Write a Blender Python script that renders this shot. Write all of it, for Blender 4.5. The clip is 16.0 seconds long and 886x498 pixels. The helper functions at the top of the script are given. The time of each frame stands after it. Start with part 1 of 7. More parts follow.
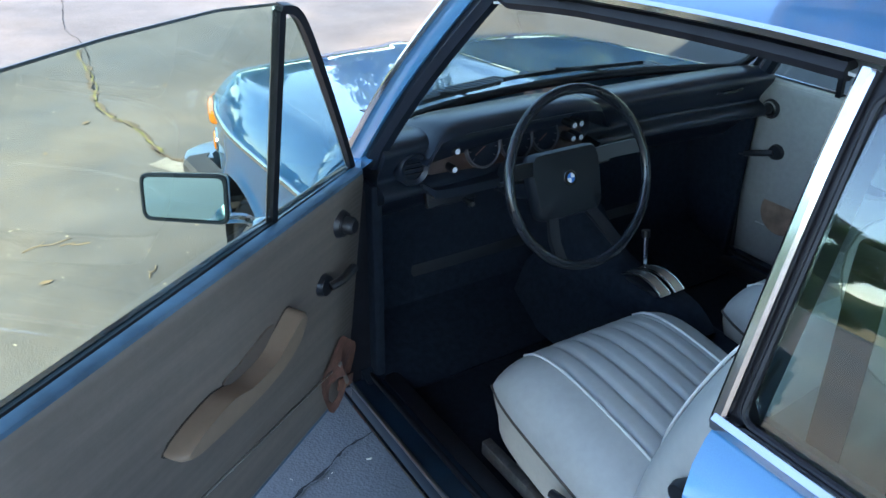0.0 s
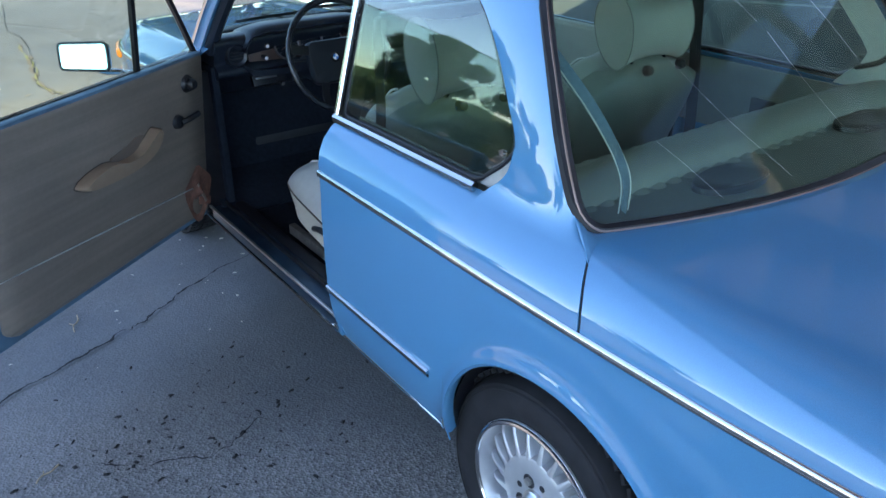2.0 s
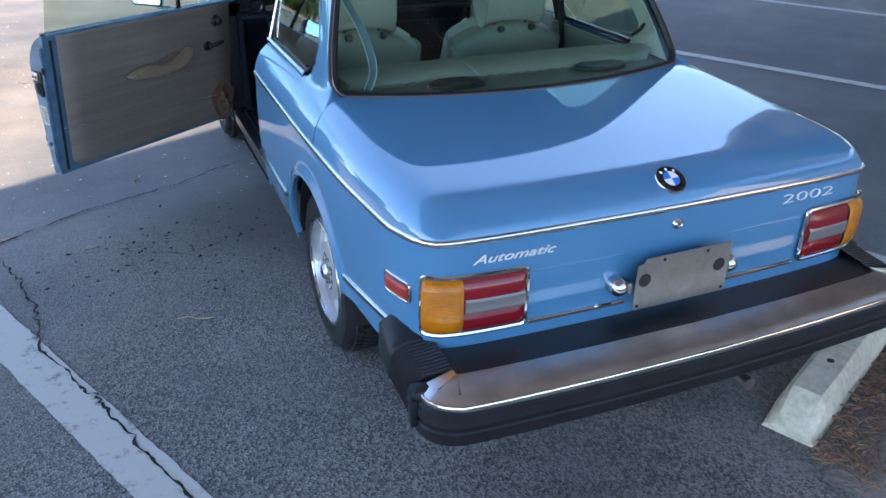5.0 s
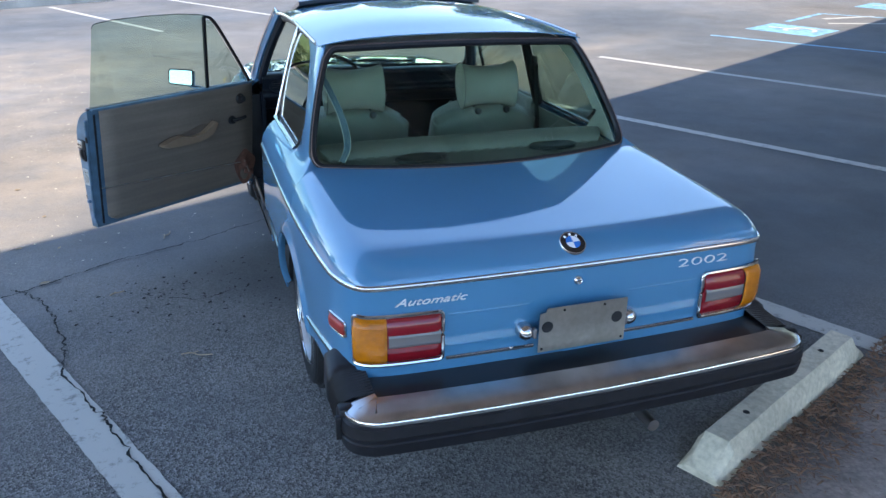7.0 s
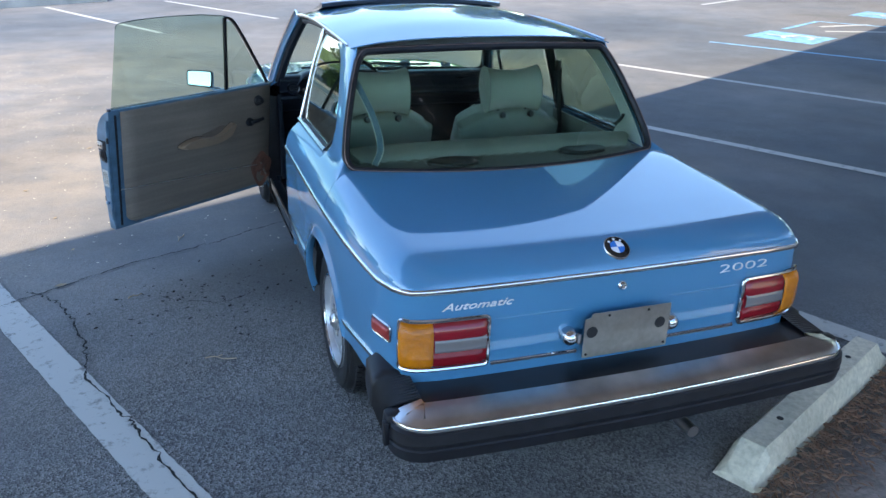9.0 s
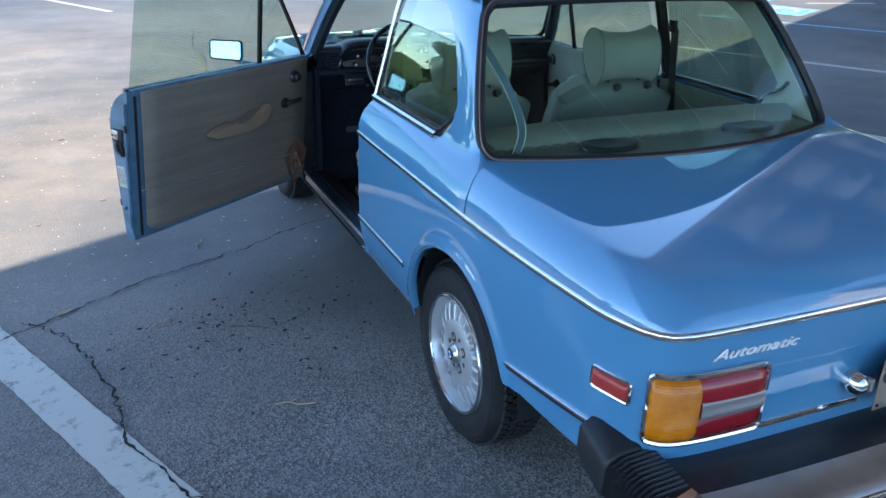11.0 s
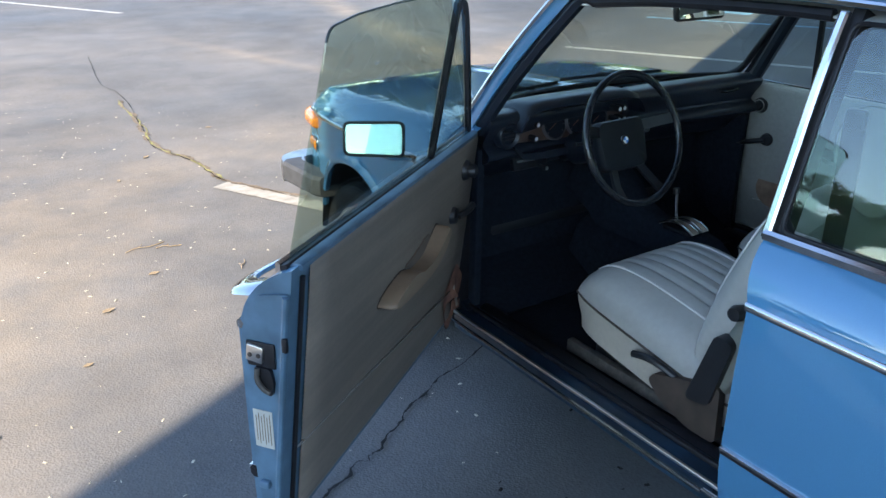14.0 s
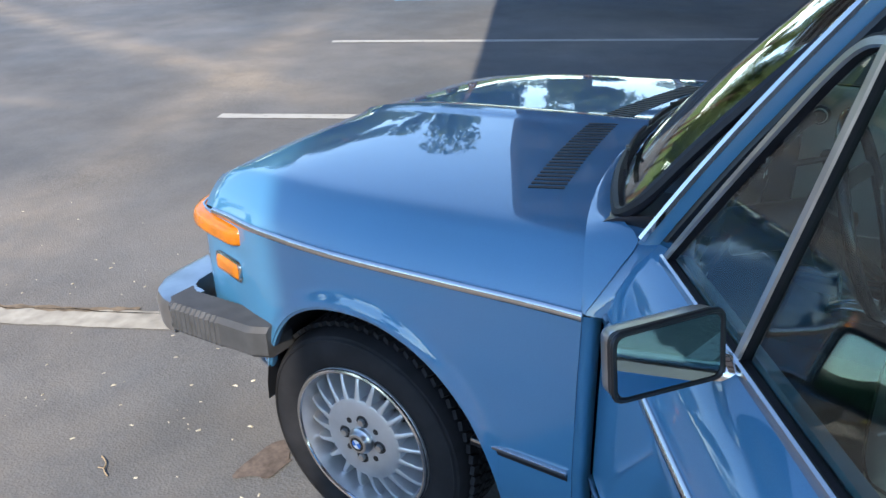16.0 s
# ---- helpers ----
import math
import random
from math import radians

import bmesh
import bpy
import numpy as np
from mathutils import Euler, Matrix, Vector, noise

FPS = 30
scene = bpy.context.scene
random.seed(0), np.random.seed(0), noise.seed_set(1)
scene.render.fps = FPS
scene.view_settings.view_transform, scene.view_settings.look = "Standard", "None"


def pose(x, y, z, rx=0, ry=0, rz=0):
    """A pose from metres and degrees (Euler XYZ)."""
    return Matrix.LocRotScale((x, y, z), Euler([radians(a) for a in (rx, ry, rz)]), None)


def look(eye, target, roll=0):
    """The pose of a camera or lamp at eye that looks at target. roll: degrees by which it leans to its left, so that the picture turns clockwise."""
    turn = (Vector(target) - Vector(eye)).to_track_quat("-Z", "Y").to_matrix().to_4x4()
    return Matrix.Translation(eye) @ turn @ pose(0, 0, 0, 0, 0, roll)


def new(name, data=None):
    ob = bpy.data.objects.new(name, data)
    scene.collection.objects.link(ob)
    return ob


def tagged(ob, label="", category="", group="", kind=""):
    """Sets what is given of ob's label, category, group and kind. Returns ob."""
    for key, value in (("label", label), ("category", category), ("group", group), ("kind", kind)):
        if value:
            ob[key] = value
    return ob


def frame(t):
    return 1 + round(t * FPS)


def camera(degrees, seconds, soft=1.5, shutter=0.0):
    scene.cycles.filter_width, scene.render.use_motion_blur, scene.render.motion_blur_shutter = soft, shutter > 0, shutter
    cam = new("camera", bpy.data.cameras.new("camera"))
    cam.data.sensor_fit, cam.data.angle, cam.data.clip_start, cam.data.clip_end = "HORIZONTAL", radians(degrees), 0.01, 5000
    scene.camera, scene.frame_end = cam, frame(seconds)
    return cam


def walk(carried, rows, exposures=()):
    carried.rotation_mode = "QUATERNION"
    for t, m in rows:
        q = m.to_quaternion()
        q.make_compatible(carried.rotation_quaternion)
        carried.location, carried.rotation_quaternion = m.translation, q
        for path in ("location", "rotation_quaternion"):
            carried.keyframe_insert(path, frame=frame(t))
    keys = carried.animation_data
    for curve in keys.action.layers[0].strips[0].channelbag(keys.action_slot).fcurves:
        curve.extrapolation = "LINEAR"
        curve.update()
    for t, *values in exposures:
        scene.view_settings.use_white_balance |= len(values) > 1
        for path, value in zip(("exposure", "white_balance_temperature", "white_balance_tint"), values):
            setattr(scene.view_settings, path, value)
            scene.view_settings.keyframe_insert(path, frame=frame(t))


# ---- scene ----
cam = camera(59.3, 16.0)
PATH = [
    (0, (-1.394, 0.392, 1.572), (-0.446, 1.882, 0.633), 1.1),
    (0.5, (-1.43, 0.033, 1.562), (-0.46, 1.526, 0.651), 1.9),
    (1, (-1.461, -0.305, 1.542), (-0.5, 1.212, 0.662), 1.2),
    (1.5, (-1.606, -0.615, 1.534), (-0.619, 0.881, 0.648), -0.3),
    (2, (-1.617, -0.9, 1.551), (-0.577, 0.547, 0.643), -0.4),
    (2.5, (-1.513, -1.17, 1.538), (-0.509, 0.297, 0.62), 0.9),
    (3, (-1.465, -1.47, 1.495), (-0.54, 0.054, 0.589), 0.2),
    (3.5, (-1.405, -1.801, 1.526), (-0.523, -0.267, 0.594), 0.9),
    (3.7, (-1.374, -1.885, 1.534), (-0.494, -0.356, 0.59), 1.1),
    (5.8, (-1.275, -2.684, 1.762), (-0.663, -0.983, 0.905), 0.8),
    (6, (-1.223, -2.739, 1.78), (-0.609, -1.022, 0.958), 0.8),
    (6.5, (-1.143, -2.851, 1.806), (-0.535, -1.11, 1.032), 0.9),
    (7, (-1.136, -2.901, 1.804), (-0.534, -1.156, 1.034), 0.9),
    (7.5, (-1.153, -2.929, 1.804), (-0.544, -1.182, 1.044), 1.3),
    (8, (-1.165, -2.939, 1.801), (-0.557, -1.186, 1.053), 1.2),
    (8.2, (-1.172, -2.931, 1.801), (-0.564, -1.179, 1.053), 1.3),
    (10.3, (-1.558, -2.324, 1.666), (-0.855, -0.632, 0.865), 1.3),
    (10.5, (-1.58, -2.201, 1.613), (-0.864, -0.517, 0.807), 1.2),
    (11, (-1.669, -1.942, 1.59), (-0.909, -0.272, 0.795), 1.5),
    (11.5, (-1.824, -1.624, 1.564), (-0.978, 0.004, 0.768), 0.7),
    (12, (-1.914, -1.355, 1.55), (-1.019, 0.237, 0.735), 0.8),
    (12.5, (-1.935, -1.006, 1.548), (-1.04, 0.587, 0.732), 1.1),
    (13, (-2.014, -0.678, 1.525), (-1.075, 0.899, 0.729), 1.5),
    (13.5, (-2.08, -0.365, 1.529), (-1.063, 1.168, 0.743), 1.2),
    (14, (-2.047, 0.026, 1.513), (-1.0, 1.539, 0.729), 0.7),
    (14.5, (-2.06, 0.395, 1.504), (-0.902, 1.839, 0.746), -0.0),
    (15, (-2.082, 0.757, 1.517), (-0.77, 2.067, 0.766), -1.5),
    (15.2, (-2.054, 0.922, 1.496), (-0.712, 2.197, 0.739), -2.1),
    (15.5, (-1.988, 1.145, 1.506), (-0.602, 2.37, 0.745), -2.1),
    (16, (-1.876, 1.491, 1.477), (-0.354, 2.494, 0.653), -1.2),
]
walk(cam, [(t, look(eye, target, roll)) for t, eye, target, roll in PATH], exposures=[
    (0, 2.76, 6500, 10), (0.8, 2.65, 6500, 10), (2, 2.50, 6550, 13), (3, 2.50, 6850, 18), (3.7, 2.48, 6850, 19), (5.8, 2.30, 6600, 12), (7, 2.15, 6550, 11),
    (8.2, 2.16, 6500, 10), (10.5, 2.20, 6300, 9), (12, 2.24, 6250, 9), (13, 2.16, 6300, 8), (14.5, 2.04, 6850, 10), (15.0, 1.88, 6750, 10), (15.5, 1.69, 6500, 9), (16, 1.56, 6350, 9)])

# ---- sky, sun and exposure ----
EDGE = Vector((0.894, 0.448, 0.0))          # run of the canopy's edge and of its shadow on the ground
OUT = Vector((-0.448, 0.894, 0.0))          # from the canopy towards the open lot
SUN_UP, SUN_OUT = 40.0, 0.047
sun_dir = (-EDGE * math.cos(radians(SUN_UP)) + OUT * SUN_OUT + Vector((0, 0, math.sin(radians(SUN_UP))))).normalized()
world = bpy.data.worlds.new("sky")
scene.world = world
world.use_nodes = True
wn = world.node_tree
sky = wn.nodes.new("ShaderNodeTexSky")
sky.sky_type, sky.sun_disc = "NISHITA", False
sky.sun_elevation, sky.sun_rotation = math.asin(sun_dir.z), math.atan2(sun_dir.x, sun_dir.y)
sky.air_density, sky.dust_density, sky.ozone_density = 1.0, 0.10, 2.6
wn.nodes["Background"].inputs["Strength"].default_value = 0.138
wn.links.new(sky.outputs[0], wn.nodes["Background"].inputs["Color"])
sun_lamp = bpy.data.lights.new("sun", "SUN")
sun_lamp.energy, sun_lamp.angle, sun_lamp.color = 2.62, radians(0.55), (1.0, 0.875, 0.72)
sun = new("sun", sun_lamp)
sun.matrix_world = look(sun_dir * 50, (0, 0, 0))


# ---- materials ----
def mat(name, color, rough=0.5, metal=0.0, coat=0.0, grain=None, bump=None, spec=None, sheen=0.0):
    """grain: (scale, amount[, scale2, amount2]) varies the colour; bump: (scale, strength, distance)."""
    m = bpy.data.materials.new(name)
    m.use_nodes = True
    n, l = m.node_tree.nodes, m.node_tree.links
    b = n["Principled BSDF"]
    b.inputs["Base Color"].default_value = (*color, 1)
    b.inputs["Roughness"].default_value = rough
    b.inputs["Metallic"].default_value = metal
    b.inputs["Coat Weight"].default_value = coat
    b.inputs["Coat Roughness"].default_value = 0.008
    b.inputs["Sheen Weight"].default_value = sheen
    if spec is not None:
        b.inputs["Specular IOR Level"].default_value = spec
    where = n.new("ShaderNodeTexCoord").outputs["Object"] if grain or bump else None
    if grain:
        col = None
        for k in range(0, len(grain), 2):
            t = n.new("ShaderNodeTexNoise")
            t.inputs["Scale"].default_value, t.inputs["Detail"].default_value = grain[k], 5
            l.new(where, t.inputs["Vector"])
            r = n.new("ShaderNodeMapRange")
            r.inputs["From Min"].default_value, r.inputs["From Max"].default_value = 0.3, 0.7
            r.inputs["To Min"].default_value, r.inputs["To Max"].default_value = 1 - grain[k + 1], 1 + grain[k + 1]
            l.new(t.outputs["Fac"], r.inputs["Value"])
            mul = n.new("ShaderNodeVectorMath")
            mul.operation = "MULTIPLY"
            if col is None:
                mul.inputs[0].default_value = color
            else:
                l.new(col, mul.inputs[0])
            l.new(r.outputs[0], mul.inputs[1])
            col = mul.outputs[0]
        l.new(col, b.inputs["Base Color"])
    if bump:
        t = n.new("ShaderNodeTexNoise")
        t.inputs["Scale"].default_value, t.inputs["Detail"].default_value = bump[0], 4
        l.new(where, t.inputs["Vector"])
        p = n.new("ShaderNodeBump")
        p.inputs["Strength"].default_value, p.inputs["Distance"].default_value = bump[1], bump[2]
        l.new(t.outputs["Fac"], p.inputs["Height"])
        l.new(p.outputs[0], b.inputs["Normal"])
    return m


def glass(name, tint, gloss=1.0):
    """A clear pane: tinted see-through with a Schlick gloss."""
    m = bpy.data.materials.new(name)
    m.use_nodes = True
    n, l = m.node_tree.nodes, m.node_tree.links
    n.remove(n["Principled BSDF"])
    tr, gl, mix, lw = n.new("ShaderNodeBsdfTransparent"), n.new("ShaderNodeBsdfGlossy"), n.new("ShaderNodeMixShader"), n.new("ShaderNodeLayerWeight")
    tr.inputs[0].default_value = (*tint, 1)
    gl.inputs["Roughness"].default_value = 0.0
    lw.inputs["Blend"].default_value = 0.5
    pw, ma = n.new("ShaderNodeMath"), n.new("ShaderNodeMath")
    pw.operation, pw.inputs[1].default_value = "POWER", 4.5
    ma.operation, ma.inputs[1].default_value, ma.inputs[2].default_value = "MULTIPLY_ADD", 0.85 * gloss, 0.045 * gloss
    l.new(lw.outputs["Facing"], pw.inputs[0])
    l.new(pw.outputs[0], ma.inputs[0])
    l.new(ma.outputs[0], mix.inputs[0])
    l.new(tr.outputs[0], mix.inputs[1])
    l.new(gl.outputs[0], mix.inputs[2])
    l.new(mix.outputs[0], n["Material Output"].inputs[0])
    return m


def asphalt_material():
    m = mat("asphalt", (0.075, 0.073, 0.072), 0.85, spec=0.3)
    n, l = m.node_tree.nodes, m.node_tree.links
    b = n["Principled BSDF"]
    pos = n.new("ShaderNodeTexCoord").outputs["Object"]

    def tex(scale, detail=4, rough=0.6):
        t = n.new("ShaderNodeTexNoise")
        t.inputs["Scale"].default_value, t.inputs["Detail"].default_value, t.inputs["Roughness"].default_value = scale, detail, rough
        l.new(pos, t.inputs["Vector"])
        return t.outputs["Fac"]

    def ramp(src, a, b_, lo, hi):
        r = n.new("ShaderNodeMapRange")
        for k, v in zip(("From Min", "From Max", "To Min", "To Max"), (a, b_, lo, hi)):
            r.inputs[k].default_value = v
        l.new(src, r.inputs["Value"])
        return r.outputs[0]

    def times(a, b_):
        x = n.new("ShaderNodeMath")
        x.operation = "MULTIPLY"
        l.new(a, x.inputs[0])
        l.new(b_, x.inputs[1])
        return x.outputs[0]

    v = n.new("ShaderNodeTexVoronoi")
    v.inputs["Scale"].default_value = 130
    l.new(pos, v.inputs["Vector"])
    tone = times(ramp(tex(0.35, 6), 0.3, 0.7, 0.72, 1.26), ramp(tex(2.2, 6), 0.3, 0.7, 0.88, 1.12))
    dust = ramp(tex(0.16, 5, 0.65), 0.38, 0.66, 0.0, 0.52)
    ragged = ramp(tex(1.6, 6, 0.7), 0.30, 0.62, 0.25, 1.0)

    def plus(a, b_):
        x = n.new("ShaderNodeMath")
        x.operation, x.use_clamp = "ADD", True
        l.new(a, x.inputs[0])
        l.new(b_, x.inputs[1])
        return x.outputs[0]

    def streak(x0, y0, x1, y1, width, much):
        """A straight trail for dust, coarse grit and dark patches, soft at its sides and ends."""
        half = math.hypot(x1 - x0, y1 - y0) / 2
        mp = n.new("ShaderNodeMapping")
        mp.vector_type = "TEXTURE"
        mp.inputs["Location"].default_value = ((x0 + x1) / 2, (y0 + y1) / 2, 0)
        mp.inputs["Rotation"].default_value = (0, 0, math.atan2(y1 - y0, x1 - x0))
        l.new(pos, mp.inputs["Vector"])
        sp = n.new("ShaderNodeSeparateXYZ")
        l.new(mp.outputs[0], sp.inputs[0])
        out = []
        for k, (lo, hi) in enumerate(((half, half * 0.6), (width, width * 0.15))):
            ab = n.new("ShaderNodeMath")
            ab.operation = "ABSOLUTE"
            l.new(sp.outputs[k], ab.inputs[0])
            out.append(ramp(ab.outputs[0], hi, lo, 1.0 if k else much, 0.0))
        return times(times(out[0], out[1]), ragged)

    for trail in ((5.0, 16.5, 2.5, 4.4, 0.40, 0.6), (7.0, 9.0, -2.2, 4.2, 0.5, 0.45), (0.7, 10.8, 1.7, 7.0, 0.2, 0.4), (-3.4, 11.5, -2.4, 0.8, 3.4, 0.72), (-1.0, 5.6, -3.6, 1.2, 1.2, 0.3), (-3.4, -1.2, -0.4, 0.9, 1.3, 0.15)):
        dust = plus(dust, streak(*trail))
    coarse = plus(ramp(tex(0.5, 5), 0.5, 0.75, 0.12, 0.45), plus(streak(-3.6, -2.6, 0.0, 0.5, 1.7, 1.0), streak(-4.5, -1.9, 4.5, -1.7, 1.9, 0.9)))
    grit = times(ramp(v.outputs["Color"], 0.2, 0.8, 0.48, 1.62), ramp(tex(45, 3), 0.3, 0.7, 0.85, 1.15))
    mixg = n.new("ShaderNodeMix")
    mixg.inputs[2].default_value = 1.0
    l.new(coarse, mixg.inputs[0])
    l.new(grit, mixg.inputs[3])
    tone = times(tone, mixg.outputs[0])
    # ragged darker patches: under-tail shade painted in with the bay's old oil stains
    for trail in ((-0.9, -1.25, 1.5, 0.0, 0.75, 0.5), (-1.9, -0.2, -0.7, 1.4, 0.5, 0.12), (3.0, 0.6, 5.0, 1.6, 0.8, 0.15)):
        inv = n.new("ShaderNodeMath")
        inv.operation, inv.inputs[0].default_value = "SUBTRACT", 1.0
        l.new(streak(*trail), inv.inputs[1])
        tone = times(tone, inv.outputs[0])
    mixc = n.new("ShaderNodeMix")
    mixc.data_type = "RGBA"
    mixc.inputs[6].default_value = (0.104, 0.114, 0.126, 1)
    mixc.inputs[7].default_value = (0.238, 0.202, 0.162, 1)
    l.new(dust, mixc.inputs[0])
    mul = n.new("ShaderNodeVectorMath")
    mul.operation = "MULTIPLY"
    l.new(mixc.outputs[2], mul.inputs[0])
    l.new(tone, mul.inputs[1])
    l.new(mul.outputs[0], b.inputs["Base Color"])
    bp = n.new("ShaderNodeBump")
    bp.inputs["Distance"].default_value = 0.006
    l.new(ramp(coarse, 0.0, 1.0, 0.18, 0.75), bp.inputs["Strength"])
    l.new(v.outputs["Distance"], bp.inputs["Height"])
    l.new(bp.outputs[0], b.inputs["Normal"])
    return m


def worn_line_material():
    """White road paint, worn through in specks."""
    m = mat("road_paint", (0.62, 0.61, 0.58), 0.7)
    n, l = m.node_tree.nodes, m.node_tree.links
    b = n["Principled BSDF"]
    pos = n.new("ShaderNodeTexCoord").outputs["Object"]
    t = n.new("ShaderNodeTexNoise")
    t.inputs["Scale"].default_value, t.inputs["Detail"].default_value, t.inputs["Roughness"].default_value = 14, 8, 0.75
    l.new(pos, t.inputs["Vector"])
    r = n.new("ShaderNodeValToRGB")
    r.color_ramp.elements[0].position, r.color_ramp.elements[0].color = 0.34, (0.15, 0.145, 0.135, 1)
    r.color_ramp.elements[1].position, r.color_ramp.elements[1].color = 0.46, (0.42, 0.408, 0.375, 1)
    l.new(t.outputs["Fac"], r.inputs[0])
    l.new(r.outputs[0], b.inputs["Base Color"])
    return m


PAINT_COAT = 1.8
ASPHALT = asphalt_material()
ROAD_PAINT = worn_line_material()
DUSTY_PAINT = mat("dusty_road_paint", (0.33, 0.305, 0.26), 0.8, grain=(14, 0.25, 3, 0.15))
BRONZE = mat("dull_bronze_insert", (0.20, 0.14, 0.12), 0.35, 0.7)
BLUE_PAINT = mat("blue_road_paint", (0.17, 0.34, 0.47), 0.7, grain=(9, 0.35))
PAINT = mat("blue_metallic_paint", (0.054, 0.196, 0.352), 0.50, 0.10, 1.0, grain=(3, 0.04, 900, 0.10), spec=0.25)
PAINT.node_tree.nodes["Principled BSDF"].inputs["Coat IOR"].default_value = PAINT_COAT
PAINT.node_tree.nodes["Principled BSDF"].inputs["Coat Roughness"].default_value = 0.022
CHROME = mat("chrome", (0.60, 0.60, 0.61), 0.14, 1.0, grain=(40, 0.06))
STEEL = mat("worn_bright_metal", (0.56, 0.545, 0.53), 0.30, 1.0, grain=(9, 0.2), bump=(90, 0.15, 0.001))
ALLOY = mat("silver_alloy", (0.58, 0.59, 0.61), 0.40, 0.75, 0.2, grain=(30, 0.06))
RUBBER = mat("black_rubber", (0.011, 0.011, 0.014), 0.45, grain=(25, 0.3), bump=(120, 0.2, 0.001), spec=0.3)
TYRE = mat("tyre_rubber", (0.014, 0.014, 0.016), 0.75, grain=(14, 0.35), bump=(160, 0.25, 0.001), spec=0.25)
BLACK = mat("black_plastic", (0.010, 0.011, 0.014), 0.42, grain=(20, 0.2), bump=(300, 0.2, 0.0006))
HUB = mat("black_hub_vinyl", (0.008, 0.010, 0.014), 0.5, grain=(8, 0.2), bump=(350, 0.3, 0.0006), spec=0.3)
DASH = mat("black_dash_vinyl", (0.010, 0.014, 0.022), 0.34, grain=(8, 0.2), bump=(350, 0.3, 0.0006), spec=0.5)
GLOSS_BLACK = mat("polished_black_plastic", (0.012, 0.014, 0.018), 0.18, grain=(20, 0.2))
CARPET = mat("black_carpet", (0.011, 0.015, 0.022), 0.95, grain=(60, 0.25), bump=(250, 0.4, 0.002), spec=0.1)
VINYL_SIDE = mat("beige_vinyl", (0.45, 0.408, 0.342), 0.45, grain=(5, 0.08, 60, 0.05), bump=(220, 0.2, 0.0006))
VINYL_REST = mat("dull_grey_vinyl", (0.33, 0.32, 0.285), 0.48, grain=(5, 0.08, 60, 0.05), bump=(200, 0.25, 0.0007))
VINYL = mat("grey_vinyl", (0.36, 0.35, 0.32), 0.40, grain=(5, 0.06, 60, 0.04), bump=(220, 0.2, 0.0006))
# darker than the front seats' vinyl, for rear bench and linings
VINYL_DARK = mat("old_grey_vinyl", (0.160, 0.162, 0.145), 0.5, grain=(5, 0.08, 60, 0.05), bump=(180, 0.25, 0.0008))
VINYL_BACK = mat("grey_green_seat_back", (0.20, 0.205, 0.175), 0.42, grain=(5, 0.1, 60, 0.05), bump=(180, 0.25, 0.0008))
VINYL_CARD = mat("grey_door_vinyl", (0.30, 0.295, 0.275), 0.5, grain=(5, 0.1, 60, 0.06), bump=(200, 0.25, 0.0007))
VINYL_TAN = mat("stained_vinyl", (0.235, 0.165, 0.112), 0.5, grain=(4, 0.10, 40, 0.05), bump=(200, 0.25, 0.0006))
PANEL = mat("ribbed_door_vinyl", (0.172, 0.140, 0.114), 0.5, grain=(3, 0.10, 70, 0.05), bump=(180, 0.25, 0.0006))


def rib_streaks(m):
    """Uneven lighter and darker streaks along the ribs of the lining."""
    n, l = m.node_tree.nodes, m.node_tree.links
    b = n["Principled BSDF"]
    old = b.inputs["Base Color"].links[0].from_socket
    mp, t, r, mul = n.new("ShaderNodeMapping"), n.new("ShaderNodeTexNoise"), n.new("ShaderNodeMapRange"), n.new("ShaderNodeVectorMath")
    l.new(n.new("ShaderNodeTexCoord").outputs["Object"], mp.inputs["Vector"])
    mp.inputs["Scale"].default_value = (1.0, 1.6, 42.0)
    t.inputs["Scale"].default_value, t.inputs["Detail"].default_value = 1.0, 3
    l.new(mp.outputs[0], t.inputs["Vector"])
    for k, v in zip(("From Min", "From Max", "To Min", "To Max"), (0.3, 0.7, 0.86, 1.14)):
        r.inputs[k].default_value = v
    l.new(t.outputs["Fac"], r.inputs["Value"])
    mul.operation = "MULTIPLY"
    l.new(old, mul.inputs[0])
    l.new(r.outputs[0], mul.inputs[1])
    l.new(mul.outputs[0], b.inputs["Base Color"])


rib_streaks(PANEL)
DARK_TRIM = mat("dark_brown_trim", (0.05, 0.036, 0.028), 0.6, grain=(20, 0.3))
RAIL_DUST = mat("dusty_steel", (0.06, 0.053, 0.047), 0.6, grain=(25, 0.4, 90, 0.3))
PIPING = mat("pale_piping", (0.60, 0.58, 0.54), 0.45)
RUST = mat("rusty_hardboard", (0.15, 0.066, 0.045), 0.8, grain=(18, 0.5, 70, 0.3), bump=(60, 0.5, 0.002))
HEADLINER = mat("pale_headliner", (0.50, 0.49, 0.46), 0.85, grain=(60, 0.06))
CONCRETE = mat("pale_concrete", (0.50, 0.45, 0.345), 0.85, grain=(4, 0.22, 45, 0.18), bump=(70, 0.5, 0.004))
SOIL = mat("dry_soil", (0.225, 0.188, 0.168), 0.95, grain=(4, 0.25, 50, 0.25), bump=(40, 0.9, 0.01))
GAUGE_RIM = mat("grey_gauge_rim", (0.10, 0.10, 0.11), 0.3, 0.5)
BARK = mat("bark_mulch", (0.15, 0.085, 0.05), 0.9, grain=(15, 0.45))
LEAF_DRY = mat("dry_leaf", (0.34, 0.25, 0.15), 0.8, grain=(30, 0.35))
TAN_DIRT = mat("tan_dirt", (0.17, 0.13, 0.09), 0.95, grain=(25, 0.4))
DIRT = mat("crack_dirt", (0.012, 0.012, 0.012), 0.95, grain=(30, 0.4))
WEED = mat("dry_weed", (0.23, 0.21, 0.07), 0.9, grain=(20, 0.5))
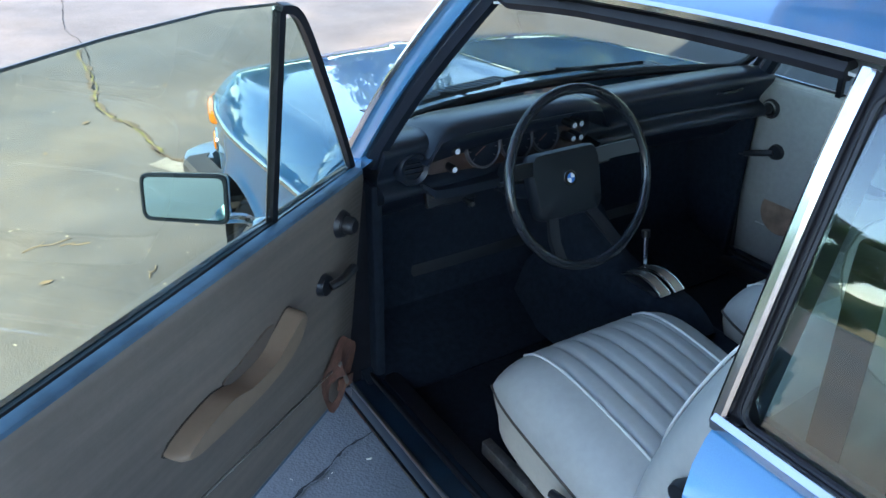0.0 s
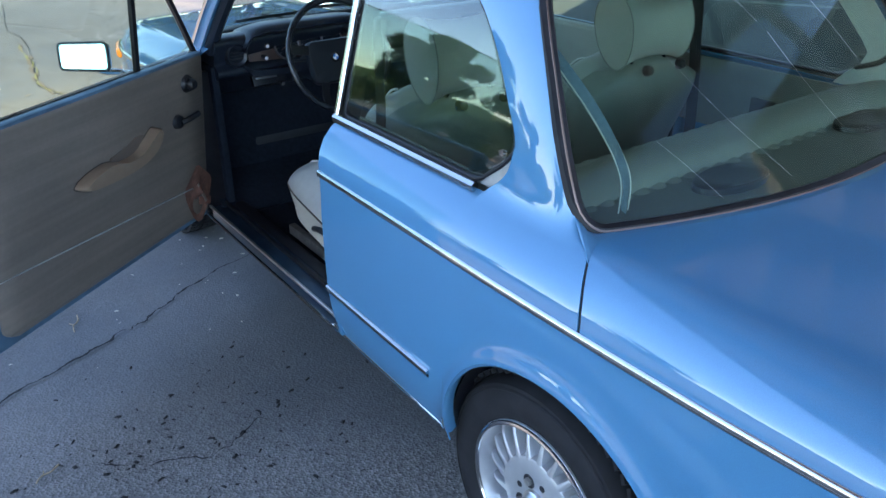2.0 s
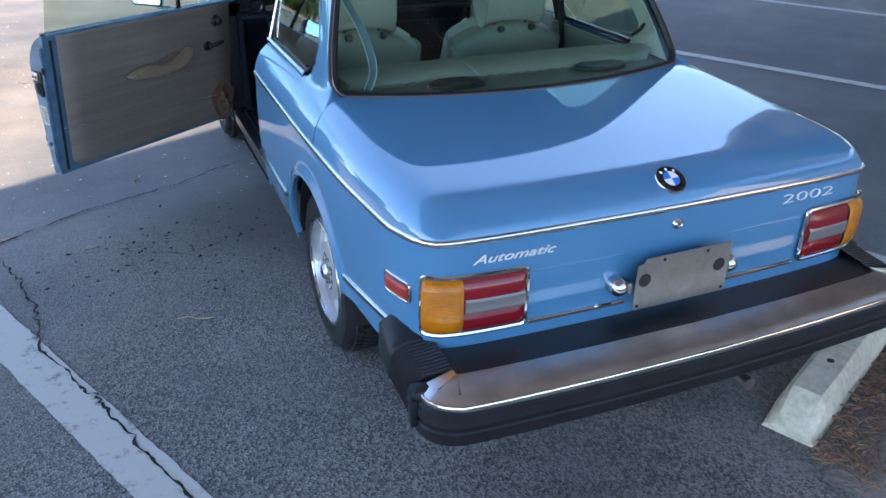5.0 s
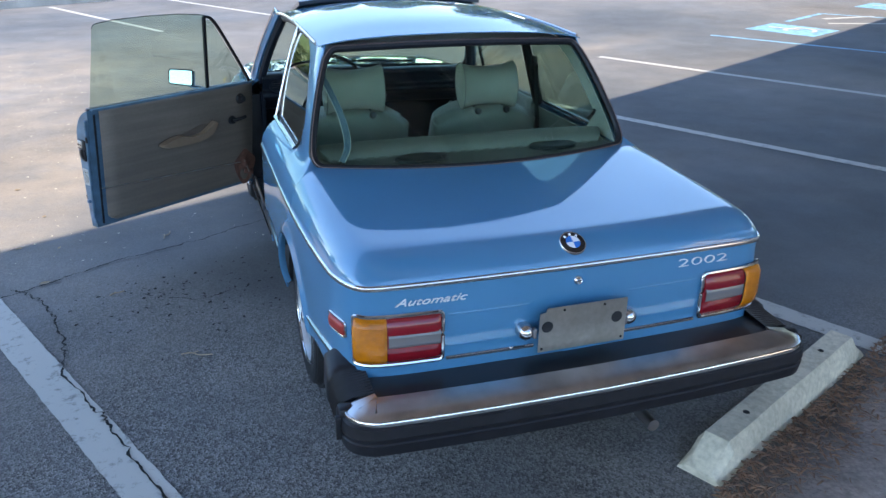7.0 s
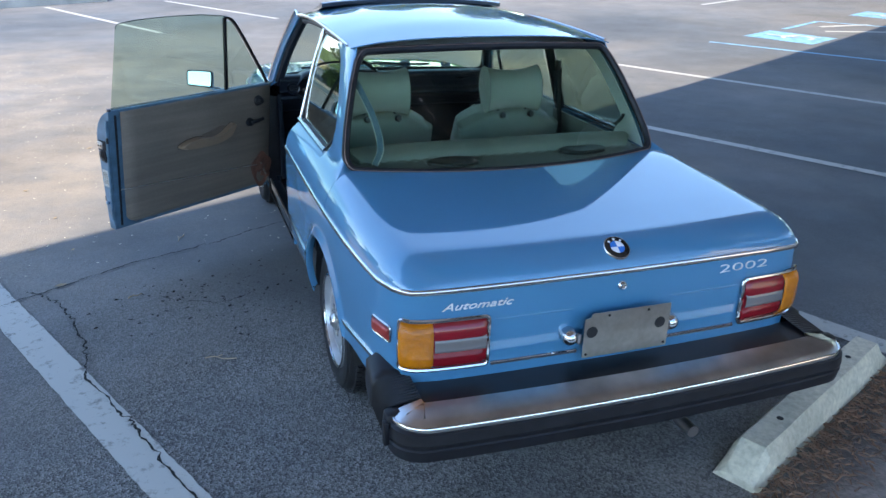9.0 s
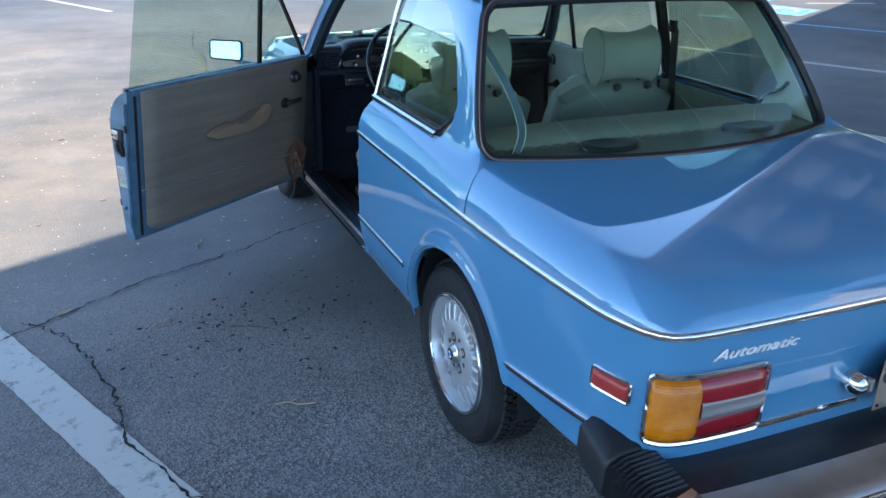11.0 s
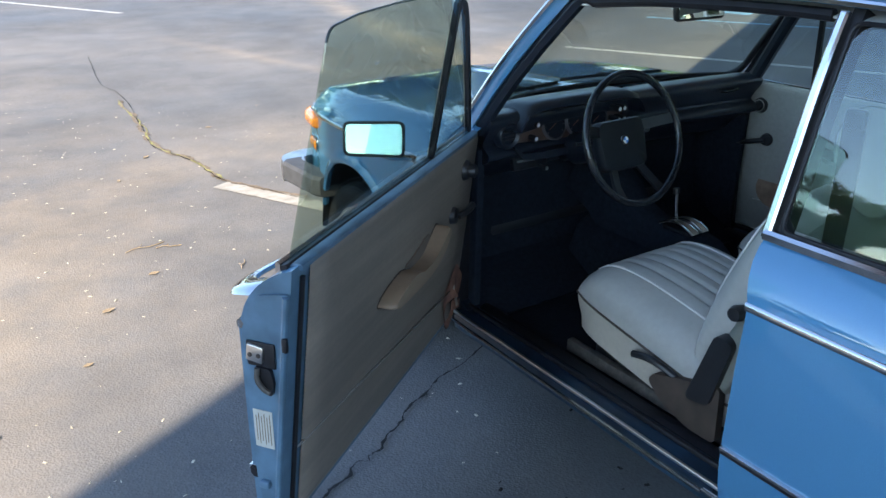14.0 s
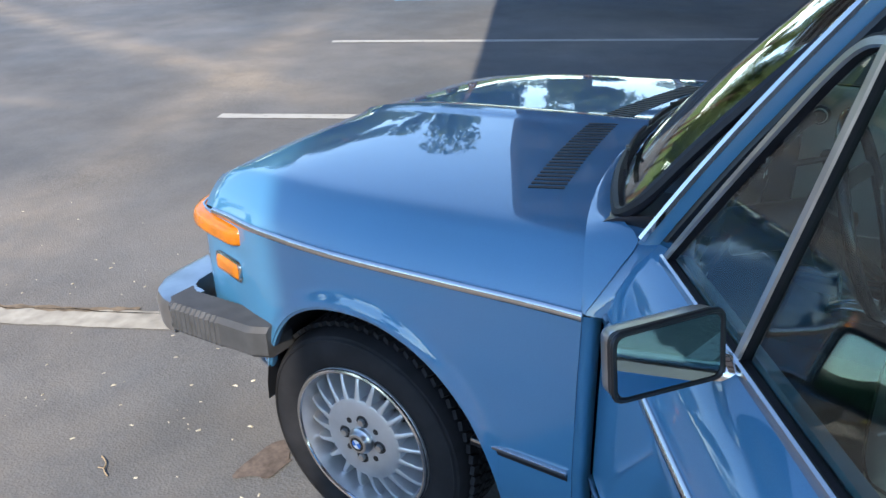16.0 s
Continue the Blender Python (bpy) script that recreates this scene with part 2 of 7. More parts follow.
AMBER = mat("amber_lens", (0.50, 0.150, 0.002), 0.16, coat=0.5, grain=(5, 0.25, 40, 0.1), spec=0.3)


def fine_flutes(m, pitch):
    """Level flutes moulded into a lens."""
    n, l = m.node_tree.nodes, m.node_tree.links
    w, bp = n.new("ShaderNodeTexWave"), n.new("ShaderNodeBump")
    w.bands_direction, w.inputs["Scale"].default_value = "Z", 0.314 / pitch
    l.new(n.new("ShaderNodeTexCoord").outputs["Object"], w.inputs["Vector"])
    bp.inputs["Strength"].default_value, bp.inputs["Distance"].default_value = 0.5, 0.0012
    l.new(w.outputs["Fac"], bp.inputs["Height"])
    l.new(bp.outputs[0], n["Principled BSDF"].inputs["Normal"])


fine_flutes(AMBER, 0.004)
RED = mat("red_lens", (0.20, 0.006, 0.012), 0.15, coat=0.3, grain=(6, 0.1))
REFLECTOR = mat("red_reflector", (0.30, 0.030, 0.025), 0.3, grain=(300, 0.2))
CLEAR = mat("grey_clear_lens", (0.15, 0.135, 0.135), 0.15, coat=0.4)
WHITE = mat("white_enamel", (0.75, 0.76, 0.78), 0.2, coat=1.0)
ENAMEL_BLUE = mat("blue_enamel", (0.03, 0.17, 0.55), 0.2, coat=1.0)
ENAMEL_BLACK = mat("black_enamel", (0.01, 0.01, 0.012), 0.15, coat=1.0)
MIRROR = mat("mirror", (0.92, 0.93, 0.95), 0.01, 1.0)
BLUE_MIRROR = mat("blue_tinted_mirror", (0.42, 0.62, 0.70), 0.01, 1.0)
# much darker than the body's blue
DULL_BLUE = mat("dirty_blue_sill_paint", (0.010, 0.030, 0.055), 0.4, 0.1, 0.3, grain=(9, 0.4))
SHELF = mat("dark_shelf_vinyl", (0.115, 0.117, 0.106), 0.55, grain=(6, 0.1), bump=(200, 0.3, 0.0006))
# near-white base colour stands in for the gleam of the chrome lettering
BADGE_SHINE = mat("bright_badge_metal", (0.82, 0.82, 0.82), 0.25, 0.25)
# body blue with the shade of the recessed door edge mixed in
SHADED_EDGE = mat("dull_blue_edge_paint", (0.075, 0.140, 0.205), 0.42, 0.1, 0.3, grain=(14, 0.3, 4, 0.2))
PLATE = mat("bare_plate", (0.30, 0.27, 0.24), 0.4, 0.75, grain=(7, 0.2, 60, 0.08))
PAPER = mat("pale_sticker", (0.40, 0.39, 0.36), 0.6, grain=(20, 0.1))
WOOD_DASH = mat("brown_fascia", (0.045, 0.024, 0.018), 0.4, grain=(30, 0.3))
GLASS = glass("tinted_glass", (0.81, 0.89, 0.84), 0.32)
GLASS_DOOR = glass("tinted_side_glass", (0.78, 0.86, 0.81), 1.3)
GLASS_QUARTER = glass("tinted_quarter_glass", (0.72, 0.80, 0.75), 2.1)
GLASS_FRONT = glass("tinted_front_glass", (0.89, 0.95, 0.91), 1.7)
DARK_EDGE = mat("dark_glass_edge", (0.02, 0.03, 0.03), 0.3)
DECK = mat("canopy_steel", (0.84, 0.75, 0.69), 0.6, grain=(2, 0.1))
BEAM = mat("canopy_beam", (0.14, 0.10, 0.09), 0.7, grain=(2, 0.2))
FOLIAGE = mat("foliage", (0.065, 0.100, 0.022), 0.7, grain=(1.2, 0.4))
TRUNK_BARK = mat("tree_bark", (0.12, 0.085, 0.06), 0.9, grain=(8, 0.3), bump=(20, 0.6, 0.02))
GRASS = mat("dry_grass", (0.24, 0.20, 0.075), 0.95, grain=(0.8, 0.3, 30, 0.25))
KERB = mat("kerb_concrete", (0.45, 0.43, 0.39), 0.85, grain=(4, 0.15, 40, 0.1))


# ---- building helpers ----
def finish(bm, smooth=40):
    bmesh.ops.recalc_face_normals(bm, faces=bm.faces)
    for f in bm.faces:
        f.smooth = True
    if smooth < 180:
        for e in bm.edges:
            if len(e.link_faces) == 2 and e.calc_face_angle(0) > radians(smooth):
                e.smooth = False
    return bm


def part(name, bm, material, parent=None, label="", smooth=40, m=None):
    """Links a bmesh as one mesh object under a thing or a part."""
    finish(bm, smooth)
    me = bpy.data.meshes.new(name)
    bm.to_mesh(me)
    bm.free()
    me.materials.append(material)
    ob = new(name, me)
    if parent is not None:
        ob.parent = parent
    if m is not None:
        ob.matrix_basis = m
    if label:
        ob["label"] = label
    return ob


def again(ob, m, parent=None):
    """A repeat of a part on the same mesh."""
    o = ob.copy()
    scene.collection.objects.link(o)
    o.parent = parent if parent is not None else ob.parent
    o.matrix_basis = m
    return o


def thing(name, label, category, group="", kind="", at=None):
    e = new(name)
    e.empty_display_size = 0.1
    if at is not None:
        e.matrix_basis = at
    return tagged(e, label, category, group, kind)


def holder(name, parent, at=None, label=""):
    e = new(name)
    e.empty_display_size = 0.05
    e.parent = parent
    if at is not None:
        e.matrix_basis = at
    if label:
        e["label"] = label
    return e


class curve:
    """A smooth curve through (t, value) nodes that does not overshoot."""

    def __init__(self, *nodes):
        a = np.array(nodes, float)
        self.t, self.v = a[:, 0], a[:, 1]
        d = np.diff(self.v) / np.diff(self.t)
        s = np.zeros(len(self.t))
        for i in range(1, len(d)):
            s[i] = 0 if d[i - 1] * d[i] <= 0 else 2 * d[i - 1] * d[i] / (d[i - 1] + d[i])
        s[0], s[-1] = d[0], d[-1]
        self.s = s

    def __call__(self, x):
        x = min(max(x, self.t[0]), self.t[-1])
        i = min(int(np.searchsorted(self.t, x, "right")) - 1, len(self.t) - 2)
        h = self.t[i + 1] - self.t[i]
        u = (x - self.t[i]) / h
        return float((1 + 2 * u) * (1 - u) ** 2 * self.v[i] + u * (1 - u) ** 2 * h * self.s[i] + u * u * (3 - 2 * u) * self.v[i + 1] + u * u * (u - 1) * h * self.s[i + 1])


def spline(points, n=8, closed=False):
    """Catmull-Rom through points."""
    P = [Vector(p) for p in points]
    out, N = [], len(P)
    for i in range(N if closed else N - 1):
        a, b, c, d = (P[(i + k) % N] if closed else P[min(max(i + k, 0), N - 1)] for k in (-1, 0, 1, 2))
        for j in range(n):
            u = j / n
            out.append(0.5 * (2 * b + (c - a) * u + (2 * a - 5 * b + 4 * c - d) * u * u + (3 * b - a - 3 * c + d) * u ** 3))
    if not closed:
        out.append(P[-1])
    return out


def grid(rows, bm=None, wrap=False, wrap_v=False):
    """A sheet through rows of points."""
    bm = bm or bmesh.new()
    V = [[bm.verts.new(p) for p in r] for r in rows]
    nr, nc = len(V), len(V[0])
    for i in range(nr if wrap_v else nr - 1):
        for j in range(nc if wrap else nc - 1):
            q = (V[i][j], V[i][(j + 1) % nc], V[(i + 1) % nr][(j + 1) % nc], V[(i + 1) % nr][j])
            if len({tuple(round(c, 6) for c in v.co) for v in q}) >= 3:
                try:
                    bm.faces.new(q)
                except ValueError:
                    pass
    return bm


def thick(rows, d, bm=None):
    """A closed slab: rows, and the same rows moved by d along the sheet's normals."""
    R = [[Vector(p) for p in r] for r in rows]
    nr, nc = len(R), len(R[0])
    back = []
    for i in range(nr):
        line = []
        for j in range(nc):
            du = R[i][min(j + 1, nc - 1)] - R[i][max(j - 1, 0)]
            dv = R[min(i + 1, nr - 1)][j] - R[max(i - 1, 0)][j]
            nn = du.cross(dv)
            nn = nn.normalized() if nn.length > 1e-9 else Vector((0, 0, 0))
            line.append(R[i][j] + nn * d)
        back.append(line)
    bm = bm or bmesh.new()
    A = [[bm.verts.new(p) for p in r] for r in R]
    B = [[bm.verts.new(p) for p in r] for r in back]

    def face(*q):
        try:
            bm.faces.new(q)
        except ValueError:
            pass

    for i in range(nr - 1):
        for j in range(nc - 1):
            face(A[i][j], A[i][j + 1], A[i + 1][j + 1], A[i + 1][j])
            face(B[i][j], B[i + 1][j], B[i + 1][j + 1], B[i][j + 1])
    for i in range(nr - 1):
        face(A[i][0], A[i + 1][0], B[i + 1][0], B[i][0])
        face(A[i][-1], B[i][-1], B[i + 1][-1], A[i + 1][-1])
    for j in range(nc - 1):
        face(A[0][j], B[0][j], B[0][j + 1], A[0][j + 1])
        face(A[-1][j], A[-1][j + 1], B[-1][j + 1], B[-1][j])
    bmesh.ops.remove_doubles(bm, verts=bm.verts, dist=1e-5)
    return bm


def sweep(path, profile, closed=False, up=(0, 0, 1), bm=None, scale=None):
    """A closed profile (list of (side, up)) swept along a path."""
    P = [Vector(p) for p in path]
    N, rows = len(P), []
    up = Vector(up)
    for i, p in enumerate(P):
        a, b = (P[i - 1], P[(i + 1) % N]) if closed else (P[max(i - 1, 0)], P[min(i + 1, N - 1)])
        t = (b - a).normalized()
        s = t.cross(up)
        s = s.normalized() if s.length > 1e-4 else Vector((1, 0, 0))
        u = s.cross(t).normalized()
        k = scale(i / max(N - 1, 1)) if scale else 1.0
        rows.append([p + s * (x * k) + u * (y * k) for x, y in profile])
    bm = grid(rows, bm, wrap=True, wrap_v=closed)
    if not closed:
        bm.verts.ensure_lookup_table()
        for r in (rows[0], rows[-1]):
            vs = [bm.verts.new(q) for q in r]
            bm.faces.new(vs)
        bmesh.ops.remove_doubles(bm, verts=bm.verts, dist=1e-5)
    return bm


def ring(r, n=8, sx=1.0, sy=1.0):
    return [(r * sx * math.cos(2 * math.pi * k / n), r * sy * math.sin(2 * math.pi * k / n)) for k in range(n)]


def tube(path, r, n=8, closed=False, bm=None, up=(0, 0, 1), scale=None):
    return sweep(path, ring(r, n), closed, up, bm, scale)


def box(sx, sy, sz, bevel=0.004, at=(0, 0, 0), bm=None, seg=2, rot=None):
    """A box with rounded edges, centred on at."""
    own = bmesh.new()
    bmesh.ops.create_cube(own, size=1.0)
    bmesh.ops.scale(own, vec=(sx, sy, sz), verts=own.verts)
    if bevel:
        bmesh.ops.bevel(own, geom=own.edges[:], offset=min(bevel, 0.49 * min(sx, sy, sz)), segments=seg, profile=0.5, affect="EDGES")
    m = Matrix.Translation(at) @ (rot.to_4x4() if rot is not None else Matrix())
    bmesh.ops.transform(own, matrix=m, verts=own.verts)
    return join(bm, own)


def join(bm, own):
    if bm is None:
        return own
    me = bpy.data.meshes.new("tmp")
    own.to_mesh(me)
    own.free()
    bm.from_mesh(me)
    bpy.data.meshes.remove(me)
    return bm


def lathe(profile, n=32, axis="z", at=(0, 0, 0), bm=None):
    """profile: (radius, along) pairs turned about an axis."""
    rows = []
    for r, h in profile:
        row = []
        for k in range(n):
            a = 2 * math.pi * k / n
            c, s = r * math.cos(a), r * math.sin(a)
            row.append(Vector(at) + Vector({"z": (c, s, h), "x": (h, c, s), "y": (c, h, s)}[axis]))
        rows.append(row)
    own = grid(rows, wrap=True)
    bmesh.ops.remove_doubles(own, verts=own.verts, dist=1e-5)
    return join(bm, own)


def rounded_poly(pts, r, n=5):
    """Corners of a flat outline (2D) rounded by r."""
    out, N = [], len(pts)
    for i in range(N):
        p, a, b = Vector(pts[i]), Vector(pts[i - 1]), Vector(pts[(i + 1) % N])
        da, db = (a - p), (b - p)
        k = min(r, da.length * 0.45, db.length * 0.45)
        s, e = p + da.normalized() * k, p + db.normalized() * k
        for j in range(n + 1):
            u = j / n
            out.append(s * (1 - u) ** 2 + p * 2 * u * (1 - u) + e * u * u)
    return out


def prism(outline, fn, d, bm=None):
    """A flat outline (2D) raised by fn(u, v, depth) into a plate d thick."""
    bm = bm or bmesh.new()
    a = [bm.verts.new(fn(p[0], p[1], 0)) for p in outline]
    b = [bm.verts.new(fn(p[0], p[1], d)) for p in outline]
    bm.faces.new(a)
    bm.faces.new(b[::-1])
    for i in range(len(a)):
        j = (i + 1) % len(a)
        bm.faces.new((a[i], b[i], b[j], a[j]))
    return bm


def lin(a, b, n):
    return [a + (b - a) * i / (n - 1) for i in range(n)]


# ---- ground, lines, canopy ----
def lie(x, y):
    """Height of the lot: level round the bay, rising gently towards the far bays."""
    k = min(max((0.77 * x + 0.64 * y - 3.0) / 22.0, 0.0), 1.0)
    return 0.5 * k * k * (3 - 2 * k)


def flat(pts, z, bm=None):
    bm = bm or bmesh.new()
    bm.faces.new([bm.verts.new((p[0], p[1], lie(p[0], p[1]) + z)) for p in pts])
    return bm


def radial_sheet(radii, n):
    bm = bmesh.new()
    c = bm.verts.new((0, 0, 0))
    prev = None
    for r in radii:
        ring_at = [(r * math.cos(2 * math.pi * k / n), r * math.sin(2 * math.pi * k / n)) for k in range(n)]
        cur = [bm.verts.new((x, y, lie(x, y))) for x, y in ring_at]
        for k in range(n):
            if prev is None:
                bm.faces.new((c, cur[k], cur[(k + 1) % n]))
            else:
                bm.faces.new((prev[k], cur[k], cur[(k + 1) % n], prev[(k + 1) % n]))
        prev = cur
    return bm


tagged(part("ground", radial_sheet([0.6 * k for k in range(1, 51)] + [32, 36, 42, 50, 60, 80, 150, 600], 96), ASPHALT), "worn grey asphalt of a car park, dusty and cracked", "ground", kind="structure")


def stripe(name, a, b, width, material=ROAD_PAINT, label="worn white painted parking line on asphalt"):
    """A painted line with frayed edges, 4 mm above the ground."""
    a, b = Vector((*a, 0)), Vector((*b, 0))
    d = (b - a).normalized()
    s = Vector((-d.y, d.x, 0))
    n = max(int((b - a).length / 0.035), 2)
    rows = []
    for i in range(n + 1):
        p = a.lerp(b, i / n)
        w0, w1 = (width / 2 + random.uniform(-0.0035, 0.0025) for _ in range(2))
        rows.append([q + Vector((0, 0, lie(q.x, q.y) + 0.005)) for q in (p - s * w0, p + s * w1)])
    return tagged(part(name, grid(rows), material), label, "parking line", "parking lines", "structure")


stripe("parking_line", (-3.12, 3.23), (-0.55, -2.40), 0.155)
stripe("parking_line", (-0.60, 4.50), (0.60, 2.16), 0.135, DUSTY_PAINT, "dusty tan-white parking line by the front wheel")
stripe("parking_line", (1.123, 1.034), (2.404, -1.726), 0.145)
stripe("parking_line", (2.0, 6.02), (4.75, 0.82), 0.12)
stripe("parking_line", (4.69, 7.20), (7.70, 1.87), 0.12)
stripe("parking_line", (7.43, 8.36), (9.0, 5.9), 0.10, BLUE_PAINT, "faded blue painted bay line on asphalt")
stripe("parking_line", (9.7, 9.2), (11.1, 9.85), 0.10, BLUE_PAINT, "faded blue painted bay line on asphalt")
stripe("parking_line", (11.1, 9.85), (11.9, 8.8), 0.10, BLUE_PAINT, "faded blue painted bay line on asphalt")
stripe("parking_line", (10.25, 8.75), (11.4, 8.3), 0.12)
stripe("parking_line", (10.6, 9.25), (11.75, 9.2), 0.14)
stripe("parking_line", (-3.5, 16.1), (-1.27, 11.65), 0.11)
stripe("parking_line", (-1.1, 16.8), (0.92, 13.1), 0.11)
stripe("parking_line", (3.6, 19.25), (6.06, 15.43), 0.11)
stripe("parking_line", (2.3, 16.6), (3.65, 14.42), 0.11)
stripe("parking_line", (10.6, 12.9), (17.5, 15.8), 0.12)


def worn_crack(name, pts, width, material=DIRT, label="dark crack in the asphalt", seed=1):
    """A jagged crack: a broken ribbon of dirt that runs through the points."""
    rnd = random.Random(seed)
    path = spline([(*p, 0.0) for p in pts], 24)
    rows, side, wide, drift = [], 0.0, 0.8, 0.0
    for i, p in enumerate(path):
        q = path[min(i + 1, len(path) - 1)] - path[max(i - 1, 0)]
        s = Vector((-q.y, q.x, 0)).normalized()
        drift = rnd.uniform(-1, 1) * (0.006 + 0.7 * width) if rnd.random() < 0.35 else drift
        side += (drift - side) * 0.6 + rnd.uniform(-0.003, 0.003)
        wide += (rnd.choice((0.12, 0.35, 0.6, 1.0, 1.5)) - wide) * 0.6
        p = p + s * side
        z = lie(p.x, p.y) + 0.0062 + 0.0004 * (seed % 5)
        rows.append([Vector((e.x, e.y, z)) for e in (p - s * width * wide / 2, p + s * width * wide / 2)])
    return tagged(part(name, grid(rows), material), label, "crack", kind="structure")


worn_crack("crack", [(-3.2, 0.55), (-2.6, 0.9), (-2.17, 1.16), (-1.83, 1.38), (-1.52, 1.57), (-1.26, 1.68), (-1.06, 1.76), (-0.82, 1.92), (-0.45, 2.07), (0.2, 2.4)], 0.0105, seed=3)
worn_crack("crack", [(-2.07, 1.30), (-1.97, 1.2), (-1.90, 1.08), (-1.84, 0.93), (-1.815, 0.856), (-1.75, 0.55), (-1.74, 0.35), (-1.60, 0.05), (-1.514, -0.15), (-1.369, -0.506), (-1.2, -0.9)], 0.011, seed=4)
worn_crack("crack", [(-0.3, 9.6), (-0.52, 8.0), (-0.48, 7.5), (-0.61, 6.24), (-0.70, 5.6), (-0.58, 5.05), (-0.55, 4.58), (-0.28, 4.0), (0.3, 2.9), (0.8, 1.8)], 0.008, seed=5)
worn_crack("crack_dirt", [(-0.55, 7.2), (-0.61, 6.24), (-0.70, 5.6), (-0.58, 5.05), (-0.55, 4.58), (-0.28, 4.0)], 0.035, TAN_DIRT, "tan dirt lying along a crack", 15)
worn_crack("crack_weeds", [(-0.55, 7.2), (-0.61, 6.24), (-0.70, 5.6), (-0.58, 5.05), (-0.55, 4.6)], 0.014, WEED, "dry yellowish weeds growing along a crack", 6)
worn_crack("crack", [(-1.42, 1.05), (-1.15, 0.9), (-0.95, 0.99)], 0.007, seed=8)

bm = bmesh.new()
c0 = bm.verts.new((-0.66, 2.91, 0.005))
edge = [bm.verts.new((-0.66 + 0.085 * (1 + 0.3 * math.sin(3 * a) + 0.15 * math.cos(5 * a)) * math.cos(a), 2.91 + 0.07 * (1 + 0.25 * math.cos(2 * a)) * math.sin(a), 0.005)) for a in lin(0, 2 * math.pi, 31)[:-1]]
for k in range(30):
    bm.faces.new((c0, edge[k], edge[(k + 1) % 30]))
tagged(part("oil_stain", bm, mat("brown_stain", (0.115, 0.088, 0.072), 0.85, grain=(12, 0.35, 60, 0.3))), "brown oily stain on asphalt by the front wheel", "stain", kind="structure")

# the carport roof that shades the bay: a steel deck on purlins, its edge above the shadow's edge
canopy = thing("canopy", "grey steel carport canopy with purlins over the parking bays", "canopy", kind="structure")
HIGH = 6.0
EDGE_AT = Vector((-0.70, 2.62, 0)) + OUT * (HIGH * SUN_OUT / math.sin(radians(SUN_UP)))


def on_canopy(along, back, z):
    p = EDGE_AT + EDGE * along - OUT * back
    return (p.x, p.y, z)


rows = [[on_canopy(a, b, HIGH + 0.03 * (k % 2)) for k, b in enumerate(lin(0, 8.7, 58))] for a in (-10.5, 28)]
part("deck", thick(rows, 0.02), DECK, canopy)
for k in range(12):
    b = 0.05 + k * 0.76
    p = sweep([on_canopy(-10.5, b, HIGH - 0.12), on_canopy(28, b, HIGH - 0.12)], [(-0.07, -0.12), (0.07, -0.12), (0.07, 0.1), (-0.07, 0.1)])
    part("purlin", p, DECK, canopy)
for k in range(13):
    a = -10 + k * 3.1
    part("rafter", sweep([on_canopy(a, 0.3, HIGH - 0.36), on_canopy(a, 8.5, HIGH - 0.36)], [(-0.32, -0.10), (0.32, -0.10), (0.32, 0.14), (-0.32, 0.14)]), BEAM, canopy)
    if k % 4:
        continue
    q = on_canopy(a, 5.9, 0)
    part("post", box(0.22, 0.22, HIGH - 0.5, 0.01, (q[0], q[1], (HIGH - 0.5) / 2)), DECK, canopy)

# unseen low building added behind the bays for bounce: rendered wall, window row, parapet
building = thing("building", "unseen tan rendered single-storey building, added behind the parking bays to bounce light", "building", kind="structure")
# wall kept pale so that the car's tail reflects something bright
WALL_M = mat("tan_render", (0.62, 0.55, 0.46), 0.9, grain=(1.5, 0.08, 30, 0.06), bump=(60, 0.3, 0.004))


def block(name, a0, a1, b0, b1, z0, z1, material, bevel=0.0):
    c, d = on_canopy((a0 + a1) / 2, (b0 + b1) / 2, (z0 + z1) / 2), math.atan2(EDGE.y, EDGE.x)
    return part(name, box(a1 - a0, b1 - b0, z1 - z0, bevel, c, rot=Matrix.Rotation(d, 3, "Z")), material, building)


block("wall", 2, 40, 9.0, 9.3, 0, 1.0, WALL_M)
block("wall", 2, 40, 9.0, 9.3, 2.5, 4.6, WALL_M)
block("roof_cap", 1.8, 40.2, 8.85, 9.45, 4.6, 4.8, KERB)
for k in range(8):
    block("wall", 2 + k * 5, 4.2 + k * 5 if k < 7 else 40, 9.0, 9.3, 1.0, 2.5, WALL_M)
    if k < 7:
        block("window_frame", 4.2 + k * 5, 7 + k * 5, 9.12, 9.2, 0.98, 1.04, CHROME)
        g = block("window_pane", 4.2 + k * 5, 7 + k * 5, 9.14, 9.16, 1.04, 2.5, GLASS)
block("back_wall", 2, 40, 13.0, 13.2, 0, 4.4, WALL_M)
block("flat_roof", 2, 40, 9.3, 13.2, 4.4, 4.55, KERB)
block("side_wall", 1.8, 2.0, 9.0, 13.2, 0, 4.6, WALL_M)

# wheel stop and the planting bed behind it
SD = Vector((0.9065, 0.4218, 0)).normalized()
SN = Vector((-SD.y, SD.x, 0))


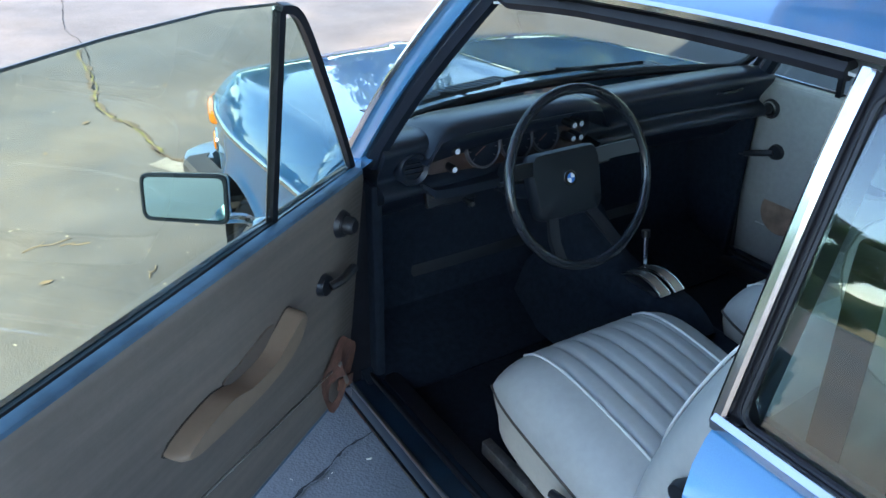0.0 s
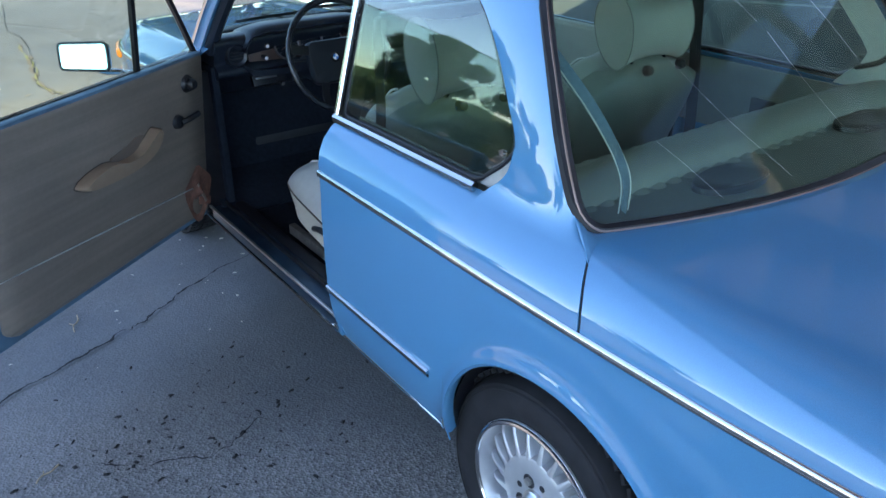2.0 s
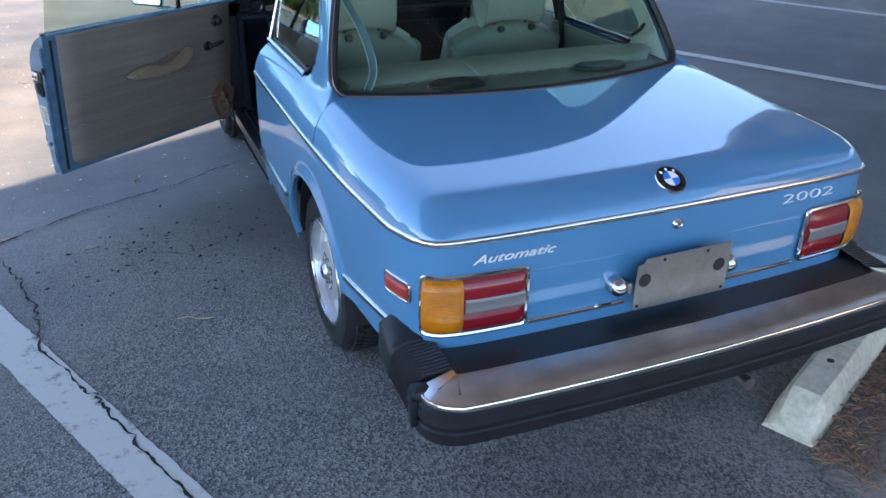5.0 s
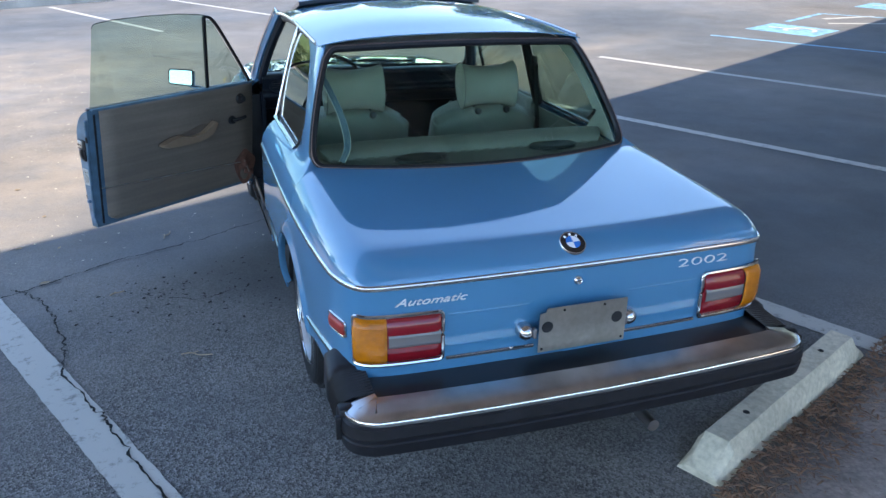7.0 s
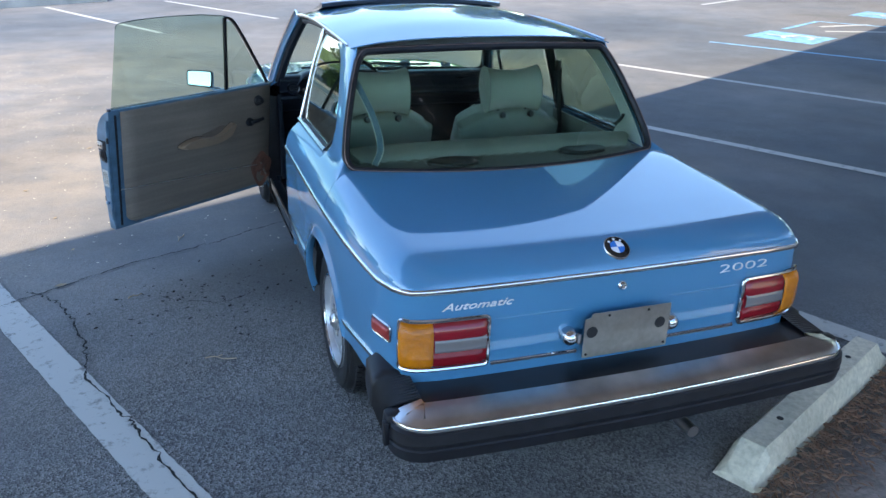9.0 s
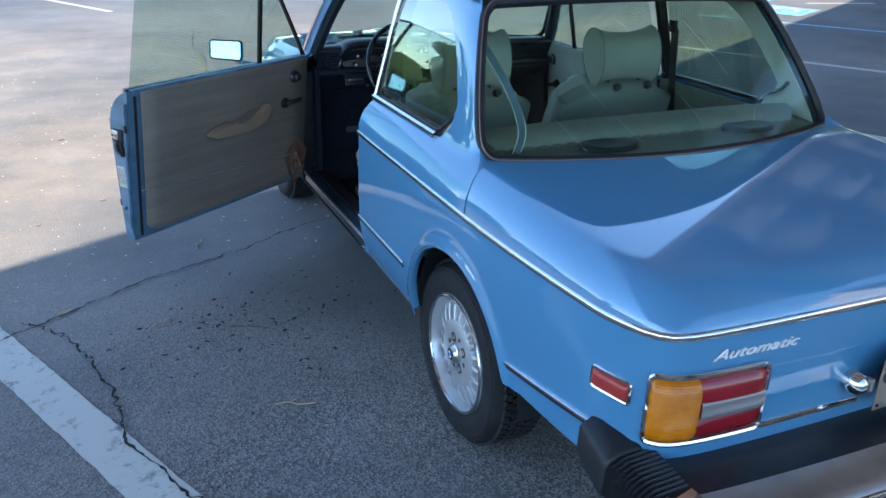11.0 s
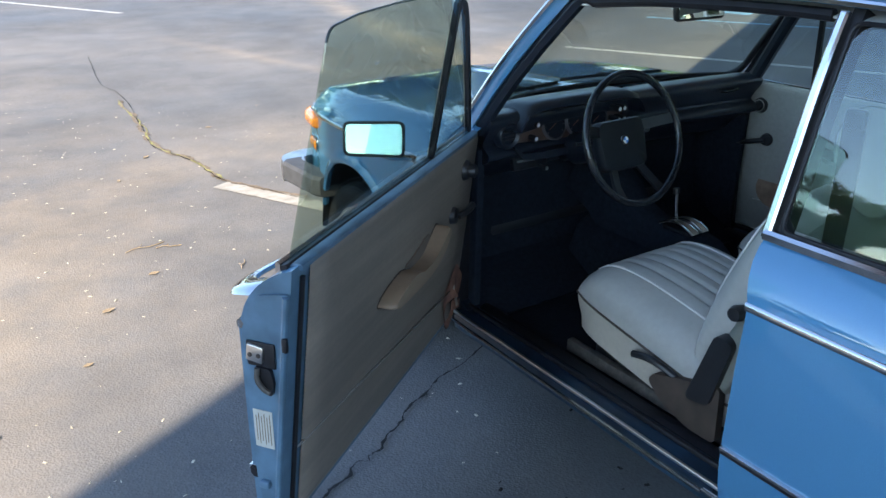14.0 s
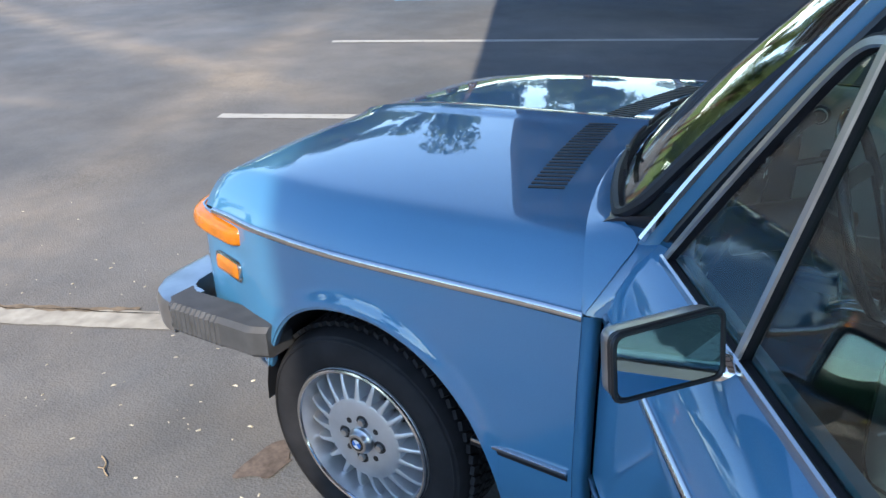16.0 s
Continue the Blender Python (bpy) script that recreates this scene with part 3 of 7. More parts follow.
def wheel_stop(at):
    t = thing("wheel_stop", "pale concrete wheel stop with two bolt holes, on asphalt", "wheel stop", at=at)
    L = 0.67
    rows = []
    for x in [-L, -L + 0.006] + lin(-L + 0.105, L - 0.105, 15) + [L - 0.006, L]:
        k = 1.0 if abs(x) < L - 0.09 else (0.22 if abs(x) > L - 0.005 else 0.28)
        k2 = 1.0 if abs(x) < L - 0.09 else 0.97
        rows.append([(x + 0.004 * noise.noise(Vector((x * 9, y * 30, z * 30))), y * k2 + 0.004 * noise.noise(Vector((x * 5, y * 20, z * 20 + 3))), z * k + (0.003 * noise.noise(Vector((x * 6, y * 20, 7))) if z else 0)) for y, z in ((-0.085, 0), (-0.085, 0.03), (-0.07, 0.085), (-0.045, 0.125), (0.045, 0.125), (0.07, 0.085), (0.085, 0.03), (0.085, 0))])
    bm = grid(rows, wrap=True)
    for r in (rows[0], rows[-1]):
        bm.faces.new([bm.verts.new(p) for p in r])
    bmesh.ops.remove_doubles(bm, verts=bm.verts, dist=1e-5)
    part("block", bm, CONCRETE, t, smooth=25)
    for x in (-0.345, 0.335):
        part("bolt_hole", lathe([(0.0, 0.0012), (0.012, 0.0012), (0.0135, -0.002)], 12, at=(x, 0.0, 0.1255)), DIRT, t)
    return t


SC = Vector((1.074, -0.79, 0))
wheel_stop(Matrix.Translation(SC) @ Matrix.Rotation(math.atan2(SD.y, SD.x), 4, "Z"))

bed_rows = []
for i, a in enumerate(lin(-0.8, 12, 60)):
    row = []
    for j, b in enumerate(lin(0.16, 4.2, 18)):
        p = SC + SD * a - SN * (b + (random.uniform(-0.05, 0.05) if j == 0 else 0))
        row.append((p.x, p.y, 0.004 if j == 0 else 0.02 + 0.035 * (noise.noise(p * 1.3) + 0.5) * min(j / 3, 1)))
    bed_rows.append(row)
tagged(part("planting_bed", grid(bed_rows), SOIL), "bare brown soil bed behind the wheel stop", "soil", kind="structure")


def scatter(name, n, place, size, material, label, category, seed, flatness=0.3, slim=(0.25, 0.7)):
    """Small flat bits (bark, grit, crumbs) as one object."""
    rnd = random.Random(seed)
    verts, faces = [], []
    for _ in range(n):
        x, y, z = place(rnd)
        s = size * rnd.uniform(0.4, 1.5)
        a = rnd.uniform(0, math.pi * 2)
        l, w, h = s, s * rnd.uniform(*slim), s * flatness * rnd.uniform(0.4, 1)
        k = len(verts)
        ca, sa = math.cos(a), math.sin(a)
        for dx, dy, dz in ((-l, -w, 0), (l, -w * 0.6, 0), (l * 0.8, w, 0), (-l * 0.7, w * 0.8, 0), (0.1 * l, 0, h)):
            verts.append((x + dx * ca - dy * sa, y + dx * sa + dy * ca, z + dz + rnd.uniform(0, h * 0.3)))
        faces += [(k, k + 1, k + 4), (k + 1, k + 2, k + 4), (k + 2, k + 3, k + 4), (k + 3, k, k + 4)]
    me = bpy.data.meshes.new(name)
    me.from_pydata(verts, [], faces)
    me.materials.append(material)
    return tagged(new(name, me), label, category, kind="stuff")


def bed_place(rnd):
    p = SC + SD * rnd.uniform(-0.75, 1.3) - SN * (0.10 + abs(rnd.gauss(0, 0.11)))
    return p.x, p.y, 0.02 + 0.035 * (noise.noise(p * 1.3) + 0.5) * 0.6


scatter("bark_mulch", 1900, bed_place, 0.017, BARK, "brown bark chips and dry twigs on the soil", "mulch", 11, 0.35, (0.07, 0.30))


scatter("grit", 190, lambda r: (r.gauss(-1.15, 0.32), r.gauss(0.95, 0.22), 0.001), 0.008, DIRT, "dark grit and crumbs of asphalt on the ground", "grit", 12, 0.5)
scatter("pale_grit", 800, lambda r: (r.uniform(-3.4, 0.4), r.uniform(1.5, 9), 0.001), 0.007, CONCRETE, "pale grit scattered over the asphalt", "grit", 13, 0.5)


def dry_leaf(x, y, turn, size, name="dry_leaf", label="small curled dry brown leaf on the asphalt"):
    pts = [(-1, 0), (-0.5, 0.34), (0.1, 0.42), (0.6, 0.25), (1, 0)]
    rows = []
    for u, w in pts:
        rows.append([(u * size, -w * size, 0.35 * size * abs(w) + 0.12 * size * u * u), (u * size, 0, 0.02 * size + 0.15 * size * u * u), (u * size, w * size, 0.5 * size * abs(w) + 0.1 * size * u * u)])
    tagged(part(name, thick(rows, 0.0008), LEAF_DRY, m=pose(x, y, 0.003, 0, 0, turn)), label, "leaf", "dry leaves")


def twig(x, y, turn, size):
    path = [(-size, 0, 0.004), (-size * 0.4, size * 0.12, 0.008), (size * 0.2, -size * 0.06, 0.006), (size, size * 0.1, 0.004)]
    bm = tube(spline(path, 4), 0.0025, 5)
    tube(spline([(-size * 0.3, size * 0.1, 0.008), (0, size * 0.4, 0.007)], 3), 0.0018, 5, bm=bm)
    tagged(part("twig", bm, LEAF_DRY, m=pose(x, y, 0, 0, 0, turn)), "thin dry twig on the asphalt", "twig", "twigs")


for k, (x, y, tn, s) in enumerate([(-1.56, 3.15, 20, 0.05), (-1.92, 1.34, 25, 0.05), (-1.9, 1.85, 70, 0.03), (-1.3, 3.42, 10, 0.045), (-0.82, 5.33, 40, 0.05), (-2.12, 1.9, 30, 0.04), (-2.05, 2.45, 60, 0.03), (-1.72, 2.75, 15, 0.035), (-1.02, 2.98, 100, 0.04), (-2.3, 3.1, 50, 0.04), (-0.2, 5.9, 0, 0.04), (0.4, 6.4, 70, 0.04), (1.6, 7.2, 20, 0.05), (-1.95, 4.2, 35, 0.045), (-1.1, 4.9, 80, 0.04)]):
    dry_leaf(x, y, tn, s * 0.62)
for x, y, tn, s in [(-1.292, 1.884, 70, 0.06), (-1.184, 0.33, -20, 0.07), (-0.92, 3.3, 60, 0.05), (-1.25, 3.75, 10, 0.10), (-1.15, 3.70, -15, 0.06), (-1.55, 1.1, 30, 0.04)]:
    twig(x, y, tn, s)


# ---- the car: its lines ----
car = thing("car", "light blue metallic two-door saloon, driver's door open, on asphalt", "car")


class Plan:
    """A smooth line in plan; at(s) gives the point and the outward normal at s metres along it."""

    def __init__(self, pts, n=14):
        self.p = [Vector((q.x, q.y)) for q in spline([(x, y, 0) for x, y in pts], n)]
        self.s = [0.0]
        for a, b in zip(self.p, self.p[1:]):
            self.s.append(self.s[-1] + (b - a).length)
        self.len = self.s[-1]

    def at(self, s):
        s = min(max(s, 0), self.len)
        i = min(int(np.searchsorted(self.s, s, "right")) - 1, len(self.p) - 2)
        u = (s - self.s[i]) / max(self.s[i + 1] - self.s[i], 1e-9)
        q = self.p[i].lerp(self.p[i + 1], u)
        a = self.p[max(i - 1, 0)].lerp(self.p[i], u)
        b = self.p[i + 1].lerp(self.p[min(i + 2, len(self.p) - 1)], u)
        d = (b - a).normalized()
        return q, Vector((d.y, -d.x)) * self.out

    out = 1.0

    def where_y(self, y):
        """The s at which the line passes y."""
        ys = [q.y for q in self.p]
        for i in range(len(ys) - 1):
            if (ys[i] - y) * (ys[i + 1] - y) <= 0 and ys[i] != ys[i + 1]:
                return self.s[i] + (self.s[i + 1] - self.s[i]) * (y - ys[i]) / (ys[i + 1] - ys[i])
        return 0 if abs(ys[0] - y) < abs(ys[-1] - y) else self.len

    def where_x(self, x):
        xs = [q.x for q in self.p]
        for i in range(len(xs) - 1, 0, -1):
            if (xs[i] - x) * (xs[i - 1] - x) <= 0 and xs[i] != xs[i - 1]:
                return self.s[i - 1] + (self.s[i] - self.s[i - 1]) * (x - xs[i - 1]) / (xs[i] - xs[i - 1])
        return self.len


REAR_PTS = [(-0.778, 0.85), (-0.781, 0.4), (-0.783, 0.0), (-0.776, -0.4), (-0.757, -0.71), (-0.742, -0.80), (-0.708, -0.882), (-0.64, -0.918), (-0.4, -0.934), (0, -0.942)]
SIDE_PTS = [(-0.787, 1.925), (-0.789, 1.5), (-0.786, 0.85)]
FRONT_PTS = [(-0.787, 1.925), (-0.786, 2.2), (-0.778, 2.5), (-0.742, 2.74), (-0.702, 2.88), (-0.672, 2.99), (-0.635, 3.04), (-0.55, 3.07), (-0.35, 3.09), (0, 3.10)]
REAR, SIDE, FRONT = Plan(REAR_PTS), Plan(SIDE_PTS), Plan(FRONT_PTS)
REAR.out, SIDE.out, FRONT.out = -1.0, -1.0, 1.0
for pl in (REAR, SIDE, FRONT):       # make sure that the normals point away from the car's middle
    q, nn = pl.at(0.1)
    if nn.x > 0:
        pl.out = -pl.out

T = curve((-0.945, 0.831), (-0.88, 0.824), (-0.7, 0.820), (-0.13, 0.817), (0.85, 0.818), (1.92, 0.827), (2.32, 0.814), (2.78, 0.793), (3.1, 0.772))
TUCK = curve((0, 0.0), (0.012, 0.004), (0.03, 0.001), (0.15, -0.004), (0.32, -0.003), (0.40, 0.004), (0.48, 0.022), (0.55, 0.048), (0.60, 0.085))
RISE = [(0.0, 0.0), (0.022, 0.003), (0.05, 0.014), (0.078, 0.034), (0.10, 0.060), (0.116, 0.088)]   # (up, in) of the shoulder above the trim


def mirrored(p):
    return Vector((-p[0], p[1], p[2]))


def wall(plan, s, z, out=0.0, side=-1):
    """A point of the body's side below the trim."""
    q, n = plan.at(s)
    o = out - TUCK(T(q.y) - z)
    p = Vector((q.x + n.x * o, q.y + n.y * o, z))
    return p if side < 0 else mirrored(p)


ARCH = {"rear": (-0.090, 0.345, 0.335, 0.348), "front": (2.415, 0.335, 0.335, 0.360)}   # middle y, half length, middle z, rise


def arch_z(key, y):
    c, a, zc, b = ARCH[key]
    u = (y - c) / a
    return zc + b * math.sqrt(max(0, 1 - abs(u) ** (1.9 if u < 0 else 2.3))) if abs(u) < 1 else None


def body_panel(plan, s0, s1, low, key=None, side=-1, rows=14, step=0.035):
    """A side panel from the trim down to low(y), with a flared wheel arch cut out."""
    stops = list(np.arange(s0, s1, step)) + [s1]
    c = None
    if key:
        c, a, zc, b = ARCH[key]
        sa, sb = plan.where_y(c + a), plan.where_y(c - a)
        lo, hi = min(sa, sb), max(sa, sb)
        stops = [s for s in stops if not (lo - 0.02 < s < hi + 0.02)]
        stops += [lo - 0.0004, hi + 0.0004] + [(lo + hi) / 2 - (hi - lo) / 2 * math.cos(math.pi * k / 40) for k in range(1, 40)]
        stops += [lo, hi]
        stops.sort()
    cols = []
    for s in stops:
        y = plan.at(s)[0].y
        z0 = low(y)
        if key:
            az = arch_z(key, y)
            inside = lo <= s <= hi
            if inside:
                z0 = max(z0, az if az is not None else zc)
        top = T(y) - 0.001
        col = []
        for k in range(rows):
            u = k / (rows - 1)
            u = 0.5 * u + 0.5 * u * u if key else u
            z = z0 + (top - z0) * u
            flare = 0.0
            if key:
                dy, dz = (y - c) / a, max(z - zc, 0) / b
                r = (abs(dy) ** (1.9 if dy < 0 else 2.3) + dz ** 2.0) ** 0.5
                flare = 0.014 * math.exp(-((r - 1.0) / 0.075) ** 2)
            col.append(wall(plan, s, z, flare, side))
        cols.append(col)
    return cols


def arch_lip(plan, key, side=-1):
    """The rolled edge of a wheel arch, and its inner face."""
    c, a, zc, b = ARCH[key]
    rows = []
    for k in range(45):
        y = c + a * math.cos(math.pi * k / 44) * 0.9995
        z = arch_z(key, y)
        if z < (LOW_REAR if key == "rear" else LOW_FRONT)(y) - 0.004:
            continue
        s = plan.where_y(y)
        p = wall(plan, s, z, 0.0150, side)
        i = 1 if side < 0 else -1
        rows.append([p, p + Vector((0.004 * i, 0, -0.008)), p + Vector((0.014 * i, 0, -0.009)), p + Vector((0.026 * i, 0, 0.000))])
    return grid(rows)


def shoulder_rows(plan, s0, s1, side=-1, step=0.04):
    out = []
    for s in list(np.arange(s0, s1, step)) + [s1]:
        q, n = plan.at(s)
        line = []
        for u, i in RISE:
            p = Vector((q.x - n.x * i, q.y - n.y * i, T(q.y) + u))
            line.append(p if side < 0 else mirrored(p))
        out.append(line)
    return out


HALF = [(-0.005, 0), (0.0, 0.0085), (0.005, 0.0095), (0.009, 0.0070), (0.0105, 0.003), (0.0105, -0.003), (0.009, -0.0070), (0.005, -0.0095), (0.0, -0.0085)]


def belt_trim(plan, s0, s1, side=-1):
    path = []
    for s in list(np.arange(s0, s1, 0.03)) + [s1]:
        q, n = plan.at(s)
        p = Vector((q.x, q.y, T(q.y)))
        path.append(p if side < 0 else mirrored(p))
    prof = HALF if side < 0 else [(-x, z) for x, z in HALF]
    if plan is FRONT:
        prof = [(-x, z) for x, z in prof]
    return sweep(path, prof)


def strip(plan, s0, s1, z0, z1, depth, side=-1, n=20, base=0.0, bulge=True):
    """A moulding of height z0 to z1 laid on the body's side."""
    rows = []
    for s in lin(s0, s1, n):
        zz = lin(z0(s) if callable(z0) else z0, z1(s) if callable(z1) else z1, 5)
        line = [wall(plan, s, zz[0], base - 0.004, side)]
        for k, z in enumerate(zz):
            d = depth * (0.45 if bulge and k in (0, 4) else 1)
            line.append(wall(plan, s, z, base + d, side))
        line.append(wall(plan, s, zz[-1], base - 0.004, side))
        rows.append(line)
    bm = grid(rows, wrap=True)
    for r in (rows[0], rows[-1]):
        bm.faces.new([bm.verts.new(p) for p in r])
    bmesh.ops.remove_doubles(bm, verts=bm.verts, dist=1e-5)
    return bm


def lens(plan, s0, s1, z0, z1, depth, side=-1, n=22, m=11, ends=(1, 1), base=0.0):
    """A moulded lens, rounded to its edges; ends: how far the two ends round off."""
    rows = []
    for i in range(n + 1):
        u = 2 * i / n - 1
        k = ends[0] if u < 0 else ends[1]
        fu = max(0.0, 1 - k * abs(u) ** 9) ** 0.42
        line = []
        for j in range(m + 1):
            w = math.sin(math.pi / 2 * (2 * j / m - 1))
            fw = max(0.0, 1 - abs(w) ** 5) ** 0.42
            zm, zh = (z0 + z1) / 2, (z1 - z0) / 2 * (1 - 0.10 * k * abs(u) ** 16)
            line.append(wall(plan, s0 + (s1 - s0) * (u + 1) / 2, zm + zh * w, base - 0.003 + (depth + 0.003) * fu * fw, side))
        rows.append(line)
    return grid(rows)


LOW_REAR = curve((-0.945, 0.522), (-0.90, 0.518), (-0.80, 0.464), (-0.70, 0.456), (-0.39, 0.448), (-0.20, 0.335), (0.3, 0.315), (0.85, 0.312))
LOW_FRONT = curve((1.9, 0.312), (2.1, 0.312), (2.6, 0.38), (2.72, 0.43), (2.8, 0.46), (3.1, 0.48))

def set_back(ob, side):
    """Lets the driver's door opening end a little further back below the window sill."""
    if side < 0:
        for v in ob.data.vertices:
            if v.co.y > 0.60:
                f = min(max((0.935 - v.co.z) / 0.115, 0.0), 1.0)
                v.co.y = 0.60 + (v.co.y - 0.60) * (1 - f * 0.042 / 0.25)
    return ob


# lower body
for side, word in ((-1, ""), (1, "")):
    cols = body_panel(REAR, 0.004, REAR.len, lambda y: LOW_REAR(y), "rear", side)
    q = part("quarter_panel", thick(cols, 0.004 if side > 0 else -0.004), PAINT, car, smooth=60)
    set_back(q, side)
    lip = part("arch_lip", arch_lip(REAR, "rear", side), PAINT, q)
    q2 = part("fender", thick(body_panel(FRONT, 0.004, FRONT.len, lambda y: LOW_FRONT(y), "front", side), 0.004 if side < 0 else -0.004), PAINT, car, smooth=60)
    part("arch_lip", arch_lip(FRONT, "front", side), PAINT, q2)
    for plan, s0, s1 in ((REAR, 0.002, REAR.len), (FRONT, 0.002, FRONT.len - 0.75)):
        bt = part("belt_trim", belt_trim(plan, s0, s1, side), CHROME, car, "narrow chrome belt trim")
        if plan is REAR:
            set_back(bt, side)
    # shoulder above the trim beside the rear side window
    s1 = REAR.where_y(0.24)
    set_back(part("shoulder_panel", thick(shoulder_rows(REAR, 0.004, s1, side), 0.004 if side > 0 else -0.004), PAINT, car, smooth=60), side)
    # side mouldings
    set_back(part("side_moulding", strip(REAR, 0.006, REAR.where_y(0.315), 0.468, 0.490, 0.010, side), RUBBER, car, "black rubber rubbing strip with bright edge"), side)
    part("side_moulding", strip(REAR, REAR.where_y(-0.395), REAR.where_y(-0.765), lambda s: 0.489 + 0.045 * (s - 1.24) / 0.37, lambda s: 0.511 + 0.045 * (s - 1.24) / 0.37, 0.010, side), RUBBER, car, "black rubber rubbing strip with bright edge")
    part("side_moulding", strip(FRONT, 0.012, FRONT.where_y(2.145), 0.472, 0.495, 0.010, side), RUBBER, car, "black rubber rubbing strip with bright edge")
    set_back(part("moulding_edge", strip(REAR, 0.006, REAR.where_y(0.312), 0.480, 0.492, 0.0125, side), CHROME, car, "thin chrome edge"), side)
    part("moulding_edge", strip(REAR, REAR.where_y(-0.398), REAR.where_y(-0.762), lambda s: 0.500 + 0.045 * (s - 1.24) / 0.37, lambda s: 0.512 + 0.045 * (s - 1.24) / 0.37, 0.0115, side), CHROME, car, "thin chrome edge")
    part("moulding_edge", strip(FRONT, 0.012, FRONT.where_y(2.142), 0.486, 0.498, 0.0125, side), CHROME, car, "thin chrome edge")
    part("sill_strip", strip(REAR, 0.0, REAR.where_y(0.30), 0.318, 0.330, 0.006, side), CHROME, car, "thin chrome sill strip")
    part("sill_strip", strip(FRONT, 0.01, FRONT.where_y(2.07), 0.318, 0.330, 0.006, side), CHROME, car, "thin chrome sill strip")
part("sill_strip", strip(SIDE, 0.0, SIDE.len, 0.318, 0.330, 0.006, -1), CHROME, car, "thin chrome sill strip")


# trunk lid and bonnet
def deck_sheet(plan, y_front, ys, height, cross, fall, side_in=0.0, front=False):
    """A lid between the two trims: rows across, one for each y."""
    rows = []
    ss = [math.sin(math.pi / 2 * k / 30) for k in range(-30, 31)]
    for yr in ys:
        s_edge = plan.where_y(yr)
        w = abs(plan.at(s_edge)[0].x)
        line = []
        for s in ss:
            line.append((s, w, yr))
        rows.append(line)
    out = []
    for line in rows:
        row = []
        for s, w, yr in line:
            y = y_front(s, yr)
            x = s * (w - 0.002)
            row.append(Vector((x, y, T(y) + 0.004 + height(y) * cross(abs(s)) * fall(s, yr))))
        out.append(row)
    return out


LID_H = curve((-0.945, 0.072), (-0.7, 0.085), (-0.13, 0.114))
LID_X = curve((0, 1.02), (0.6, 1.01), (0.82, 1.0), (0.88, 0.985), (0.92, 0.885), (0.956, 0.69), (0.982, 0.43), (0.996, 0.19), (1.0, 0.0))


def lid_y(s, yr):
    e = (yr + 0.135) / -0.782          # 0 at the seam, 1 at the tail
    a = abs(s)
    front = 0.075 - 0.125 * (1 - (a / 0.847) ** 2) if a < 0.847 else 0.075 * (1 - ((a - 0.847) / 0.153) ** 1.5)
    bow_rear = -0.025 * (1 - s * s)
    return yr + front * (1 - e) + bow_rear * e


ys = [-0.135 - 0.782 * math.sin(math.pi / 2 * k / 26) for k in range(27)]
lid_rows = deck_sheet(REAR, lid_y, ys, LID_H, LID_X, lambda s, yr: (1 - (1 - min((yr + 0.9171) / 0.12, 1)) ** 2) ** 0.75)
trunk_lid = part("trunk_lid", thick(lid_rows, -0.004), PAINT, car, smooth=60)
part("lid_seam", tube([p + Vector((0, 0.0025, -0.0006)) for p in lid_rows[0]], 0.0030, 6), RUBBER, trunk_lid, "dark shut line")

HOOD_H = curve((1.9, 0.128), (2.2, 0.123), (2.7, 0.120), (3.0, 0.098), (3.1, 0.075))
HOOD_X = curve((0, 1), (0.3, 0.958), (0.6, 0.902), (0.78, 0.848), (0.875, 0.80), (0.890, 0.775), (0.905, 0.715), (0.95, 0.46), (0.98, 0.22), (1.0, 0.0))


def hood_y(s, yr):
    e = (yr - 1.93) / 1.13
    return yr + 0.155 * (1 - abs(s) ** 2.4) * (1 - e) + 0.03 * (1 - s * s) * e


ys = [3.06 - 1.13 * math.sin(math.pi / 2 * k / 30) for k in range(31)]
hood_rows = deck_sheet(FRONT, hood_y, ys, HOOD_H, lambda s: HOOD_X(s) + 0.075 * max(0.0, 1 - s / 0.055), lambda s, yr: (1 - (1 - min((3.0601 - yr) / 0.2, 1)) ** 3) ** 0.55)
bonnet = part("bonnet", thick(hood_rows, 0.004), PAINT, car, smooth=50)


def hood_z(x, y):
    e = (y - 1.93) / 1.13
    s = abs(x) / 0.783
    return T(y) + 0.002 + HOOD_H(y) * HOOD_X(s) * (1 - (1 - min((3.06 - y) / 0.2, 1)) ** 3) ** 0.55


# ---- greenhouse ----
def side_x(z):
    """Half width of the glass house at height z."""
    return 0.700 - 0.285 * (z - 0.93) - 0.12 * max(z - 1.2, 0) ** 2 * 4


ROOF_Z = curve((0.25, 1.357), (0.55, 1.372), (0.95, 1.383), (1.3, 1.372), (1.62, 1.338))
ROOF_W = curve((0.25, 0.570), (0.6, 0.572), (1.0, 0.57), (1.4, 0.57), (1.62, 0.555))
CROWN = curve((0.25, 0.030), (0.6, 0.052), (1.0, 0.058), (1.4, 0.048), (1.62, 0.030))
roof_rows, lining = [], []
for y in lin(0.262, 1.61, 24):
    row, row2 = [], []
    for k in range(-14, 15):
        s = math.sin(math.pi / 2 * k / 14)
        e = (y - 0.262) / 1.348
        yy = y - 0.04 * (1 - s * s) * (1 - e) ** 3 + 0.05 * (1 - s * s) * e ** 3
        row.append(Vector((s * (ROOF_W(y) + 0.012), yy, ROOF_Z(y) - 0.012 * abs(s) ** 8 + CROWN(y) * (1 - abs(s) ** 2.3))))
        row2.append(Vector((s * (ROOF_W(y) - 0.015), yy, ROOF_Z(y) - 0.035 + CROWN(y) * 0.8 * (1 - abs(s) ** 2.3))))
    roof_rows.append(row)
    lining.append(row2)
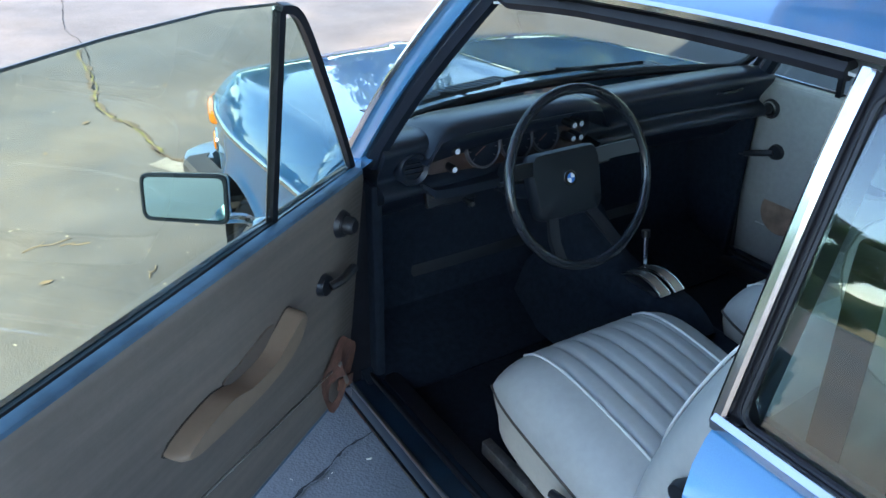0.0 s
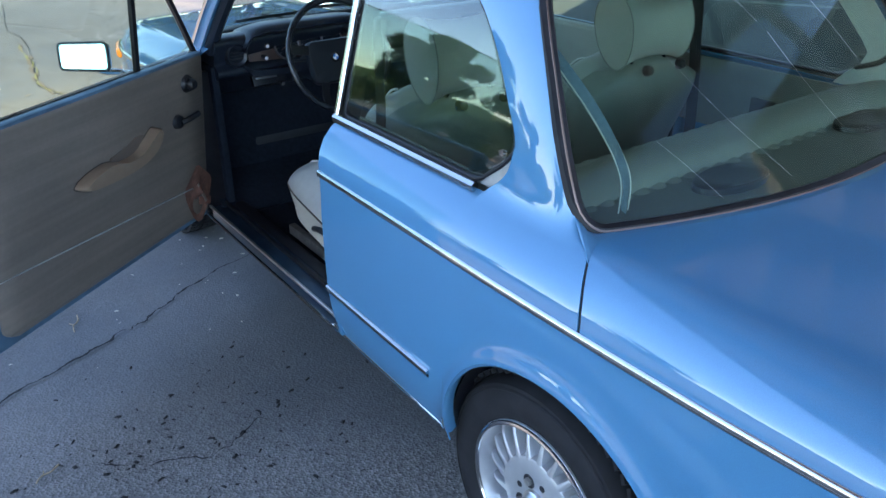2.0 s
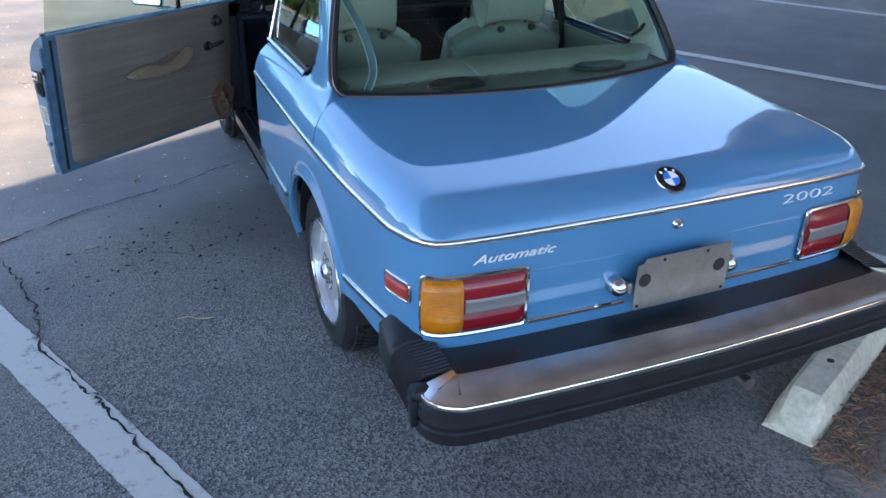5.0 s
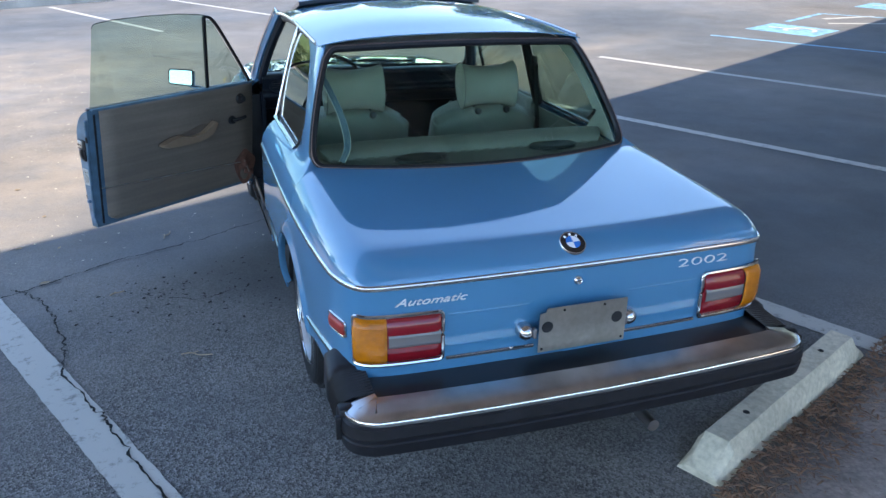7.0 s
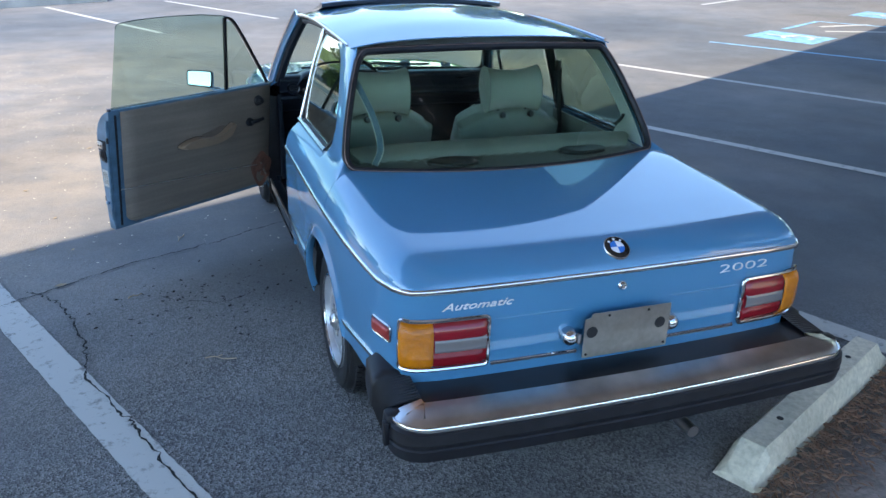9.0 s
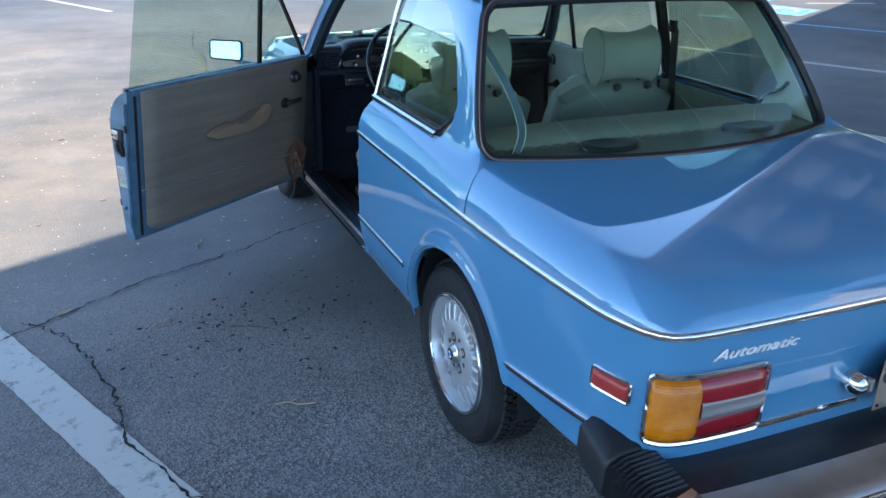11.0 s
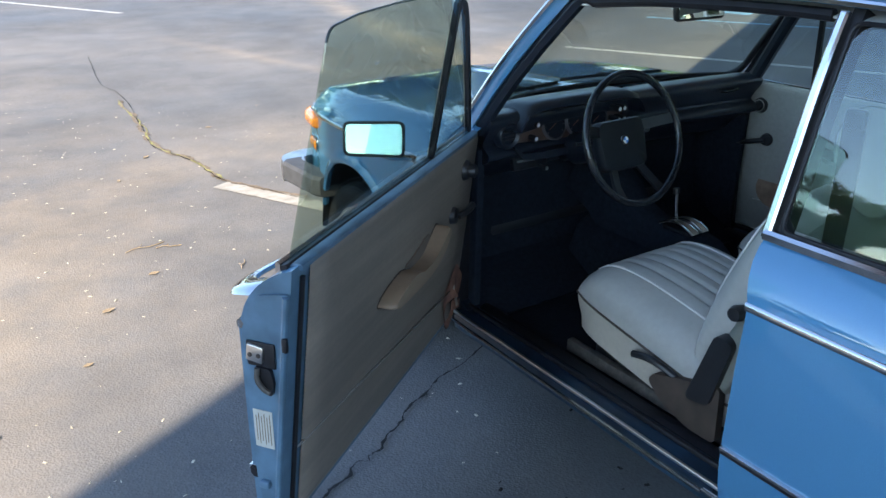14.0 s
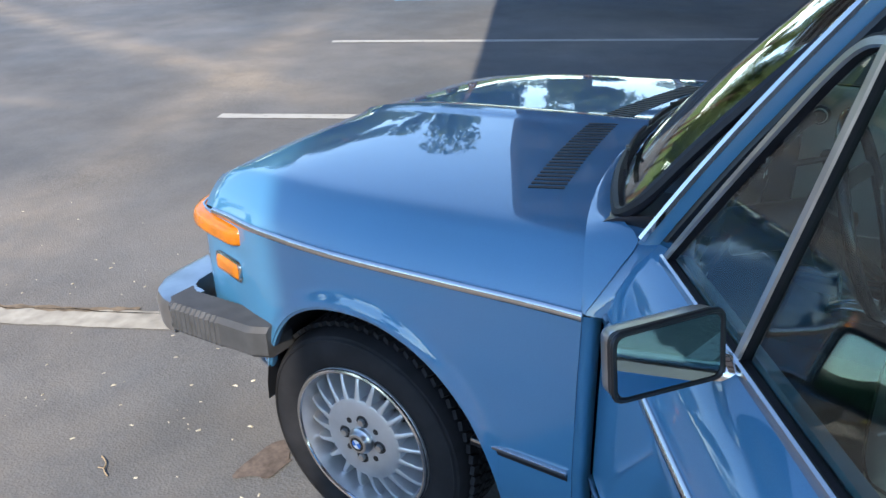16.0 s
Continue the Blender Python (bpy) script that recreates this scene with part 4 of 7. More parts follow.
part("roof", thick(roof_rows, 0.004), PAINT, car, smooth=60)
part("headliner", thick(lining, -0.004), HEADLINER, car, "pale cloth headliner")

# raised rear edge of the roof hatch
hatch = holder("roof_hatch", car, label="dark tilted roof hatch")
rows = []
for e in lin(-1, 1, 21):
    x, zt = e * 0.495, 1.452 - 0.022 * abs(e) ** 3
    rows.append([Vector((x, 1.55, 1.402 - 0.030 * abs(e) ** 2.3)), Vector((x, 1.42, 1.428 - 0.028 * abs(e) ** 2.3)), Vector((x, 1.30, zt)), Vector((x, 1.285, zt - 0.004)), Vector((x, 1.287, zt - 0.022)), Vector((x, 1.30, zt - 0.024)), Vector((x, 1.42, 1.408 - 0.030 * abs(e) ** 2.3)), Vector((x, 1.55, 1.388 - 0.030 * abs(e) ** 2.3))])
bm = grid(rows, wrap=True)
for r in (rows[0], rows[-1]):
    bm.faces.new([bm.verts.new(p) for p in r])
bmesh.ops.remove_doubles(bm, verts=bm.verts, dist=1e-5)
part("panel", bm, ENAMEL_BLACK, hatch, "dark glass hatch panel", smooth=30)

# rear window and windscreen: lines of their edges
RW_Y = curve((0.92, -0.030), (1.05, 0.055), (1.2, 0.155), (1.345, 0.262))
RW_X = curve((0.92, 0.680), (1.0, 0.669), (1.2, 0.612), (1.345, 0.552))
WS_Y = curve((0.94, 1.93), (1.1, 1.81), (1.25, 1.68), (1.34, 1.595))
WS_X = curve((0.94, 0.672), (1.1, 0.632), (1.25, 0.585), (1.34, 0.545))
QW_REAR = curve((0.93, 0.265), (0.96, 0.238), (1.00, 0.188), (1.035, 0.162), (1.12, 0.215), (1.22, 0.295), (1.30, 0.395), (1.335, 0.50))


def rw_point(s, v, lift=0.0):
    """Rear window: s across, v from its foot to its head."""
    z = 0.938 + 0.392 * v
    y, x = RW_Y(z), RW_X(z) - 0.012
    p = Vector((s * x, y - (0.125 - 0.065 * v) * (1 - abs(s) ** 2.0), z + 0.018 * (1 - s * s) * v - 0.006 * (1 - v) * (1 - s * s)))
    return p + Vector((0, -0.77, 0.63)) * lift


def ws_point(s, v, lift=0.0):
    z = 0.958 + 0.375 * v
    y, x = WS_Y(z), WS_X(z) - 0.012
    p = Vector((s * x, y + (0.15 - 0.07 * v) * (1 - abs(s) ** 2.2), z + 0.02 * (1 - s * s) * v))
    return p + Vector((0, 0.77, 0.63)) * lift


def pane(fn, corner, d, flip=1):
    rows = []
    n = 22
    for i in range(n + 1):
        v = 0.5 - 0.5 * math.cos(math.pi * i / n)
        # rounded corners: the row is shorter near the foot and the head
        k = min(v, 1 - v) / corner
        cut = corner * 0.5 * (1 - math.sqrt(max(0, 1 - (1 - min(k, 1)) ** 2)))
        rows.append([fn(s * (1 - cut), v) for s in lin(-1, 1, 29)])
    return thick(rows, d * flip)


def window_outline(fn, corner, lift=0.0, grow=0.0, n=22):
    right, left = [], []
    for i in range(n + 1):
        v = 0.5 - 0.5 * math.cos(math.pi * i / n)
        k = min(v, 1 - v) / corner
        cut = corner * 0.5 * (1 - math.sqrt(max(0, 1 - (1 - min(k, 1)) ** 2)))
        vv = v + grow * (2 * v - 1)
        right.append(fn((1 - cut) * (1 + grow), vv, lift))
        left.append(fn(-(1 - cut) * (1 + grow), vv, lift))
    c0, c1 = (1 - corner * 0.5) * (1 + grow), (1 - corner * 0.5) * (1 + grow)
    foot = [fn(s, -grow, lift) for s in lin(-c0, c0, 25)][1:-1]
    head = [fn(s, 1 + grow, lift) for s in lin(c1, -c1, 25)][1:-1]
    return foot + right + head + left[::-1]


for nm, fn, corner, flip in (("rear_window", rw_point, 0.12, 1), ("windscreen", ws_point, 0.16, 1)):
    h = holder(nm, car)
    g = part("pane", pane(fn, corner, 0.004, flip), GLASS if nm == "rear_window" else GLASS_FRONT, h)
    g.visible_shadow = False
    part("gasket", tube(window_outline(fn, corner, 0.002, 0.012), 0.0155 if nm == "rear_window" else 0.013, 8, True), RUBBER, h, "black rubber window gasket")
    if nm == "rear_window":
        part("bright_insert", tube(window_outline(fn, corner, 0.0165, 0.020), 0.0024, 6, True), BRONZE, h, "dull bronze insert")

# hair-fine pale lines on the rear glass
rear_glass = next(o for o in car.children if o.name == "rear_window")
for line in (((-0.27, 0.88), (-0.2, 0.80), (-0.14, 0.70)), ((-0.11, 0.65), (-0.04, 0.45), (0.07, 0.19)), ((0.19, 0.85), (0.28, 0.66), (0.36, 0.45)), ((-0.60, 0.62), (-0.45, 0.35), (-0.27, 0.06)), ((0.41, 0.12), (0.48, 0.24), (0.62, 0.31), (0.75, 0.28)), ((-0.72, 0.30), (-0.64, 0.18), (-0.56, 0.04)), ((0.47, 0.12), (0.475, 0.20))):
    part("scratch", tube(spline([rw_point(a, b, 0.0045) for a, b in line], 5), 0.00022, 4), PIPING, rear_glass, "thin pale hairline")

# the painted strip between the trunk lid and the rear window
strip_rows = []
for p in lid_rows[0]:
    if abs(p.x) < 0.735:
        q = rw_point(max(-1.0, min(1.0, p.x / 0.672)), -0.01, -0.004)
        if abs(p.x) > 0.672:
            f = min(1.0, (abs(p.x) - 0.672) / 0.03)
            z = 0.940 + 0.026 * f
            q = Vector((math.copysign(RW_X(z) - 0.010 + 0.016 * f, p.x), RW_Y(z) - 0.010 + 0.006 * f, z - 0.004))
        strip_rows.append([p + Vector((0, 0.0, -0.0015)), p.lerp(q, 0.5) + Vector((0, 0, 0.001)), q])
part("window_apron", thick(strip_rows, -0.004), PAINT, car, smooth=70)
# scuttle: the painted panel between the bonnet's rear edge, the windscreen and the front pillars
cowl = []
rear_edge = hood_rows[-1]
corner = spline([ws_point(0.90, -0.035, -0.004), (0.652, 1.918, 0.952), (0.700, 1.872, 0.944), (0.738, 1.884, 0.912), (0.768, 1.906, 0.868), (0.7855, 1.927, 0.829)], 8)
side_pts = [p for p in rear_edge if p.x > 0.594]
run = [0.0]
for a, b in zip(side_pts, side_pts[1:]):
    run.append(run[-1] + (b - a).length)
for p in rear_edge:
    a, sg = abs(p.x), (1 if p.x > 0 else -1)
    if a <= 0.594:
        q = ws_point(p.x / 0.66, -0.035, -0.004)
    else:
        k = min(range(len(side_pts)), key=lambda m: abs(side_pts[m].x - a))
        f = run[k] / run[-1] * (len(corner) - 1)
        m = min(int(f), len(corner) - 2)
        q = corner[m].lerp(corner[m + 1], f - m)
        q = Vector((sg * q.x, q.y, q.z))
    d = q - p
    cowl.append([p + Vector((0, -0.001, -0.002)), p + d * 0.33 + Vector((0, 0, 0.0015)), p + d * 0.67 + Vector((0, 0, 0.0015)), q])
part("scuttle", thick(cowl, 0.004), PAINT, car, smooth=70)
for sg in (-1, 1):
    rows = [[Vector((sg * (p.x - dx), p.y + dy, p.z - dz)) for dx, dy, dz in ((0.001, 0.004, 0.001), (0.003, -0.014, 0.001), (0.010, -0.034, 0.002), (0.026, -0.050, 0.004))] for p in corner]
    part("pillar_foot", thick(rows, -0.003 * sg), PAINT, car, smooth=70)
part("bonnet_seam", tube([p + Vector((0, -0.002, -0.0005)) for p in hood_rows[-1]], 0.003, 5), RUBBER, bonnet, "dark shut line")
for side in (-1, 1):
    rows = []
    for z in lin(0.33, 0.826, 14):
        p = wall(FRONT, 0.004, z, 0.0, side)
        rows.append([p, p + Vector((-side * 0.003, -0.012, 0)), p + Vector((-side * 0.014, -0.019, 0)), p + Vector((-side * 0.04, -0.020, 0))])
    part("fender_flange", grid(rows), PAINT, car, smooth=70)

for side in (-1, 1):
    # C pillar and the shoulder below it: one skin from the trim up to the roof
    cols = []
    for u in lin(0, 1, 22):
        col = []
        for up, inn in RISE:
            a = 1 - inn / 0.785
            y_end = lid_y(a, -0.135) + 0.005
            q, n = REAR.at(REAR.where_y(0.24 + (y_end - 0.24) * u))
            col.append(Vector((-(q.x - n.x * inn), q.y, T(q.y) + up)))
        high = []
        for z in lin(1.025 - 0.060 * u ** 1.4, 1.352, 18):
            a0 = Vector((side_x(z), QW_REAR(z) + 0.012, z))
            b0 = Vector((RW_X(z) + 0.004, RW_Y(z) - 0.004, z))
            c0 = Vector((side_x(z) + 0.004, b0.y + 0.035, z))
            high.append(a0 * (1 - u) ** 2 + c0 * 2 * u * (1 - u) + b0 * u * u)
        # hollow fillet between the shoulder and the pillar
        p0, p3 = col[4], high[0]
        reach = (p3 - p0).length * 0.42
        p1, p2 = p0 + (col[5] - col[3]).normalized() * reach, p3 - (high[2] - high[0]).normalized() * reach
        foot = [p0 * (1 - f) ** 3 + p1 * 3 * f * (1 - f) ** 2 + p2 * 3 * f * f * (1 - f) + p3 * f ** 3 for f in lin(0, 1, 14)[1:-1]]
        line = col[:5] + foot + high
        cols.append(line if side > 0 else [mirrored(p) for p in line])
    part("rear_pillar", thick(cols, 0.004 if side > 0 else -0.004), PAINT, car, smooth=70)
    # A pillar with its bright drip moulding
    foot, head = Vector((0.690 * side, 1.865, 0.935)), Vector((0.560 * side, 1.595, 1.345))
    path = [foot.lerp(head, u) + Vector((0.012 * side * math.sin(math.pi * u), 0.01 * math.sin(math.pi * u), 0)) for u in lin(0, 1, 10)]
    part("front_pillar", sweep(path, [(-0.010, -0.015), (0.010, -0.015), (0.013, 0.0), (0.010, 0.015), (-0.010, 0.015), (-0.013, 0)]), PAINT, car)
    part("inner_pillar_trim", sweep([p + Vector((-0.03 * side, -0.012, -0.012)) for p in path], ring(0.024, 8)), DASH, car, "black pillar lining")
    rail = [Vector((0.020 * side, 0, 0.02)) + p for p in path]
    rail += [Vector(((ROOF_W(y) + 0.016) * side, y, ROOF_Z(y) - 0.004)) for y in lin(1.52, 0.30, 20)]
    part("drip_moulding", sweep(rail, [(-0.004, -0.006), (0.005, -0.006), (0.007, 0.002), (0.003, 0.007), (-0.004, 0.005)]), CHROME, car, "chrome roof drip moulding")
    inner = [p + Vector((-0.035 * side, 0, -0.03)) for p in rail if p.y > 0.82]
    part("door_opening_seal", tube(inner, 0.013, 7), RUBBER, car, "black rubber door seal")


# rear side windows
def qw_outline(inset=0.0):
    y1 = 0.825 - inset
    lo, hi = 0.947 + inset, 1.346 - inset
    pts = [(y1, lo), (0.262 + inset, lo)]
    pts += [(QW_REAR(z) + 0.012 + inset, z) for z in [1.00, 1.035] + lin(1.08, 1.30, 6)]
    pts += [(0.47 + inset, hi), (y1 + 0.005, hi)]
    return rounded_poly(pts, 0.022, 4)


for side in (-1, 1):
    h = holder("quarter_window", car)
    outline = qw_outline(0.012)
    rows = []
    for v in lin(min(q[1] for q in outline) + 0.0005, max(q[1] for q in outline) - 0.0005, 18):
        cut = [a[0] + (b[0] - a[0]) * (v - a[1]) / (b[1] - a[1]) for a, b in zip(outline, outline[1:] + outline[:1]) if (a[1] - v) * (b[1] - v) < 0]
        rows.append([Vector((side * (side_x(v) - 0.004 - 0.175 * (v - 1.15) ** 2), u, v)) for u in lin(min(cut), max(cut), 9)])
    g = part("pane", thick(rows, 0.004 * side), GLASS_QUARTER, h, smooth=60)
    g.visible_shadow = False
    path = [Vector((side * (side_x(v) - 0.006), u, v)) for u, v in qw_outline(0.004)]
    part("window_seal", tube(path, 0.0048, 7, True, up=(1, 0, 0.01)), RUBBER, h, "black rubber seal")
    sill = [Vector((side * (side_x(0.94) + 0.006), y, 0.940 + 0.002)) for y in lin(0.845, 0.258, 14)]
    part("sill_trim", sweep(sill, [(-0.008, -0.010), (0.008, -0.010), (0.010, 0.004), (0.002, 0.010), (-0.008, 0.008)]), CHROME, h, "chrome window sill trim")
    edge = [Vector((side * (side_x(z) + 0.004), 0.842 + 0.012 * (z - 0.93), z)) for z in lin(0.935, 1.36, 12)]
    part("pillar_trim", sweep(edge, [(-0.0095, -0.007), (0.0095, -0.007), (0.0095, 0.003), (0.005, 0.007), (-0.005, 0.007), (-0.0095, 0.003)], up=(side, 0, 0.3)), CHROME, h, "bright door-post trim")
    post = [Vector((side * (side_x(z) - 0.03), 0.828, z)) for z in lin(0.93, 1.36, 8)]
    part("door_post", sweep(post, [(-0.012, -0.020), (0.012, -0.020), (0.012, 0.020), (-0.012, 0.020)], up=(side, 0, 0.3)), RUBBER, car, "black centre pillar")
    part("window_catch", lathe([(0, 0.008), (0.006, 0.008), (0.007, 0.004), (0.007, -0.002), (0, -0.002)], 12, "x", (0, 0, 0)), CHROME, h, "small round catch", m=Matrix.Translation((side * (side_x(1.02) - 0.004), 0.215, 1.02)))


# ---- wheels ----
def wheel(at):
    """Cast 'bottle cap' wheel; its outer face looks along -x."""
    w = holder("wheel", car, at)
    R, r0 = 0.296, 0.186
    prof = [(r0, 0.175), (0.205, 0.182), (0.25, 0.190), (0.278, 0.182), (0.287, 0.165), (R - 0.006, 0.150), (R - 0.006, 0.040), (0.287, 0.024), (0.278, 0.008), (0.25, -0.002), (0.222, 0.000), (0.205, 0.006), (r0 + 0.004, 0.012), (r0, 0.02)]
    bm = lathe(prof, 72, "x")
    ty = part("tyre", bm, TYRE, w, smooth=25)
    tread = bmesh.new()
    for row, x in enumerate((0.042, 0.070, 0.098, 0.126, 0.150)):
        n = 66
        for k in range(n):
            a = 2 * math.pi * (k + 0.5 * (row % 2)) / n
            box(0.0225, 0.0195, 0.011, 0, (0, 0, 0), tread)
            tread.verts.ensure_lookup_table()
            vs = tread.verts[-8:]
            bmesh.ops.transform(tread, matrix=Matrix.Rotation(a, 4, "X") @ Matrix.Translation((x, 0, R + 0.0015)) @ Matrix.Rotation(0.35 * (1 if row % 2 else -1), 4, "Z"), verts=vs)
    tagged(part("tread", tread, TYRE, ty, smooth=20), kind="stuff")
    part("sidewall_rib", lathe([(0.266, 0.002), (0.268, 0.0), (0.271, 0.001), (0.273, 0.004)], 64, "x"), TYRE, ty)
    rim = part("rim", lathe([(0.196, 0.014), (0.197, 0.004), (0.193, 0.0), (0.188, 0.002), (0.184, 0.010), (0.181, 0.036), (0.178, 0.080)], 64, "x"), ALLOY, w, "silver alloy rim with twenty fins")
    part("lip", tube([(0.003, 0.1905 * math.cos(a), 0.1905 * math.sin(a)) for a in lin(0, 2 * math.pi, 73)[:-1]], 0.0058, 8, True, up=(1, 0, 0)), CHROME, rim, "polished rim lip")
    part("face", lathe([(0.112, 0.050), (0.112, 0.026), (0.109, 0.0175), (0.104, 0.015), (0.06, 0.014), (0.045, 0.014), (0.0, 0.014)], 64, "x"), ALLOY, rim)
    part("shadow_gap", lathe([(0.10, 0.066), (0.180, 0.066)], 48, "x"), BLACK, rim, "dark openings between the fins")
    rows = []
    for rr, x, hw in ((0.104, 0.0152, 0.0120), (0.114, 0.0165, 0.0100), (0.130, 0.0195, 0.0078), (0.150, 0.0245, 0.0066), (0.168, 0.031, 0.0066), (0.182, 0.040, 0.0085)):
        rows.append([Vector((x + 0.046, -hw * 1.25, rr)), Vector((x + 0.010, -hw, rr)), Vector((x + 0.002, -hw * 0.75, rr)), Vector((x, -hw * 0.3, rr)), Vector((x, hw * 0.3, rr)), Vector((x + 0.002, hw * 0.75, rr)), Vector((x + 0.010, hw, rr)), Vector((x + 0.046, hw * 1.25, rr))])
    rib = part("rib", grid(rows), ALLOY, rim)
    for k in range(1, 20):
        again(rib, Matrix.Rotation(2 * math.pi * k / 20, 4, "X"))
    cap = part("hub_cap", lathe([(0.0, -0.008), (0.020, -0.008), (0.025, -0.007), (0.028, -0.003), (0.030, 0.002), (0.034, 0.005), (0.034, 0.018)], 28, "x"), STEEL, w)
    part("badge", lathe([(0.0, -0.0095), (0.019, -0.0085), (0.0195, -0.005)], 24, "x"), ENAMEL_BLACK, cap)
    for k in range(4):
        own = bmesh.new()
        c = own.verts.new((-0.0105, 0, 0))
        arc = [own.verts.new((-0.0098, 0.0125 * math.cos(a), 0.0125 * math.sin(a))) for a in lin(k * math.pi / 2, (k + 1) * math.pi / 2, 6)]
        for i in range(5):
            own.faces.new((c, arc[i], arc[i + 1]))
        part("badge_field", own, ENAMEL_BLUE if k % 2 else WHITE, cap)
    for k in range(4):
        a = 2 * math.pi * (k + 0.5) / 4
        own = lathe([(0.0, 0.006), (0.009, 0.006), (0.010, 0.010), (0.010, 0.020)], 6, "x", (0, 0.052 * math.cos(a), 0.052 * math.sin(a)))
        part("wheel_bolt", own, STEEL, w)
        own = lathe([(0.009, 0.0135), (0.0165, 0.0128), (0.018, 0.017)], 16, "x", (0, 0.052 * math.cos(a), 0.052 * math.sin(a)))
        part("bolt_seat", own, BLACK, w)
    for k in range(4):
        a = 2 * math.pi * k / 4
        part("vent_hole", lathe([(0.0, 0.0130), (0.0075, 0.0130), (0.0085, 0.016)], 12, "x", (0, 0.056 * math.cos(a), 0.056 * math.sin(a))), BLACK, w)
    part("brake_disc", lathe([(0.03, 0.075), (0.15, 0.075), (0.15, 0.09), (0.03, 0.09)], 32, "x"), STEEL, w)
    return w


first = wheel(Matrix.Translation((-0.742, 0.0, 0.294)) @ Matrix.Rotation(radians(17), 4, "X"))


def again_all(src, m):
    made = {}
    for o in (src, *src.children_recursive):
        made[o] = o.copy()
        scene.collection.objects.link(made[o])
        made[o].parent = made.get(o.parent, o.parent)
    made[src].matrix_basis = m
    return made[src]


again_all(first, Matrix.Translation((-0.735, 2.495, 0.294)) @ Matrix.Rotation(radians(48), 4, "X"))
again_all(first, Matrix.Translation((0.742, 0.0, 0.294)) @ Matrix.Rotation(math.pi, 4, "Z"))
again_all(first, Matrix.Translation((0.735, 2.495, 0.294)) @ Matrix.Rotation(math.pi, 4, "Z"))

# wheel wells and the underside
for side in (-1, 1):
    for key in ("rear", "front"):
        c, a, zc, b = ARCH[key]
        rows = []
        for x in (0.757, 0.70, 0.50):
            rows.append([Vector((side * x, c + (a + 0.012) * math.cos(t), zc + (b + 0.012) * math.sin(t))) for t in lin(0.0, math.pi, 25)])
        rows.append([Vector((side * 0.49, c + 0.05 * math.cos(t), zc + 0.02 * math.sin(t))) for t in lin(0.0, math.pi, 25)])
        part("wheel_well", grid(rows), BLACK, car, "black underseal in the wheel arch")
part("underbody", box(1.30, 1.62, 0.05, 0.01, (0, 1.17, 0.255)), BLACK, car)
part("underbody", box(1.0, 0.95, 0.16, 0.03, (0, -0.48, 0.36)), BLACK, car)
part("underbody", box(0.96, 0.95, 0.2, 0.03, (0, 2.5, 0.42)), BLACK, car)
part("axle", tube([(-0.6, 0, 0.29), (0.6, 0, 0.29)], 0.035, 10, up=(0, 1, 0)), BLACK, car)
part("exhaust_pipe", tube([(0.26, -0.2, 0.27), (0.26, -0.8, 0.26), (0.26, -1.06, 0.255)], 0.022, 12), STEEL, car, "thin steel tail pipe")

# ---- lamps, badges and bumpers ----
def lamp_frame(plan, s0, s1, z0, z1, depth, side, r=0.006):
    rc = 0.016 if z1 - z0 > 0.1 else 0.009
    out = rounded_poly([(s0, z0), (s1, z0), (s1, z1), (s0, z1)], rc, 5)
    pts = []
    for a, b in zip(out, out[1:] + out[:1]):
        k = max(1, int(math.hypot(b[0] - a[0], b[1] - a[1]) / 0.015))
        pts += [wall(plan, a[0] + (b[0] - a[0]) * i / k, a[1] + (b[1] - a[1]) * i / k, depth, side) for i in range(k)]
    return tube(pts, r, 7, True)


